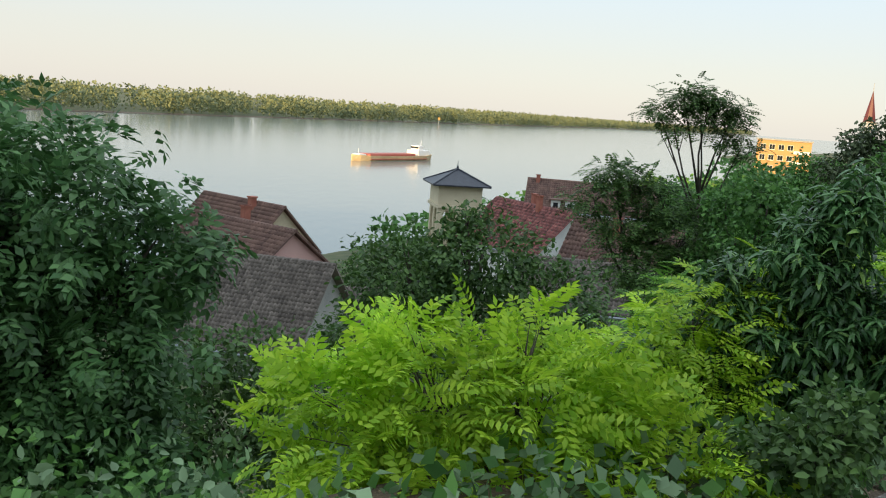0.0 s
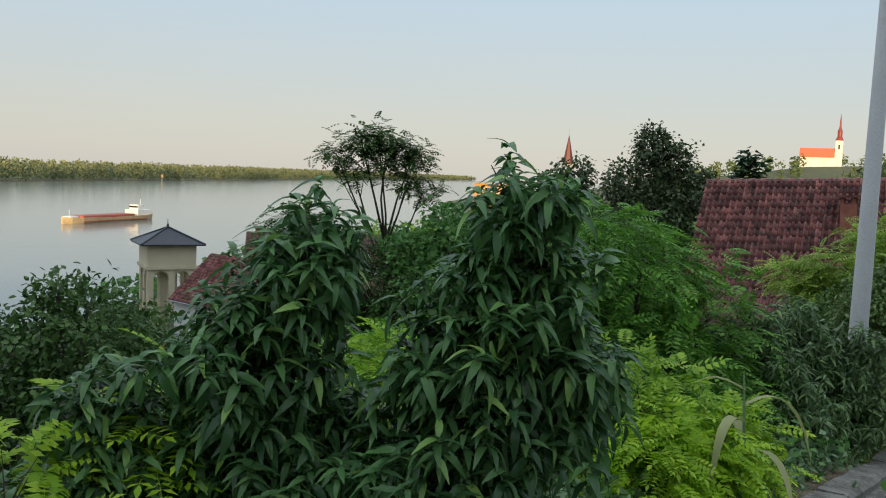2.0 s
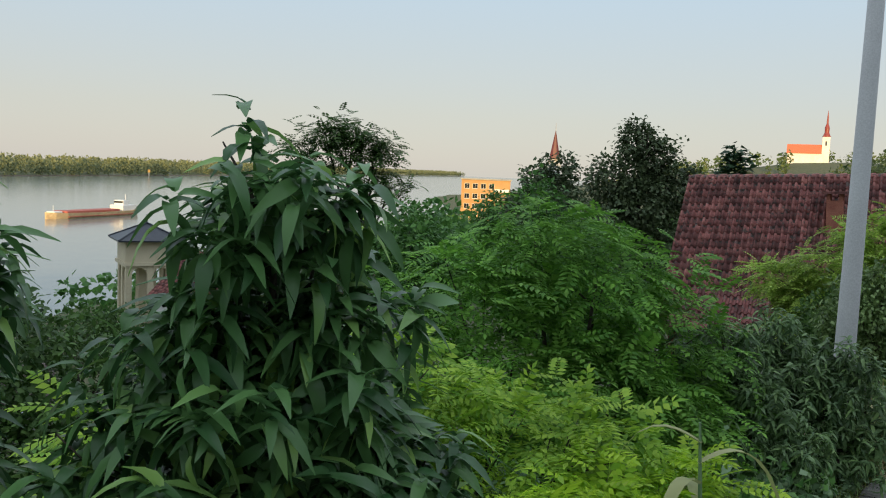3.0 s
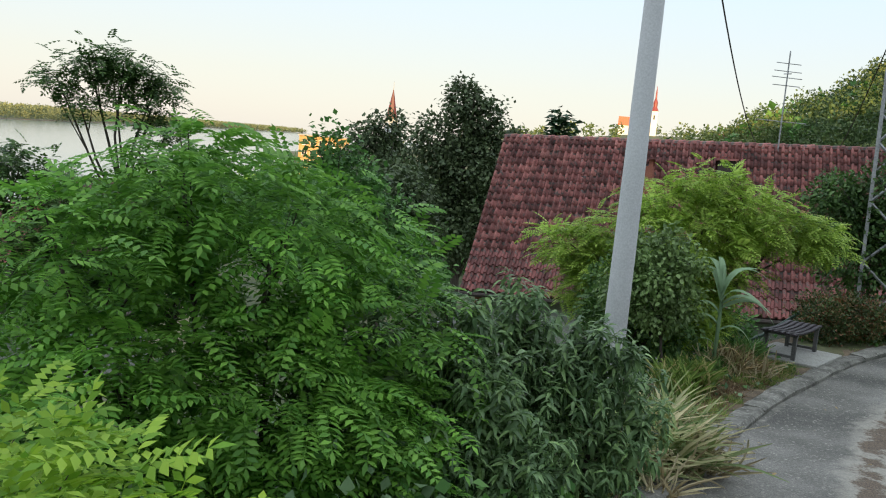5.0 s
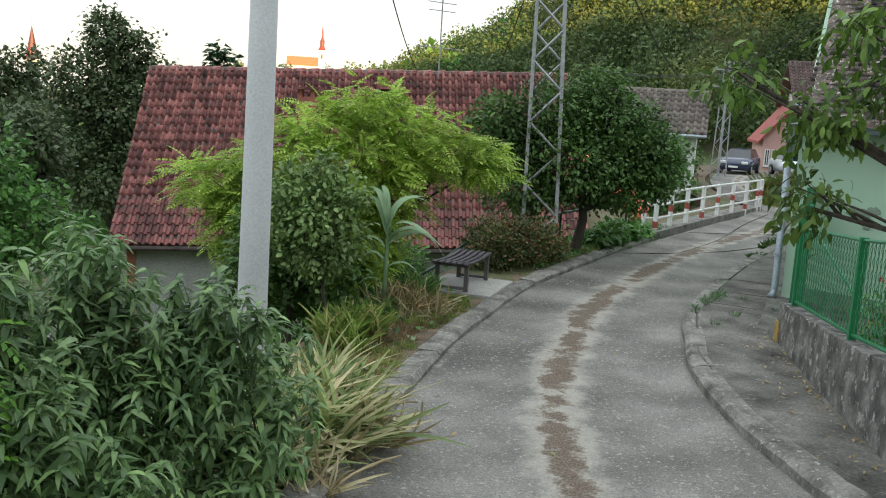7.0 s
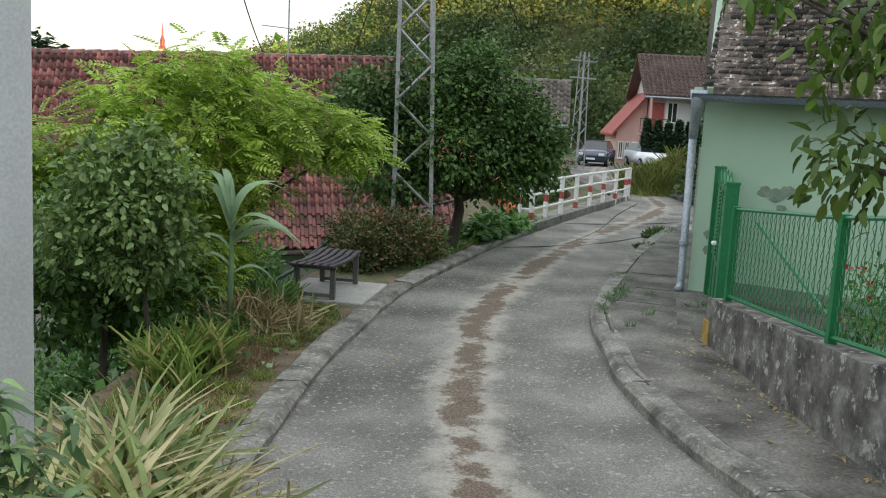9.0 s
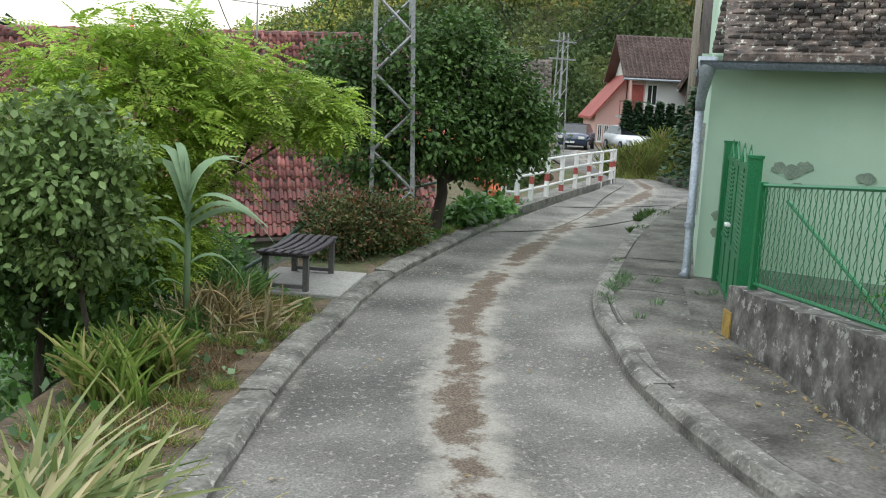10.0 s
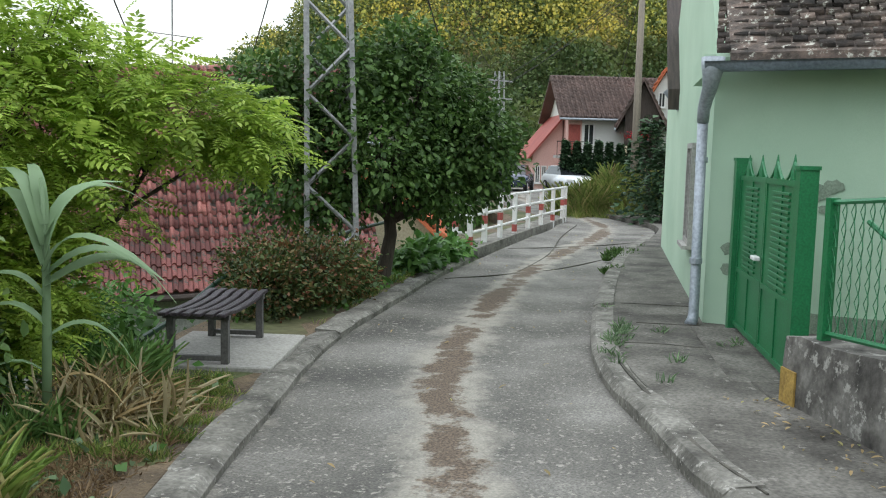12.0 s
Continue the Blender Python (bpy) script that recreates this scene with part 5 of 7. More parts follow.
fence = thing("fence", "green painted chain-link fence with steel posts", "fence", (0, 0, 0))
FH = 0.98
posts = [0.35, 2.95, 5.6, 8.2, 10.8, 13.4, 16.0]
for s in posts:
    p = W0 + wd * s + wn2 * 0.12
    z = wall_top(s)
    part("post", boxed(-0.035, -0.035, -0.1, 0.035, 0.035, FH + 0.03, pose(p.x, p.y, z, 0, 0, math.degrees(math.atan2(wd.y, wd.x)))), "green_paint", fence)
for s0, s1 in zip(posts, posts[1:]):
    p, q = W0 + wd * s0 + wn2 * 0.12, W0 + wd * s1 + wn2 * 0.12
    for h in (0.06, FH):
        part("rail", tubed([(p.x, p.y, wall_top(s0) + h), (q.x, q.y, wall_top(s1) + h)], 0.02, 6), "green_paint", fence)
    bm = bmesh.new()
    n = int((s1 - s0) / 0.055)
    rows = 15
    for k in range(n):
        pts = []
        for r in range(rows + 1):
            s = s0 + (k + 0.5 + (0.5 if r % 2 else 0) * (1 if k % 2 == 0 else -1) * 0.92) * (s1 - s0) / n
            w = W0 + wd * s + wn2 * (0.12 + 0.004 * (1 if r % 2 else -1))
            pts.append((w.x, w.y, wall_top(s) + 0.07 + (FH - 0.08) * r / rows))
        tube(bm, pts, 0.0042, 4, False)
    part("mesh", bm, "green_paint", fence, "diamond wire mesh")
sp0, sp1 = W0 + wd * 0.5 + wn2 * 0.3, W0 + wd * 1.9 + wn2 * 0.75
part("stay", tubed([(sp0.x, sp0.y, wall_top(0.5) + 0.85), (sp1.x, sp1.y, wall_top(1.9) - 0.15)], 0.018, 6), "green_paint", fence)

G0, G1 = Vector((20.02, 10.42)), Vector((17.5, 9.52))
gate = thing("gate", "closed green sheet-metal double gate with scrolled top", "gate", (G0.x, G0.y, -1.83), math.degrees(math.atan2(G1.y - G0.y, G1.x - G0.x)))
gl = (G1 - G0).length
for x, h in ((0, 1.78), (gl, 1.72)):
    bm = boxed(x - 0.07, -0.07, -0.15, x + 0.07, 0.07, h)
    box(bm, x - 0.08, -0.08, h, x + 0.08, 0.08, h + 0.03)
    part("post", bm, "green_paint", gate)
for k in range(2):
    a, b = 0.09 + k * (gl - 0.18) / 2, 0.09 + (k + 1) * (gl - 0.18) / 2 - 0.015
    lf = part("leaf", boxed(a, -0.012, 0.06, b, 0.012, 1.62), "green_paint", gate)
    bm = bmesh.new()
    for q in ((a, 0.05, b, 0.1), (a, 0.62, b, 0.67), (a, 1.58, b, 1.63)):
        box(bm, q[0], -0.026, q[1], q[2], 0.026, q[3])
    for x in (a, (a + b) / 2 - 0.02, b - 0.04):
        box(bm, x, -0.024, 0.05, x + 0.04, 0.024, 1.63)
    part("frame", bm, "green_paint", lf)
    for j in range(17):
        z = 0.7 + j * 0.05
        part("louvre", boxed(a + 0.3, -0.03, z, b - 0.32, -0.012, z + 0.026, bevel=0.004), "green_paint", lf)
    for c in (0.25, 0.75):
        bm = bmesh.new()
        x = a + (b - a) * c
        for d in (-1, 1):
            tube(bm, [(x + d * 0.24, 0, 1.63), (x + d * 0.16, 0, 1.66), (x + d * 0.05, 0, 1.74), (x, 0, 1.78)], 0.012, 5)
        tube(bm, [(x, 0, 1.63), (x, 0, 1.7), (x, 0, 1.84)], [0.035, 0.03, 0.005], 6)
        part("scroll", bm, "green_paint", lf)
part("handle", boxed(gl / 2 - 0.2, -0.09, 0.86, gl / 2 - 0.02, -0.03, 0.9, bevel=0.008), "white_paint", gate, "pale lever handle")
part("threshold_slab", boxed(0.1, -0.45, -0.04, gl - 0.15, 0.2, 0.01, bevel=0.01), "pavement", gate)

rails = thing("guard_rail", "white and red painted tubular guard rail along the lane", "railing", (0, 0, 0))
RP = [Vector(p) for p in ((26.0, 16.8), (26.15, 16.55), (27.2, 16.72), (28.4, 16.9), (29.85, 17.17), (31.3, 17.42), (32.7, 17.62), (34.1, 17.82), (35.5, 18.05), (35.95, 18.13))]
RH = 0.98
for k, p in enumerate(RP):
    z = road_z(p.x, p.y) + 0.1
    po = part("post", boxed(p.x - 0.045, p.y - 0.045, z - 0.2, p.x + 0.045, p.y + 0.045, z + RH), "white_paint", rails)
    z0 = 0.42 if k % 3 != 1 else 0.06
    part("red_band", boxed(p.x - 0.048, p.y - 0.048, z + z0, p.x + 0.048, p.y + 0.048, z + z0 + 0.17), "red_paint", po)
for a, b in zip(RP, RP[1:]):
    for k, h in enumerate((0.3, 0.64, RH - 0.03)):
        za, zb = road_z(a.x, a.y) + 0.1 + h, road_z(b.x, b.y) + 0.1 + h
        rl = part("rail", tubed([(a.x, a.y, za), (b.x, b.y, zb)], 0.03, 8), "white_paint", rails)
foot = tagged(strip("rail_footing", offset_line(smooth_line([(24.6, 16.2), (26.3, 16.45), (31, 17.35), (36.2, 18.25)]), -0.1), offset_line(smooth_line([(24.6, 16.2), (26.3, 16.45), (31, 17.35), (36.2, 18.25)]), 0.45), lambda x, y: road_z(x, y) + 0.13, lambda x, y: road_z(x, y) + 0.13, M["kerb"], None, 0.6), "low concrete footing under the rail", "kerb", kind="structure")

hr = thing("handrail", "dark green steel handrail beside garden steps", "railing", (0, 0, 0))
part("rail", tubed([(14.6, 14.75, -2.1), (16.4, 15.0, -1.72), (18.1, 15.65, -1.42), (21.6, 16.25, -1.22), (24.4, 16.35, -1.05)], 0.028, 8), "dark_green_paint", hr)
for x, y, z in ((14.6, 14.75, -2.1), (18.1, 15.65, -1.42), (21.6, 16.25, -1.22), (24.4, 16.35, -1.05)):
    part("post", tubed([(x, y, z - 1.0), (x, y, z)], 0.028, 8), "dark_green_paint", hr)

pylon = thing("power_pylon", "tapering grey steel lattice power pylon", "pylon", (20.145, 15.707, -1.98), -28)
pylon.matrix_world = pose(20.145, 15.707, -1.98, -1.2, -0.7, 0) @ pose(0, 0, 0, 0, 0, -53)
PH = 8.6


def half(z):
    return 0.335 - 0.0135 * z


for a in (-1, 1):
    for b in (-1, 1):
        bm = bmesh.new()
        tube(bm, [(a * half(0), b * half(0), -0.3), (a * half(PH), b * half(PH), PH)], [0.05, 0.042], 4)
        part("leg", bm, "steel", pylon)
for fc in range(4):
    z, k = 0.25, 0
    while z < PH - 0.6:
        h = 0.62 - 0.012 * z
        x0, x1 = (-half(z), half(z + h)) if k % 2 == 0 else (half(z), -half(z + h))
        br = part("brace", tubed([(x0, -half(z), z), (x1, -half(z + h), z + h)], 0.026, 4), "steel", pylon)
        br.matrix_local = pose(0, 0, 0, 0, 0, 90 * fc)
        z += h
        k += 1
part("foundation", boxed(-0.55, -0.55, -0.5, 0.55, 0.55, 0.06, bevel=0.03), "kerb", pylon)
part("crossarm", boxed(-1.2, -0.06, PH - 0.6, 1.2, 0.06, PH - 0.48), "steel", pylon)

pole = thing("utility_pole", "tall round pale concrete utility pole", "pole", (9.78, 10.75, -1.6), 0)
pole.matrix_world = pose(9.78, 10.75, -1.6, 0.25, 0.54, 0)
part("shaft", tubed([(0, 0, -0.5), (0, 0, 0), (0.0, 0, 6.6)], [0.125, 0.122, 0.082], 20), "pole_concrete", pole, "", True)
part("clamp", tubed([(0, 0, 6.2), (0, 0, 6.3)], 0.1, 12), "steel", pole)
part("bracket", boxed(-0.02, 0.05, 5.6, 0.02, 0.5, 5.66), "steel", pole)

p2 = thing("power_pylon", "slim steel lattice pole by the far bend", "pylon", (52.8, 28.0, -2.2), -25)
for a in (-1, 1):
    for b in (-1, 1):
        part("leg", tubed([(a * 0.3, b * 0.3, -0.2), (a * 0.16, b * 0.16, 6.4)], 0.035, 4), "steel", p2)
for k in range(11):
    z = 0.2 + 0.56 * k
    q = (0.3 - 0.022 * z) * (1 if k % 2 else -1)
    for s in (-1, 1):
        part("brace", tubed([(-q, s * abs(q), z), (q * 0.95, s * abs(q) * 0.95, z + 0.56)], 0.022, 4), "steel", p2)
for z in (5.0, 5.9):
    part("crossarm", boxed(-0.9, -0.04, z, 0.9, 0.04, z + 0.08), "steel", p2)
p3 = thing("utility_pole", "weathered grey wooden utility pole", "pole", (43.9, 18.3, -2.1))
part("shaft", tubed([(0, 0, -0.4), (0, 0, 9.5)], [0.16, 0.11], 10), "wood_pole", p3, "", True)
part("crossarm", boxed(-0.7, -0.05, 8.6, 0.7, 0.05, 8.72), "wood_pole", p3)


def cable(a, b, sag, r=0.012, label="thin black overhead cable"):
    a, b = Vector(a), Vector(b)
    pts = [a.lerp(b, t) - Vector((0, 0, sag * 4 * t * (1 - t))) for t in np.linspace(0, 1, 17)]
    c = obj("overhead_cable", tubed(pts, r, 5), M["cable"], None, "", True)
    return tagged(c, label, "cable", group="overhead cables")


top = (20.05, 15.75, PH - 2.5)
cable((9.83, 10.7, 4.85), (27.0, 26.2, 2.0), 0.5, 0.014)
cable((20.3, 15.9, 5.4), (28.9, 24.45, 2.0), 0.3, 0.014)
cable((20.3, 15.6, 5.6), (45.5, 26.5, 2.6), 0.6, 0.022)
cable((20.0, 15.6, 6.3), (52.8, 28.0, 3.7), 0.8)
for k in range(3):
    cable((43.9 + 0.5 * k - 0.5, 18.3, 6.6), (52.8 + 0.6 * k - 0.6, 28, 3.6 - 0.3 * (k % 2)), 0.3, 0.014)
    cable((52.2 + 0.6 * k, 28, 3.6), (64 + 2 * k, 46, 4.5), 0.4, 0.014)
cable((43.9, 18.3, 6.7), (66.2, 26.2, 4.6), 1.0, 0.02)
cable((9.83, 10.7, 4.8), (-20, -13, 6.6), 0.6, 0.014)

# ---- bench, cars, ship ----
bench = thing("bench", "low bench with dark weathered slats on steel legs", "bench", (16.18, 14.18, -1.85), 24.3)
part("pad", boxed(-0.65, -0.62, -0.2, 0.75, 0.5, 0.015, bevel=0.01), "concrete", bench, "pale concrete slab under the bench")


def slat(y):
    """A seat slat, hollowed a little between its ends."""
    bm = boxed(-0.7, y, 0.425, 0.7, y + 0.068, 0.455, bevel=0.006)
    cuts = [e for e in bm.edges if abs(e.verts[0].co.x - e.verts[1].co.x) > 1]
    bmesh.ops.subdivide_edges(bm, edges=cuts, cuts=7)
    for v in bm.verts:
        v.co.z -= 0.028 * (1 - (v.co.x / 0.7) ** 2) if abs(v.co.x) < 0.5 else 0
    return bm


for k in range(6):
    y = -0.26 + k * 0.098
    part("slat", slat(y), "bench_wood", bench)
for x in (-0.55, 0.55):
    for y in (-0.22, 0.24):
        part("leg", boxed(x - 0.03, y - 0.03, 0.0, x + 0.03, y + 0.03, 0.425), "bench_steel", bench)
    part("cross_bar", boxed(x - 0.03, -0.26, 0.385, x + 0.03, 0.3, 0.425), "bench_steel", bench)
    part("foot_bar", boxed(x - 0.025, -0.2, 0.04, x + 0.025, 0.22, 0.08), "bench_steel", bench)


def car(label, x, y, z, turn, paint):
    c = thing("car", label, "car", (x, y, z), turn)
    bm = bmesh.new()
    prof = [(-2.05, 0.3), (-2.1, 0.55), (-2.0, 0.85), (-1.0, 0.97), (1.9, 0.98), (2.05, 0.75), (2.05, 0.35), (1.9, 0.25), (-1.9, 0.25)]
    va, vb = [bm.verts.new((px, -0.85, pz)) for px, pz in prof], [bm.verts.new((px, 0.85, pz)) for px, pz in prof]
    n = len(prof)
    for i in range(n):
        bm.faces.new((va[i], va[(i + 1) % n], vb[(i + 1) % n], vb[i]))
    bm.faces.new(va)
    bm.faces.new(vb)
    bmesh.ops.recalc_face_normals(bm, faces=bm.faces)
    bmesh.ops.bevel(bm, geom=bm.edges[:], offset=0.05, segments=2, affect="EDGES")
    body = part("body", bm, paint, c, "", True)
    bm = bmesh.new()
    q = [bm.verts.new(p) for p in ((-1.05, -0.76, 0.96), (1.85, -0.76, 0.97), (1.85, 0.76, 0.97), (-1.05, 0.76, 0.96), (-0.3, -0.6, 1.43), (1.4, -0.6, 1.44), (1.4, 0.6, 1.44), (-0.3, 0.6, 1.43))]
    for fc in ((0, 1, 5, 4), (1, 2, 6, 5), (2, 3, 7, 6), (3, 0, 4, 7), (4, 5, 6, 7)):
        bm.faces.new([q[k] for k in fc])
    bmesh.ops.recalc_face_normals(bm, faces=bm.faces)
    part("window_glass", bm, "glass", body)
    part("roof_panel", boxed(-0.26, -0.57, 1.432, 1.36, 0.57, 1.47, bevel=0.015), paint, body)
    for px in (-1.35, 1.3):
        for py in (-0.82, 0.82):
            w = part("wheel", tubed([(px, py - 0.1, 0.31), (px, py + 0.1, 0.31)], 0.31, 16), "rubber", c)
            part("rim", tubed([(px, py - 0.11, 0.31), (px, py + 0.11, 0.31)], 0.19, 12), "steel", w)
    for py in (-0.62, 0.62):
        part("headlight", boxed(-2.12, py - 0.18, 0.62, -2.02, py + 0.18, 0.78, bevel=0.03), "white_paint", body, "clear headlight")
    part("plate", boxed(-2.135, -0.26, 0.4, -2.11, 0.26, 0.51), "white_paint", body)
    return c


car("dark blue parked hatchback car", 57.8, 29.1, -2.02, 15, "car_blue")
car("white parked car by the weeds", 59.6, 26.6, -2.02, 40, "car_white")

ship = thing("cargo_ship", "long cargo barge with cream hull and red hold", "ship", (-27.5, 389, RIVER - 0.3), 57)
SL = 26.5
bm = bmesh.new()
sec = []
for s, hw, deck in ((-SL, 0.4, 2.9), (-SL + 3, 2.6, 2.7), (-SL + 8, 3.9, 2.5), (0, 4.0, 2.2), (SL - 6, 4.0, 2.3), (SL - 1, 3.5, 2.9), (SL, 2.6, 3.0)):
    sec.append([bm.verts.new((s, -hw * 0.8, -0.6)), bm.verts.new((s, -hw, deck)), bm.verts.new((s, hw, deck)), bm.verts.new((s, hw * 0.8, -0.6))])
for a, b in zip(sec, sec[1:]):
    for k in range(4):
        bm.faces.new((a[k], a[(k + 1) % 4], b[(k + 1) % 4], b[k]))
bm.faces.new(sec[0])
bm.faces.new(sec[-1])
bmesh.ops.recalc_face_normals(bm, faces=bm.faces)
hull = part("hull", bm, "hull", ship, "cream hull with rusty streaks")
part("rubbing_strake", boxed(-SL + 8, -4.08, 0.9, SL - 5, 4.08, 1.15), "deck_red", hull)
part("hold_cover", boxed(-SL + 8, -3.2, 2.2, SL - 13, 3.2, 3.2, bevel=0.2), "deck_red", ship, "red hold coaming")
wheelhouse = part("deckhouse", boxed(SL - 11, -3.2, 2.3, SL - 2, 3.2, 4.6, bevel=0.1), "white_paint", ship)
wheel = part("wheelhouse", boxed(SL - 9.5, -2.2, 4.6, SL - 6, 2.2, 6.6, bevel=0.1), "white_paint", ship)
part("window_band", boxed(SL - 9.55, -2.0, 5.4, SL - 5.95, 2.25, 6.2), "glass", wheel)
part("foredeck", boxed(-SL + 2.5, -1.8, 2.5, -SL + 7, 1.8, 3.1, bevel=0.1), "white_paint", ship)
part("mast", tubed([(-SL + 4, 0, 3.0), (-SL + 4, 0, 5.4)], 0.08, 6), "white_paint", ship)
part("stern_mast", tubed([(SL - 5, 0, 6), (SL - 5, 0, 9)], 0.1, 6), "white_paint", ship)

mark = thing("navigation_mark", "small yellow and white river marker on the bank", "marker", (-26.4, 1330, -21.8))
part("post", tubed([(0, 0, -2), (0, 0, 7)], 0.35, 8), "white_paint", mark)
part("topmark", boxed(-1.6, -0.3, 4.5, 1.6, 0.3, 8.5), "yellow_paint", mark)
tarp = obj("tarpaulin", boxed(-2, -1.4, 0, 2, 1.4, 1.3, bevel=0.4), M["blue_plastic"])
tarp.matrix_world = pose(12.5, 84, land_z(12.5, 84), 0, 0, 20)
tagged(tarp, "crumpled blue tarpaulin beside the white house", "tarpaulin")


# ---- plants ----
# walnut tree by the start
tree("tree", "broad dark green walnut tree with heavy foliage", (-5.2, 7.4, -3.4), [(-4.45, 6.8, 0.2, 1.1, 1.0, 0.9), (-5.75, 7.0, 0.5, 1.2, 1.1, 0.9), (-7.05, 7.2, 0.2, 1.2, 1.2, 1.0), (-4.05, 7.0, -1.1, 1.0, 1.0, 0.9), (-5.25, 6.4, -0.9, 1.1, 1.0, 0.9), (-6.35, 6.2, -1.0, 1.1, 1.1, 0.9), (-3.95, 6.9, -2.4, 1.1, 1.0, 0.9), (-5.05, 6.0, -2.2, 1.1, 1.0, 0.9), (-3.25, 7.0, -0.1, 0.5, 0.5, 0.45), (-6.35, 6.0, -2.6, 1.0, 0.9, 0.9)], 0.17, "walnut", 0.21, "leaf_walnut", 11500, 0.4, 0.5, 5, 0.09)
# young robinia, bright yellow-green
tree("shrub", "young robinia shrub with bright yellow-green feathery leaves", (-0.4, 3.4, -0.95), [(-1.05, 3.2, -0.2, 0.4, 0.45, 0.36), (-0.6, 3.2, 0.0, 0.45, 0.45, 0.34), (-0.1, 3.3, -0.05, 0.45, 0.45, 0.36), (0.45, 3.3, -0.3, 0.42, 0.45, 0.36), (-0.85, 3.3, 0.24, 0.14, 0.14, 0.18), (-0.15, 3.3, 0.27, 0.14, 0.14, 0.2), (0.2, 3.0, -0.6, 0.5, 0.4, 0.3), (-0.7, 2.9, -0.55, 0.65, 0.42, 0.36), (0.8, 3.05, -0.5, 0.4, 0.35, 0.25), (0.55, 2.8, -0.62, 0.4, 0.3, 0.2)], 0.035, "robinia", 0.2, "leaf_robinia_young", 2600, -0.15, 0.5, 4, 0.05, "shrub", per=6)
tree("shrub", "robinia shoots with pale green feathery leaves", (3.6, 7.0, -1.1), [(2.9, 7.0, -0.15, 0.5, 0.5, 0.4), (3.5, 7.1, 0.02, 0.5, 0.5, 0.4), (4.1, 7.0, -0.25, 0.5, 0.5, 0.4), (3.3, 6.8, -0.65, 0.7, 0.5, 0.45), (4.5, 6.5, -0.1, 0.35, 0.3, 0.22), (4.4, 6.5, -0.6, 0.5, 0.4, 0.35), (2.3, 7.1, -0.3, 0.55, 0.5, 0.45)], 0.035, "robinia", 0.23, "leaf_robinia_mid", 1900, 0.1, 0.5, 3, 0.05, "shrub", per=5)
tree("shrub", "bright robinia shoots between the peach trees", (0.9, 4.1, -0.7), [(0.45, 3.75, 0.1, 0.3, 0.25, 0.3), (0.85, 4.0, 0.3, 0.25, 0.22, 0.25), (1.25, 4.4, 0.35, 0.28, 0.22, 0.28), (1.45, 4.5, 0.0, 0.3, 0.22, 0.3), (1.05, 4.1, -0.1, 0.3, 0.25, 0.25), (2.05, 4.4, 0.2, 0.2, 0.2, 0.25)], 0.02, "robinia", 0.2, "leaf_robinia_young", 700, 0.05, 0.4, 3, 0.05, "shrub", per=4)
tree("shrub", "low dark weedy bush at the lane edge", (1.2, 2.85, -0.2), [(1.15, 2.75, 0.0, 0.2, 0.2, 0.16), (1.3, 2.9, 0.1, 0.25, 0.22, 0.2), (1.1, 3.0, -0.1, 0.25, 0.25, 0.2)], 0.01, "oval", 0.055, "leaf_dark", 1600, 0.2, 0.3, 4, 0.04, "shrub", per=3)
# peach trees on the verge
PEACH = "young peach tree with long drooping dark leaves"
tree("tree", PEACH, (2.45, 4.05, -0.45), [(2.48, 4.0, 1.2, 0.2, 0.2, 0.3), (2.3, 4.0, 0.8, 0.27, 0.3, 0.34), (2.56, 4.05, 0.8, 0.3, 0.3, 0.4), (2.26, 3.98, 0.35, 0.42, 0.4, 0.38), (2.15, 4.05, -0.05, 0.38, 0.38, 0.3), (2.78, 4.1, 0.6, 0.16, 0.2, 0.26)], 0.035, "peach", 0.078, "leaf_peach", 9800, 0.35, 0.3, 12, 0.008, group="peach trees", rough=1.1)
tree("tree", PEACH, (1.75, 4.25, -0.45), [(1.78, 4.2, 1.05, 0.2, 0.2, 0.24), (1.6, 4.25, 0.7, 0.3, 0.3, 0.35), (1.9, 4.2, 0.4, 0.22, 0.24, 0.25), (1.7, 4.2, 0.2, 0.42, 0.4, 0.38)], 0.03, "peach", 0.078, "leaf_peach", 6200, 0.35, 0.3, 12, 0.008, group="peach trees", rough=1.1)
tree("tree", PEACH, (1.15, 4.3, -0.5), [(1.15, 4.3, 0.5, 0.2, 0.2, 0.25), (1.25, 4.3, 0.15, 0.36, 0.36, 0.38), (0.85, 4.4, -0.05, 0.3, 0.3, 0.33)], 0.03, "peach", 0.078, "leaf_peach", 4300, 0.35, 0.3, 12, 0.008, group="peach trees", rough=1.1)
for k, (x, y, h) in enumerate(((6.6, 9.3, 0.05), (7.2, 9.35, 0.2), (7.85, 9.4, 0.22), (8.35, 9.1, -0.02), (7.2, 8.7, -0.2))):
    tree("tree", PEACH, (x, y, -1.35), [(x, y, h - 0.28, 0.3, 0.3, 0.28), (x - 0.2, y, h - 0.6, 0.45, 0.42, 0.35), (x + 0.22, y - 0.05, h - 0.75, 0.45, 0.42, 0.38), (x, y - 0.1, h - 1.1, 0.42, 0.4, 0.28)], 0.028, "peach", 0.082, "leaf_peach_pale", 3400, 0.35, 0.25, 12, 0.012, group="peach trees", rough=1.1)
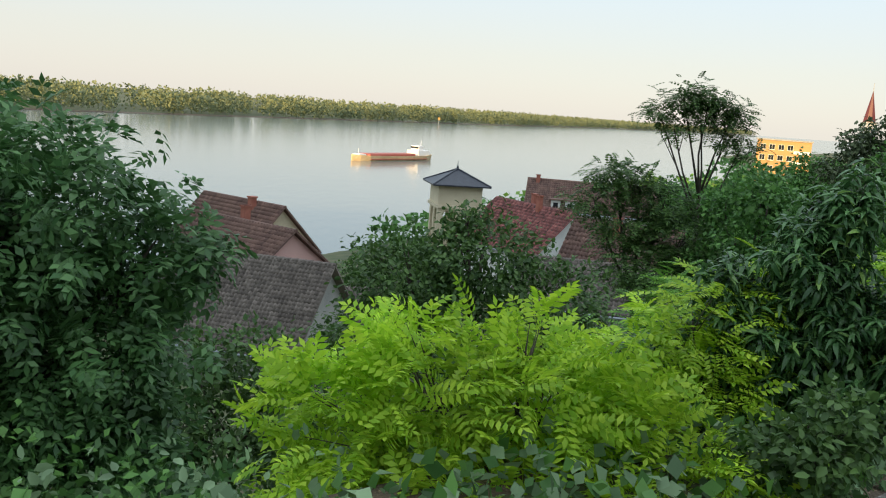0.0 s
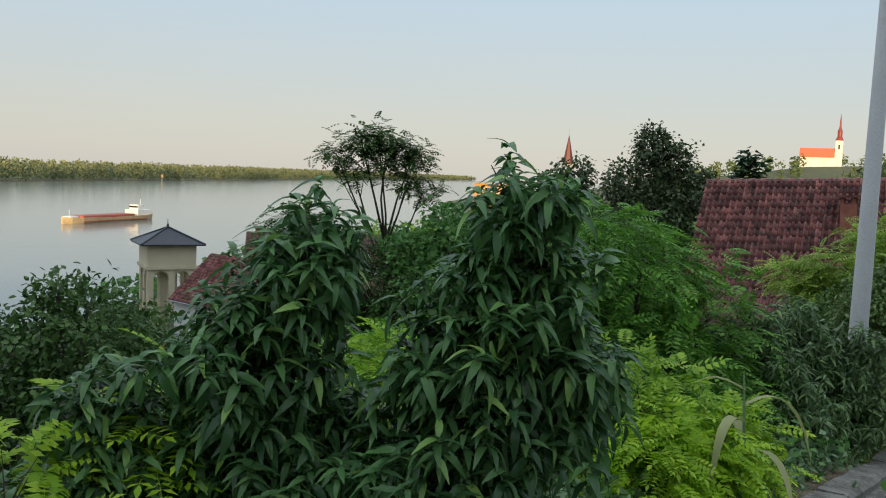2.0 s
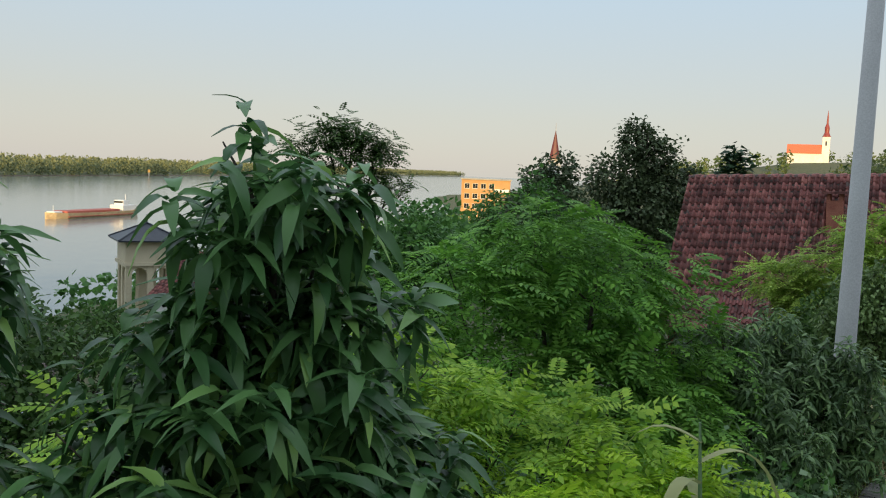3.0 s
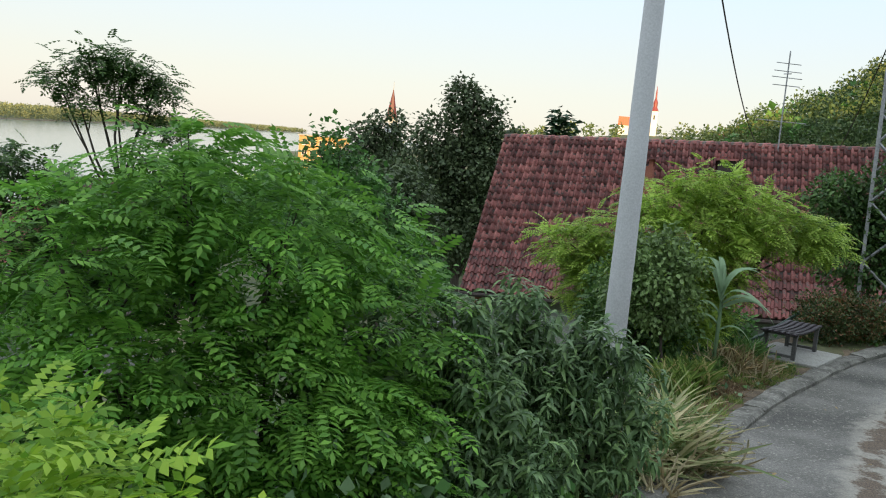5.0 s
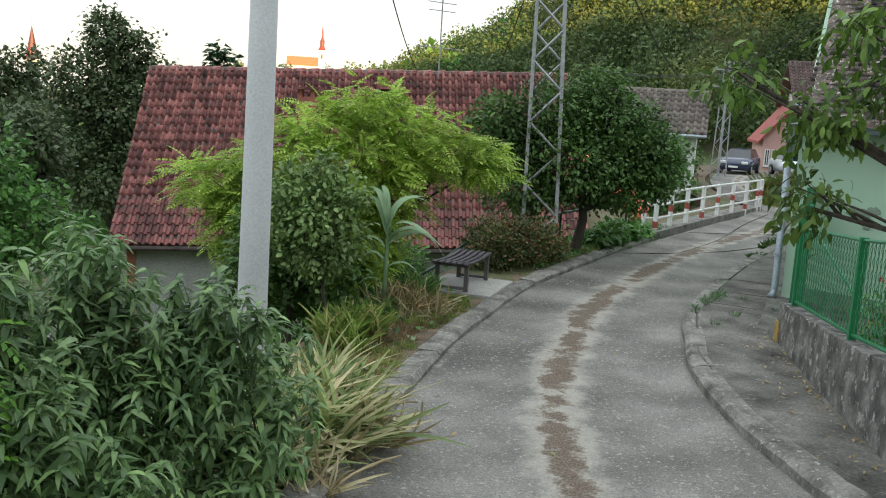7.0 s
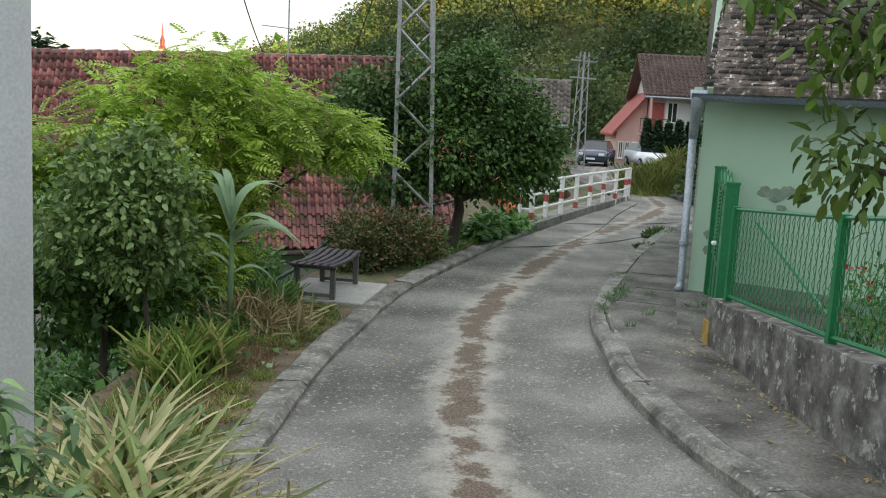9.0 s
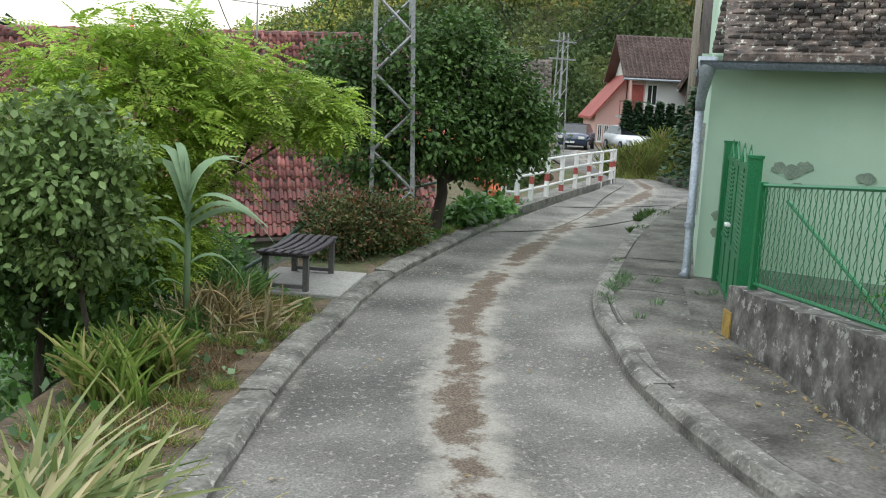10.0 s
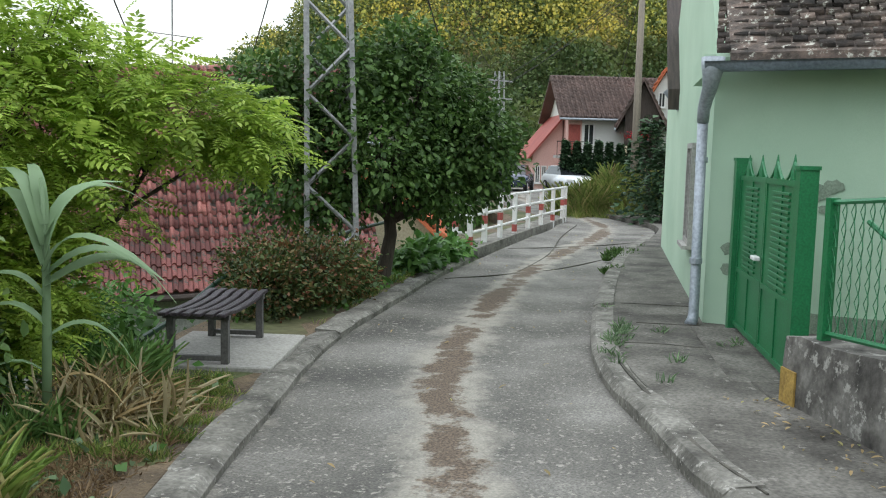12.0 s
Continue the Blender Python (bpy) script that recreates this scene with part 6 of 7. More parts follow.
tree("shrub", "mid-green robinia thicket behind the peach trees", (3.2, 10.2, -3.2), [(2.6, 10.4, -0.9, 0.6, 0.6, 0.4), (3.3, 10.2, -0.75, 0.6, 0.6, 0.4), (2.4, 10.2, -1.3, 0.8, 0.7, 0.45), (3.4, 10.0, -1.4, 0.8, 0.7, 0.45), (2.9, 9.9, -1.9, 0.9, 0.8, 0.5), (4.1, 10.3, -0.6, 0.6, 0.6, 0.4)], 0.05, "robinia", 0.24, "leaf_robinia", 2600, 0.1, 0.5, 3, 0.06, "shrub", per=4)
# large robinia
tree("tree", "large robinia bush with layered feathery green leaves", (5.6, 9.6, -2.2), [(4.6, 9.3, 0.3, 0.7, 0.7, 0.45), (5.3, 9.4, 0.75, 0.6, 0.6, 0.4), (5.9, 9.4, 0.45, 0.7, 0.7, 0.5), (6.5, 9.2, -0.1, 0.65, 0.6, 0.4), (4.9, 9.0, -0.4, 0.8, 0.7, 0.5), (5.8, 8.9, -0.45, 0.8, 0.7, 0.5), (5.0, 9.0, -1.1, 0.8, 0.7, 0.5), (6.1, 8.8, -1.1, 0.7, 0.6, 0.45), (6.6, 8.9, -0.7, 0.5, 0.5, 0.35)], 0.06, "robinia", 0.25, "leaf_robinia", 3600, 0.25, 0.5, 3, 0.06)
tree("shrub", "pale robinia suckers at the foot of larger bushes", (4.2, 6.0, -0.9), [(4.2, 5.95, -0.35, 0.4, 0.35, 0.3), (4.8, 6.3, -0.4, 0.4, 0.35, 0.3)], 0.02, "robinia", 0.2, "leaf_robinia_young", 800, 0.1, 0.4, 3, 0.04, "shrub")
# trees down the slope
tree("tree", "round dark green fruit tree down the slope", (-0.2, 15.0, -6.0), [(-1.3, 14.8, -1.6, 1.1, 1.1, 0.8), (0.0, 14.9, -1.1, 1.1, 1.1, 0.75), (1.3, 14.8, -1.9, 1.1, 1.1, 0.8), (-0.2, 14.4, -2.5, 1.4, 1.2, 0.9), (1.9, 14.6, -2.9, 1.0, 1.0, 0.8), (-1.9, 14.7, -2.8, 1.0, 1.0, 0.8), (-0.3, 14.8, -0.6, 0.35, 0.35, 0.3)], 0.14, "oval", 0.11, "leaf_dark", 17000, 0.2, 0.5, 5, 0.1)
tree("shrub", "dark green hazel scrub below the walnut", (-3.6, 11.4, -4.4), [(-4.1, 11.3, -2.5, 0.8, 0.7, 0.6), (-3.2, 11.4, -2.4, 0.8, 0.7, 0.6), (-2.4, 11.5, -2.7, 0.7, 0.7, 0.5), (-3.6, 11.0, -3.3, 1.0, 0.8, 0.6), (-2.6, 11.1, -3.4, 0.9, 0.8, 0.6), (-4.4, 11.2, -3.4, 0.8, 0.8, 0.6)], 0.05, "oval", 0.1, "leaf_dark", 6500, 0.2, 0.45, 4, 0.08, "shrub")
tree("tree", "tree of heaven with a flat open feathery crown", (7.4, 27.8, -6.0), [(5.7, 27.7, 1.85, 0.5, 0.5, 0.22), (6.4, 27.6, 2.3, 0.6, 0.5, 0.28), (7.2, 27.6, 2.35, 0.6, 0.5, 0.3), (8.0, 27.5, 1.95, 0.5, 0.5, 0.26), (6.2, 27.6, 1.35, 0.45, 0.4, 0.2), (7.9, 27.6, 1.3, 0.5, 0.4, 0.25), (8.3, 27.5, 0.8, 0.5, 0.4, 0.25), (7.0, 27.6, 1.8, 0.5, 0.4, 0.22)], 0.09, "robinia_far", 0.3, "leaf_dark", 1200, 0.1, 0.2, 5, 0.13, trunk_top=(7.3, 27.8, -0.6), per=2)
tree("tree", "dark spreading tree with layered foliage", (5.2, 27.0, -6.5), [(4.4, 26.9, -0.2, 0.8, 0.8, 0.4), (5.2, 26.9, -0.5, 0.9, 0.8, 0.5), (3.8, 26.9, -1.0, 0.9, 0.8, 0.4), (5.9, 26.9, -1.0, 0.9, 0.9, 0.6), (4.8, 26.8, -1.7, 1.0, 0.9, 0.6), (6.6, 26.5, -2.0, 1.3, 1.1, 0.9), (5.4, 26.3, -2.9, 1.4, 1.2, 0.9), (7.2, 26.2, -3.2, 1.4, 1.2, 0.9)], 0.13, "robinia_far", 0.34, "leaf_dark", 3200, 0.2, 0.4, 3, 0.12)
tree("tree", "light green bushy tree on the slope", (8.2, 25.5, -6.0), auto_blobs(3, 8.2, 25.3, -3.6, 0.4, 1.8, 9), 0.12, "spray", 0.16, "leaf_mid", 6000, 0.2, 0.5, 4, 0.12)
tree("tree", "green tree with upright shoots", (11.9, 24.2, -6.0), [(11.4, 24.0, 0.6, 0.5, 0.5, 0.7), (11.9, 23.9, -0.3, 1.0, 0.9, 0.9), (12.6, 24.0, -1.0, 1.0, 0.9, 0.9), (11.0, 24.0, -1.2, 1.0, 0.9, 0.9), (12.0, 23.8, -2.2, 1.3, 1.2, 1.0), (13.4, 23.6, -2.0, 1.0, 0.9, 0.9)], 0.1, "spray", 0.15, "leaf_mid", 8000, 0.2, 0.5, 4, 0.12)
OAK = [(20.2, 36.0, 2.9, 0.9, 0.9, 0.8), (21.0, 35.9, 2.2, 1.1, 1.0, 0.9), (19.2, 36.1, 1.2, 1.3, 1.2, 1.1), (21.5, 35.8, 0.9, 1.3, 1.2, 1.1), (20.2, 35.6, 0.2, 1.6, 1.4, 1.2), (18.6, 36.0, -1.0, 1.4, 1.3, 1.2), (21.2, 35.4, -1.4, 1.6, 1.4, 1.3), (19.6, 35.4, -2.4, 1.7, 1.5, 1.3), (22.6, 35.6, 1.6, 0.5, 0.5, 0.4)]
tree("tree", "tall dark grey-green oak tree", (30.4, 53.6, -12.0), [(30.5 + (x - 20.4) * 1.45, 53.0 + (y - 35.8) * 1.45, 1.3 + (z - 1.3) * 1.5, a * 1.4, b * 1.4, c * 1.45) for x, y, z, a, b, c in OAK], 0.36, "spray", 0.26, "leaf_oak", 20000, 0.3, 0.45, 6, 0.2)
tree("tree", "small dark tree beside the red roof", (17.0, 33.5, -8.0), auto_blobs(5, 17.0, 33.3, -4.5, 0.4, 1.9, 9), 0.15, "spray", 0.2, "leaf_oak", 7000, 0.3, 0.5, 5, 0.15)


def conifer(label, x, y, z0, z1, r, n=11, seed=1):
    rng = np.random.default_rng(seed)
    t = thing("conifer", label, "tree", (x, y, z0))
    h = z1 - z0
    part("trunk", tubed([(0, 0, -0.3), (0, 0, h * 0.96)], [0.03 * h, 0.01], 7), "bark", t)
    p, w = [], []
    for k in range(n):
        s = 0.1 + 0.88 * k / n
        for j in range(9):
            a = j * 0.7 + k * 1.3 + rng.random() * 0.4
            rr = r * (1 - s) ** 0.8 * (0.8 + 0.4 * rng.random()) + 0.08 * r
            for q in np.linspace(0.15, 1, 9):
                p.append((rr * q * math.cos(a), rr * q * math.sin(a), h * s - 0.18 * rr * q + 0.03 * h * rng.normal()))
                w.append((math.cos(a) + 0.7 * rng.normal(), math.sin(a) + 0.7 * rng.normal(), 0.3 * rng.normal()))
    p, w = np.array(p), np.array(w)
    scatter("crown", LEAVES["spray"], p, frames(w, rng.normal(size=p.shape) * 0.3 + np.array((0, 0, 1)), np.full(len(p), max(0.16 * r, 0.2)) * (0.7 + 0.7 * rng.random(len(p)))), M["leaf_conifer"], t)
    return t


conifer("dark pointed spruce beyond the red roof", 37.2, 53.1, -9, 3.95, 3.4, 20, 2)
conifer("dense dark green conifer at the lane's end", 37.9, 16.15, -2.0, 1.35, 1.1, 13, 3)
conifer("smaller conifer with yellow-green shoots", 36.6, 15.35, -2.0, 0.4, 0.85, 11, 4)
hedge = [conifer("clipped dark thuja in a row above the wall", 59.2 + 0.19 * k, 26.6 - 0.58 * k, -1.8, 0.95 - 0.08 * (k % 3), 0.42, 20, 5 + k) for k in range(7)]
for h in hedge:
    h["group"] = "thuja hedge"

tree("tree", "dark green tree before the church tower", (32.2, 72.5, -11), auto_blobs(21, 32.4, 72.5, -7, 3.3, 3.6, 11), 0.25, "spray", 0.36, "leaf_oak", 7000, 0.3, 0.5, 5, 0.3)
tree("tree", "green tree among the riverside roofs", (38, 96, -13), auto_blobs(22, 38, 96, -9, -0.6, 4.0, 11), 0.25, "spray", 0.42, "leaf_mid", 6000, 0.3, 0.5, 5, 0.3)
# robinia in front of the red roof
tree("tree", "feathery yellow-green robinia in front of the roof", (14.7, 15.2, -2.6), [(14.65, 14.8, 0.8, 0.55, 0.55, 0.36), (15.2, 14.6, 0.5, 0.7, 0.65, 0.38), (14.1, 15.3, 0.5, 0.6, 0.6, 0.36), (13.6, 15.6, -0.1, 0.65, 0.6, 0.34), (15.7, 14.2, 0.2, 0.8, 0.7, 0.35), (14.4, 14.8, 0.0, 1.0, 0.9, 0.5), (13.5, 15.6, -0.6, 0.8, 0.7, 0.35), (14.9, 14.8, -0.5, 0.8, 0.7, 0.45), (16.2, 13.95, 0.05, 0.5, 0.45, 0.22), (12.9, 16.1, -0.35, 0.6, 0.5, 0.3), (14.4, 15.0, -1.1, 0.7, 0.6, 0.4), (13.2, 15.7, -1.1, 0.6, 0.5, 0.35)], 0.06, "robinia", 0.25, "leaf_robinia_light", 5000, 0.15, 0.45, 3, 0.06)
tree("shrub", "dark green bushy shrub under the robinia", (12.9, 14.3, -2.2), auto_blobs(9, 12.9, 14.3, -2.0, -0.3, 0.9, 8), 0.04, "oval", 0.09, "leaf_dark", 4500, 0.2, 0.5, 4, 0.06, "shrub")
tree("shrub", "pale yellow-green robinia suckers behind the corn", (14.1, 14.6, -2.2), [(13.7, 14.4, -0.9, 0.4, 0.4, 0.3), (14.2, 14.5, -1.0, 0.4, 0.4, 0.3), (14.6, 14.5, -1.35, 0.35, 0.35, 0.28), (13.9, 14.3, -1.4, 0.45, 0.4, 0.3), (13.4, 14.4, -1.3, 0.4, 0.4, 0.3)], 0.02, "robinia", 0.2, "leaf_robinia_light", 1100, 0.2, 0.4, 3, 0.05, "shrub", per=4)
tree("shrub", "leafy green scrub below the bench", (15.6, 16.2, -2.9), [(14.9, 15.7, -1.75, 0.5, 0.45, 0.4), (15.5, 15.9, -1.7, 0.55, 0.5, 0.42), (16.1, 16.0, -1.8, 0.5, 0.5, 0.4), (16.8, 16.2, -1.9, 0.5, 0.45, 0.4), (14.3, 15.4, -1.8, 0.5, 0.45, 0.4), (15.2, 15.5, -2.3, 0.7, 0.5, 0.4), (13.6, 15.0, -1.75, 0.5, 0.45, 0.45), (16.3, 15.7, -2.4, 0.7, 0.5, 0.4)], 0.03, "oval", 0.09, "leaf_mid", 7000, 0.15, 0.4, 4, 0.06, "shrub", per=4)
tree("tree", "small quince tree with rounded grey-green leaves", (12.62, 13.15, -1.84), [(12.5, 13.2, 0.05, 0.26, 0.26, 0.24), (12.2, 13.4, -0.15, 0.33, 0.32, 0.26), (12.72, 13.05, -0.25, 0.3, 0.3, 0.27), (12.4, 13.25, -0.5, 0.45, 0.42, 0.28), (12.05, 13.5, -0.65, 0.34, 0.34, 0.26), (12.75, 13.05, -0.75, 0.3, 0.3, 0.25), (12.4, 13.2, -0.95, 0.34, 0.34, 0.22)], 0.024, "oval", 0.075, "leaf_quince", 4200, 0.4, 0.35, 4, 0.05, per=5)
tree("tree", "round dense dark green tree beside the pylon", (21.2, 15.55, -1.95), [(20.6, 15.9, 0.9, 0.85, 0.8, 0.65), (21.5, 15.2, 0.8, 0.9, 0.8, 0.65), (19.9, 16.6, 0.2, 0.9, 0.8, 0.7), (22.0, 14.7, 0.1, 0.85, 0.8, 0.65), (20.9, 15.5, 0.0, 1.1, 1.0, 0.8), (21.7, 14.9, -0.5, 0.8, 0.7, 0.5), (20.2, 16.2, -0.6, 0.9, 0.8, 0.55), (21.3, 15.3, 1.4, 0.55, 0.5, 0.4), (22.4, 14.5, -0.2, 0.5, 0.5, 0.5), (22.1, 14.9, 0.55, 0.7, 0.6, 0.6), (19.7, 16.5, 0.7, 0.6, 0.6, 0.5)], 0.11, "oval", 0.095, "leaf_dark", 26000, 0.3, 0.5, 5, 0.09, trunk_top=(21.2, 15.5, -0.5))
tree("shrub", "low spreading barberry bush with reddish tips", (18.6, 15.15, -1.95), [(17.9, 15.05, -1.62, 0.52, 0.5, 0.4), (18.5, 14.92, -1.42, 0.6, 0.5, 0.42), (19.2, 14.95, -1.52, 0.6, 0.42, 0.4), (18.5, 15.5, -1.45, 0.7, 0.5, 0.42), (19.6, 15.1, -1.65, 0.4, 0.35, 0.3)], 0.03, "oval", 0.055, "leaf_barberry", 13000, -0.2, 0.45, 4, 0.04, "shrub", per=5)
tree("tree", "small green tree beyond the guard rail", (29.5, 22.6, -5), auto_blobs(12, 29.5, 22.6, -3.4, -0.2, 2.0, 9), 0.1, "spray", 0.16, "leaf_dark", 5000, 0.2, 0.5, 4, 0.12)
tree("tree", "green tree beside the far parked car", (49, 29.5, -2.5), auto_blobs(13, 49, 29.5, -1.8, 0.8, 2.0, 9), 0.1, "spray", 0.2, "leaf_dark", 4500, 0.2, 0.5, 4, 0.15)
tree("tree", "dark green tree beyond the lane", (37, 23.4, -4.5), auto_blobs(14, 37, 23.4, -3.2, 0.3, 2.4, 9), 0.1, "spray", 0.2, "leaf_mid", 5000, 0.2, 0.5, 4, 0.15)
# cherry branches over the fence
tree("tree", "cherry tree reaching over the green fence", (13.4, 4.9, -1.0), [(12.9, 5.9, 1.25, 0.7, 0.6, 0.45), (12.3, 6.9, 1.15, 0.45, 0.4, 0.3), (12.5, 6.5, 0.55, 0.4, 0.35, 0.3), (12.0, 7.4, 0.95, 0.3, 0.35, 0.25), (12.0, 7.4, 0.35, 0.22, 0.25, 0.2), (11.75, 7.85, 1.2, 0.22, 0.25, 0.16), (12.2, 7.1, 1.55, 0.45, 0.45, 0.3), (12.6, 6.6, 0.05, 0.3, 0.25, 0.2), (13.4, 5.2, 1.6, 0.8, 0.8, 0.5), (13.2, 5.6, 0.4, 0.5, 0.5, 0.45)], 0.08, "cherry", 0.095, "leaf_cherry", 4600, 0.6, 0.3, 6, 0.06, per=4)
rose = tree("shrub", "rose bush with red blooms behind the fence", (15.6, 7.75, -1.55), [(15.5, 7.85, -1.0, 0.3, 0.28, 0.35), (15.75, 7.6, -0.75, 0.28, 0.28, 0.3), (15.3, 7.65, -1.2, 0.3, 0.3, 0.25)], 0.015, "oval", 0.05, "leaf_mid", 1000, 0.1, 0.4, 3, 0.03, "shrub")
rng = np.random.default_rng(77)
for k in range(7):
    p = Vector((-0.2 + 0.35 * rng.random(), -0.05 + 0.3 * rng.random(), 0.35 + 0.6 * rng.random()))
    d = rng.normal(size=(16, 3))
    d /= np.linalg.norm(d, axis=1, keepdims=True)
    scatter("bloom", LEAVES["oval"], np.array(p) + d * 0.012, frames(d + np.array((0, 0, 0.4)), rng.normal(size=(16, 3)), np.full(16, 0.035)), M["petal_red"], rose)


def blades(name, label, spots, height, mat, per=26, lean=0.5, width=1.0, seed=1, category="plants", leaf="long", kind="", lift=0.05):
    """Tufts of long arching blades."""
    rng = np.random.default_rng(seed)
    p, w = [], []
    for x, y in spots:
        z = land_z(x, y) if left_of_road(x, y) > 0.4 else road_z(x, y) + lift
        for _ in range(per):
            a = rng.random() * 6.283
            q = 0.07 * rng.random()
            p.append((x + q * math.cos(a), y + q * math.sin(a), z - 0.02))
            w.append((lean * math.cos(a) * rng.random(), lean * math.sin(a) * rng.random(), 1.0))
    p, w = np.array(p), np.array(w)
    side = rng.normal(size=p.shape)
    side[:, 2] = 0.1
    t = frames(w, side, height * (0.55 + 0.6 * rng.random(len(p))))
    t[:, :, 0] *= width
    return tagged(scatter(name, LEAVES[leaf], p, t, M[mat]), label, category, kind=kind)


def around(seed, pts, spread, n):
    rng = np.random.default_rng(seed)
    return [(x + spread * rng.normal(), y + spread * rng.normal()) for x, y in pts for _ in range(n)]


blades("iris_clump", "half-dry iris clump with straw-coloured leaf tips", around(1, [(9.7, 10.05), (10.0, 10.25), (10.35, 10.55), (9.85, 9.95)], 0.15, 5), 0.68, "leaf_iris", 34, 0.8, 0.7, 2, leaf="strap", kind="stuff")
blades("iris_clump", "green and dry iris leaves beside the kerb", around(4, [(9.0, 9.5), (9.3, 9.6), (9.2, 9.8)], 0.15, 4), 0.45, "leaf_iris", 36, 0.8, 0.7, 3, leaf="strap", kind="stuff")
blades("grass_clump", "yellow-green grass clump at the foot of the quince", around(2, [(12.1, 12.4), (12.4, 12.65), (12.55, 12.5), (12.3, 12.55)], 0.14, 4), 0.5, "leaf_grass", 34, 0.45, 0.5, 4, kind="stuff")
blades("iris_clump", "withered brown iris clump beside the corn plant", around(3, [(14.2, 13.5), (14.4, 13.62), (14.0, 13.3)], 0.1, 4), 0.42, "leaf_wither", 34, 0.9, 0.5, 5, leaf="strap", kind="stuff")
blades("iris_clump", "green strap-leaved iris clump beside the bench", around(5, [(14.7, 13.85), (15.0, 14.0), (14.85, 13.95)], 0.1, 4), 0.46, "leaf_strap", 24, 0.75, 0.75, 6, kind="stuff")
blades("grass_clump", "rough grass round the corn plant", around(6, [(13.4, 13.2), (13.7, 13.35), (13.9, 13.6), (13.3, 13.5)], 0.15, 4), 0.34, "leaf_strap", 24, 0.8, 0.5, 7, kind="stuff")
tree("shrub", "low leafy dark green shrub beside the guard rail", (23.3, 15.95, -2.0), [(22.3, 15.75, -1.8, 0.45, 0.3, 0.22), (23.0, 15.85, -1.76, 0.5, 0.32, 0.26), (23.8, 16.0, -1.78, 0.5, 0.3, 0.25), (24.6, 16.15, -1.82, 0.45, 0.25, 0.2)], 0.02, "cherry", 0.2, "leaf_mid", 1300, 0.1, 0.45, 4, 0.06, "shrub", per=4)
corn = thing("corn_plant", "tall maize plant with broad arching blue-green leaves", "plant", (13.74, 13.4, -1.86))
part("stalk", tubed([(0, 0, -0.05), (0.015, 0, 0.6), (0.03, 0.01, 1.2), (0.01, 0.02, 1.6)], [0.03, 0.028, 0.022, 0.01], 8), "leaf_corn", corn, "", True)
for k, (z, a, up, size, bent, twist) in enumerate(((0.3, 5.5, 0.9, 0.45, 1, 0), (0.4, 2.5, 0.9, 0.45, 1, 0), (0.62, 5.4, 0.8, 0.5, 1, 0.3), (0.7, 2.3, 1.2, 0.5, 1, 0.3), (0.86, 2.5, 1.6, 0.5, 1, 0.4), (0.95, 5.5, 0.7, 0.72, 0, 0.5), (1.0, 5.3, 1.0, 0.7, 1, 0.5), (1.04, 4.6, 1.6, 0.65, 1, 0.5), (1.08, 2.2, 4.5, 0.7, 0, 0.8), (1.12, 4.8, 4.0, 0.7, 0, 0.8), (1.2, 2.6, 6.0, 0.66, 0, 0.9), (1.26, 5.4, 2.4, 0.68, 1, 0.8), (1.32, 1.6, 6.0, 0.55, 0, 0.9))):
    scatter("leaf", LEAVES["corn_bent" if bent else "corn"], np.array([(0.012, 0.0, z)]), frames(np.array([(math.cos(a), math.sin(a), up)]), np.array([(-0.4 * math.cos(a) - 0.75 * twist, -0.4 * math.sin(a) - 0.6 * twist, 1.0)]), np.array([size])), M["leaf_wither" if k == 0 else "leaf_corn"], corn)
corn2 = thing("corn_plant", "lone maize plant with dry pale leaves on the slope", "plant", (4.75, 5.9, -0.7))
part("stalk", tubed([(0, 0, -0.05), (0.02, 0, 0.45), (0.0, 0.02, 0.9)], [0.014, 0.012, 0.006], 7), "leaf_corn", corn2)
for k in range(7):
    z, a = 0.2 + 0.1 * k, k * 2.5
    scatter("leaf", LEAVES["corn_bent"], np.array([(0, 0, z)]), frames(np.array([(math.cos(a), math.sin(a), 0.5)]), np.array([(0.0, 0.0, 1.0)]) + 0.1, np.array([0.5])), M["leaf_iris"], corn2)

# fillers of the steep slope: weeds and brambles
rng = np.random.default_rng(91)
p, w, s = [], [], []
while len(p) < 42000:
    i = rng.integers(30, len(left_line) - 60)
    d = 0.5 + 13 * rng.random() ** 1.7
    x, y = offset_line(left_line[i - 1:i + 2], d)[1] + 0.3 * rng.normal(size=2)
    if x < -7 or x > 27 or y < -1 or d < 0.5:
        continue
    if 15.4 < x < 18.6 and d < 1.7 or 9.5 < x < 15.5 and d < 1.6 and rng.random() < 0.85:
        continue
    hump = 0.18 + 0.35 * max(0, noise.noise((x * 0.55, y * 0.55, 7))) * min(d, 2) + 0.05 * min(d, 6)
    if d < 1.7 and x > 9:
        hump *= 0.25
    p.append((x, y, land_z(x, y) + hump * rng.random()))
    w.append(rng.normal(size=3) + np.array((0, 0, 0.4)))
    s.append((0.05 + 0.06 * rng.random()) * (1 + 0.1 * d))
p, w, s = np.array(p), np.array(w), np.array(s)
half_n = len(p) // 2
tagged(scatter("weeds", LEAVES["spray"], p[:half_n], frames(w[:half_n], rng.normal(size=(half_n, 3)) + np.array((0, 0, 1.2)), s[:half_n]), M["leaf_weed"]), "grey-green weeds covering the slope", "weeds", kind="stuff")
tagged(scatter("brambles", LEAVES["spray"], p[half_n:], frames(w[half_n:], rng.normal(size=(len(p) - half_n, 3)) + np.array((0, 0, 1.2)), s[half_n:]), M["leaf_mid"]), "tangled green brambles on the slope", "weeds", kind="stuff")
rng = np.random.default_rng(92)
k = 0
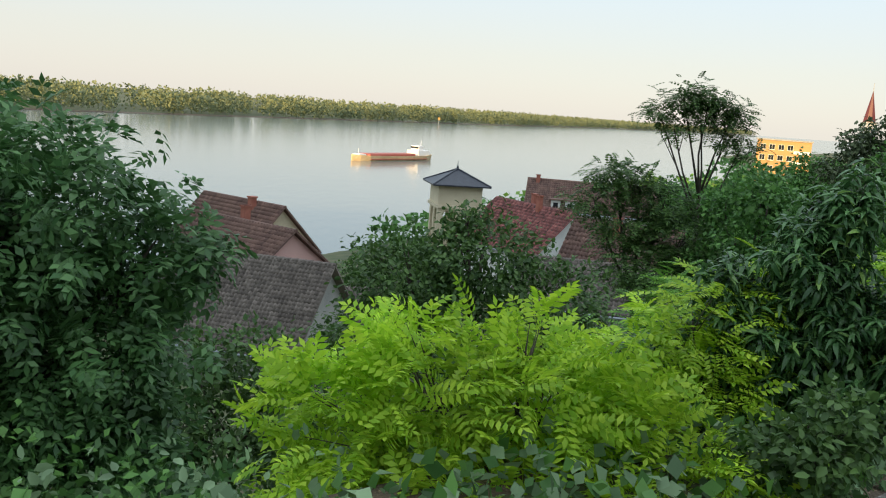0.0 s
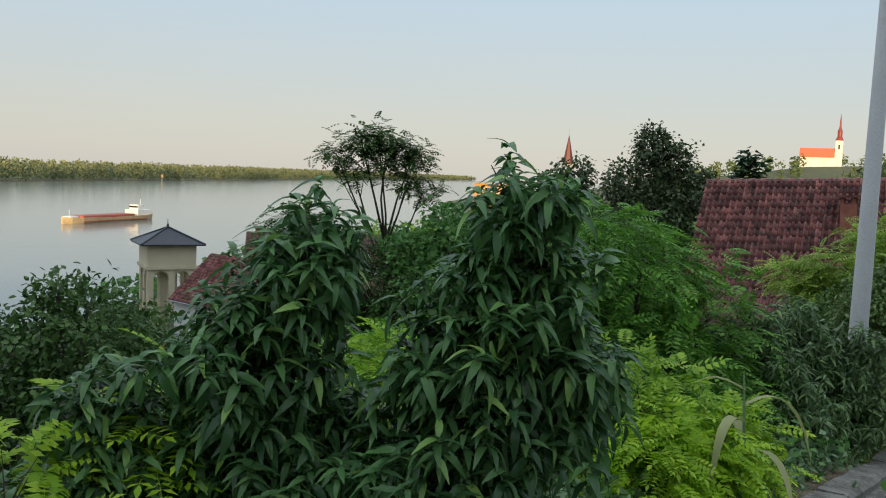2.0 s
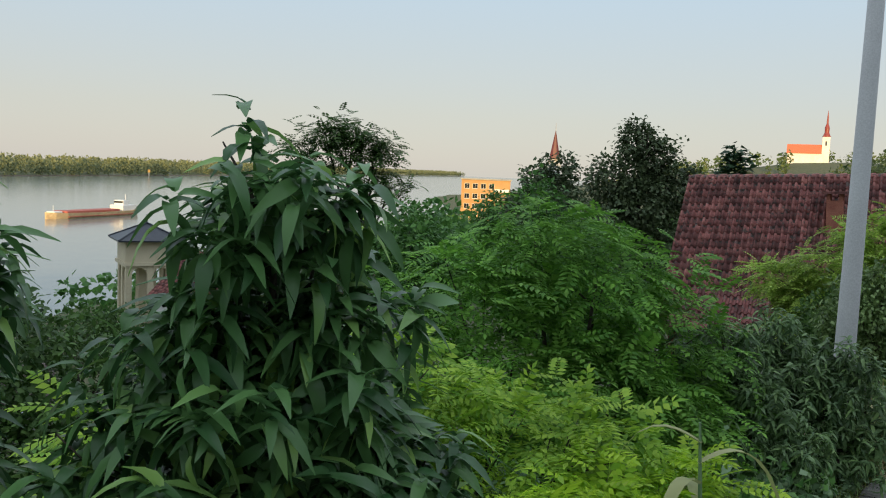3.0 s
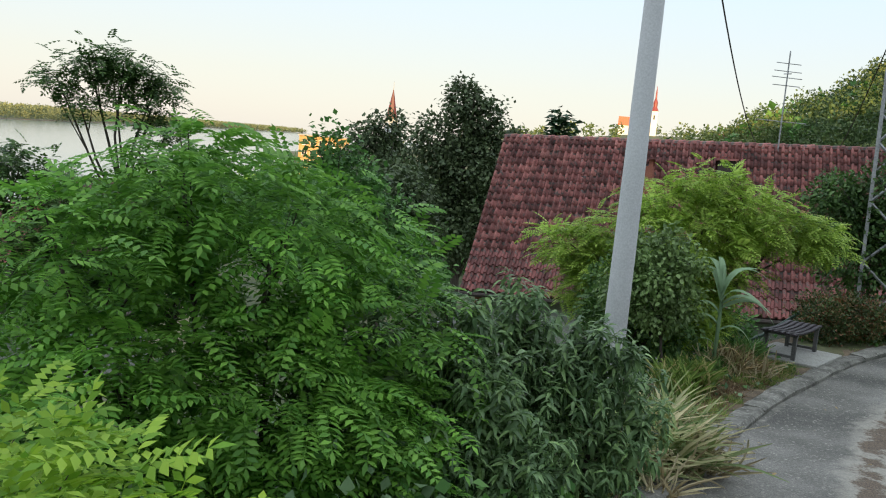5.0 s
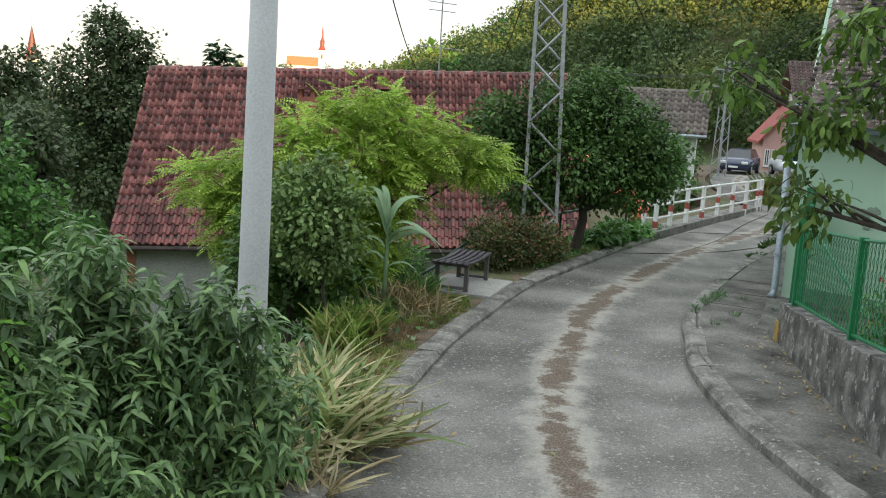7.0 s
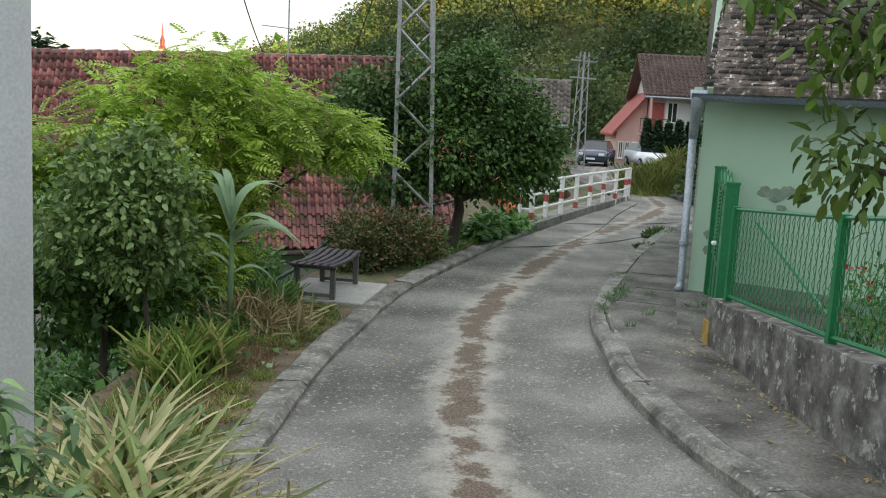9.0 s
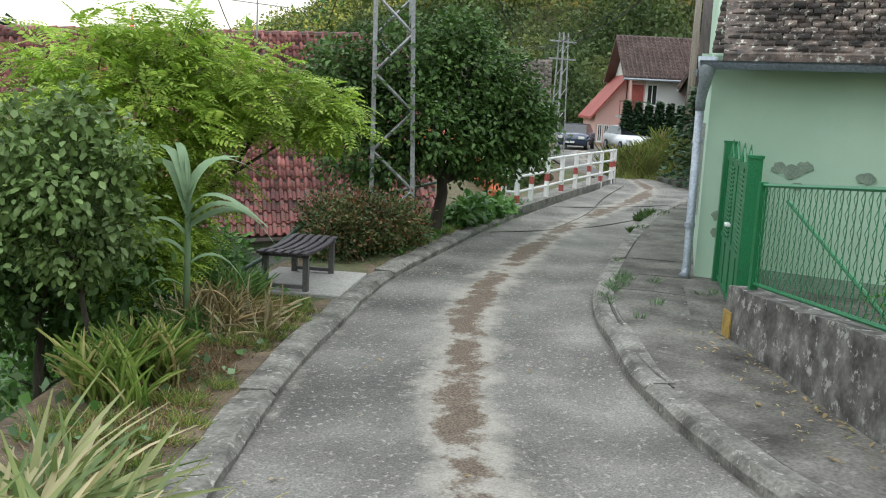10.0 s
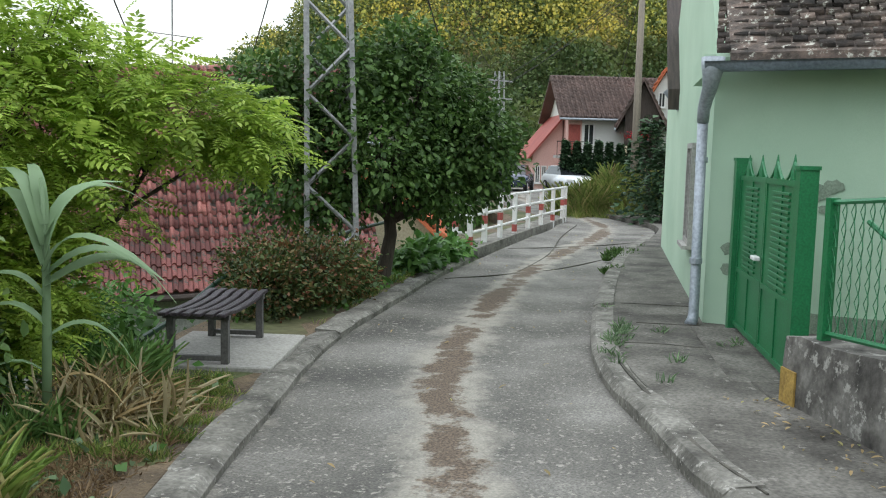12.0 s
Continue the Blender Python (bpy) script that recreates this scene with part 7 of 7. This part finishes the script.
while k < 34:
    i = rng.integers(20, len(left_line) - 60)
    d = 4 + 16 * rng.random()
    x, y = offset_line(left_line[i - 1:i + 2], d)[1]
    if -6 < x < 24 and 4 < y < 27 and not (x > 15 and y > 19):
        z = land_z(x, y)
        r = 0.8 + 0.7 * rng.random()
        if x < 3 and z + 1.2 > 1.3 - 0.27 * math.hypot(x, y):
            continue
        tree("shrub", "wild green shrub on the slope below the lane", (x, y, z), auto_blobs(100 + k, x, y, z + 0.1, z + 1.5 + 0.7 * rng.random(), r, 7, 0.5), 0.04, "spray", 0.1, ("leaf_mid", "leaf_dark", "leaf_weed")[k % 3], 1500, 0.2, 0.5, 4, 0.08, "shrub", group="shrubs on the slope", per=1)
        k += 1
# leafy weeds crowding the edge of the lane
rng = np.random.default_rng(95)
p, w = [], []
while len(p) < 12000:
    i = rng.integers(40, len(left_line) - 150)
    d = 0.3 + 1.9 * rng.random()
    x, y = offset_line(left_line[i - 1:i + 2], d)[1]
    if 0.9 < x < 8.9 or (-3 < x < 1 and rng.random() < 0.12):
        h = 0.12 + 0.42 * max(0, 0.4 + noise.noise((x * 1.1, y * 1.1, 4))) * min(1, d) * (0.35 if x < 1.3 else 1)
        p.append((x, y, road_z(x, y) + 0.05 + h * rng.random()))
        w.append(rng.normal(size=3) + np.array((0, 0, 0.3)))
p, w = np.array(p), np.array(w)
tagged(scatter("edge_weeds", LEAVES["oval"], p, frames(w, rng.normal(size=p.shape) + np.array((0, 0, 1.2)), 0.035 + 0.05 * rng.random(len(p))), M["leaf_weed"]), "grey-green leafy weeds at the lane's edge", "weeds", kind="stuff")
# verge grass, dry litter
rng = np.random.default_rng(93)
spots = []
while len(spots) < 2600:
    i = rng.integers(40, len(left_line) - 40)
    d = 0.32 + 1.5 * rng.random() ** 1.2
    x, y = offset_line(left_line[i - 1:i + 2], d)[1]
    if 4 < x < 26 and not (15.4 < x < 17.6) and noise.noise((x * 0.8, y * 0.8, 2)) > -0.15:
        spots.append((x, y))
blades("verge_grass", "short green verge grass, dry in patches", spots, 0.13, "leaf_grass", 11, 0.9, 0.5, 8, "grass", "turf", "stuff")
bank_a, bank_b = np.array((41.1, 15.2)), np.array((38.1, 19.0))


def bank_z(x, y):
    """The low earth bank at the bend."""
    q = np.array((x, y)) - bank_a
    w = (bank_b - bank_a) / np.linalg.norm(bank_b - bank_a)
    s, d = q @ w, q @ np.array((w[1], -w[0]))
    return road_z(x, y) - 0.1 + 0.85 * math.exp(-((d - 0.9) / 0.7) ** 2) * math.exp(-((s - 2.0) / 1.75) ** 4) + 0.06 * noise.noise((x * 2, y * 2, 5))


bv, bf = [], []
for j in range(41):
    for i in range(31):
        x, y = 36.6 + 5.5 * j / 40, 14.8 + 5.6 * i / 30
        bv.append((x, y, bank_z(x, y) - 0.02))
for j in range(40):
    for i in range(30):
        bf.append((j * 31 + i, (j + 1) * 31 + i, (j + 1) * 31 + i + 1, j * 31 + i + 1))
tagged(mesh_of("earth_bank", bv, bf, M["earth"], None, True), "low brown earth bank under tall weeds", "bank", kind="structure")
rng = np.random.default_rng(97)
for label, n, tall, per, lean, mat in (("tall yellow-green weeds and dry grass at the bend", 260, 1.15, 30, 0.5, "leaf_meadow"), ("dry straw and low grass on the bank", 130, 0.55, 30, 1.0, "leaf_meadow")):
    p, w, h = [], [], []
    for _ in range(n):
        u = rng.random()
        x, y = bank_a + (bank_b - bank_a) * (0.04 + 0.92 * u) + np.array((0.78, 0.62)) * (0.9 - (0.6 if tall < 1 else 0.0) + 0.4 * rng.normal())
        hh = tall * (0.55 + 0.75 * rng.random()) * (0.75 + 0.5 * noise.noise((x, y, 3)))
        for _ in range(per):
            a = rng.random() * 6.283
            q = 0.16 * rng.random()
            p.append((x + q * math.cos(a), y + q * math.sin(a), bank_z(x, y) - 0.03))
            w.append((lean * math.cos(a) * rng.random(), lean * math.sin(a) * rng.random(), 1.0))
            h.append(hh * (0.5 + 0.7 * rng.random()))
    p, w = np.array(p), np.array(w)
    t = frames(w, rng.normal(size=p.shape) * np.array((1, 1, 0.1)), np.array(h))
    t[:, :, 0] *= 0.16
    tagged(scatter("weed_bank", LEAVES["turf"], p, t, M[mat]), label, "weeds", kind="stuff")
spots = [(27.4 + 0.45 * rng.normal(), 13.8 + 0.15 * rng.normal()) for _ in range(22)] + [(24.5 + 0.2 * rng.normal(), 13.2 + 0.08 * rng.normal()) for _ in range(8)]
blades("road_weeds", "weeds growing from a crack in the lane", spots, 0.15, "leaf_dark", 26, 1.3, 1.6, 10, "weeds")
spots = [(x, 11.37 + 0.28 * (x - 19.03) + 0.05 * rng.normal()) for x in (19.1 + 0.4 * rng.normal() for _ in range(18))] + [(20.6, 12.0), (17.9, 11.05), (18.38, 11.25), (17.65, 10.97), (17.98, 10.55), (18.05, 10.53), (19.3, 11.05), (19.36, 11.0), (17.2, 10.45), (19.03, 10.2), (19.12, 10.22), (18.9, 10.3)]
blades("kerb_weeds", "small weeds along the kerb joint", spots, 0.1, "leaf_weed", 14, 1.3, 1.4, 11, "weeds", lift=0.13)

# ---- wear of the lane ----
def ribbon(name, pts, widths, mat, lift, label, category="dirt", seed=1, base=road_z):
    """A ragged flat patch along a plan line, just proud of the surface."""
    rng = np.random.default_rng(seed)
    line = smooth_line(pts, 0.1)
    out, back = [], []
    for i, (x, y) in enumerate(line):
        t = i / (len(line) - 1)
        w = np.interp(t, np.linspace(0, 1, len(widths)), widths) * (1 + 0.45 * noise.noise((x * 4, y * 4, seed)) + 0.3 * rng.normal() * 0.5)
        v = 0.5 * w * (1 + 0.5 * noise.noise((x * 2.2, y * 2.2, seed + 5)))
        g = line[min(i + 1, len(line) - 1)] - line[max(i - 1, 0)]
        g = g / np.linalg.norm(g)
        out.append((x - g[1] * v, y + g[0] * v))
        back.append((x + g[1] * (w - v), y - g[0] * (w - v)))
    a, b = np.array(out), np.array(back)
    return tagged(strip(name, a, b, lambda x, y: base(x, y) + lift, lambda x, y: base(x, y) + lift, M[mat], None, 0.02), label, category, kind="structure")


for k, pts in enumerate((((22.5, 15.2), (24.5, 14.3), (27, 14.0)), ((27.5, 16.3), (29, 15.2), (31, 14.4)), ((24, 14.6), (27, 15.2), (31, 16.4), (35, 17.4)))):
    ribbon("crack", pts, [0.008, 0.025, 0.02, 0.006], "crack", 0.008 + 0.0015 * k, "dark crack in the worn concrete", "crack", 30 + k)
pz = lambda x, y: road_z(x, y) + 0.12
for k, pts in enumerate((((19.6, 10.64), (18.05, 10.03), (17.21, 9.69), (16.95, 9.53)), ((18.5, 11.4), (18.7, 10.9), (18.77, 10.42), (19.1, 10.1)), ((19.75, 11.4), (19.85, 11.05), (19.95, 10.75)), ((21.0, 11.95), (21.15, 11.5), (21.25, 11.1)), ((17.7, 10.98), (16.9, 10.56), (16.1, 10.12), (15.53, 9.83), (14.9, 9.35)))):
    ribbon("crack", pts, [0.02, 0.03, 0.026, 0.03, 0.012], "crack", 0.004 + 0.0015 * k, "dark open joint across the pavement", "crack", 40 + k, pz)
rng = np.random.default_rng(55)
p, w = [], []
while len(p) < 900:
    i = rng.integers(60, len(left_line) - 30)
    t = rng.random()
    q = left_line[i] * (1 - t) + right_even[i] * t
    if rng.random() < 0.6:
        q = np.array(W0) + np.array(wd) * 14 * rng.random() - np.array(wn2) * (0.05 + 0.5 * rng.random() ** 2)
        z = road_z(*q) + 0.14
    else:
        z = road_z(*q) + 0.02
    p.append((q[0], q[1], z))
    w.append((rng.normal(), rng.normal(), 0.1))
p, w = np.array(p), np.array(w)
tagged(scatter("leaf_litter", LEAVES["cherry"], p, frames(w, np.tile((0.0, 0.0, 1.0), (len(p), 1)) + 0.2 * rng.normal(size=p.shape), 0.03 + 0.045 * rng.random(len(p)) ** 2), M["leaf_wither"]), "dry brown leaves scattered over lane and pavement", "leaves", kind="stuff")
spots = [(x, y) for x, y in around(12, [(10.9, 10.95), (11.6, 11.5), (12.3, 11.9), (13.1, 12.4), (13.9, 12.8), (14.6, 13.1), (12.7, 12.4), (13.5, 12.9)], 0.3, 95) if left_of_road(x, y) > 0.42]
blades("dry_litter", "straw-brown dry litter on the verge", spots, 0.12, "leaf_dry", 8, 3.0, 0.7, 13, "leaves", "turf", "stuff")
spots = [(x, y) for x, y in around(14, [(9.75, 10.0), (10.2, 10.3), (9.1, 9.55), (14.1, 13.3)], 0.25, 9)]
blades("dry_leaves", "withered straw-coloured leaves hanging in the iris", spots, 0.5, "leaf_straw", 12, 2.2, 0.5, 14, "leaves", "long", "stuff")
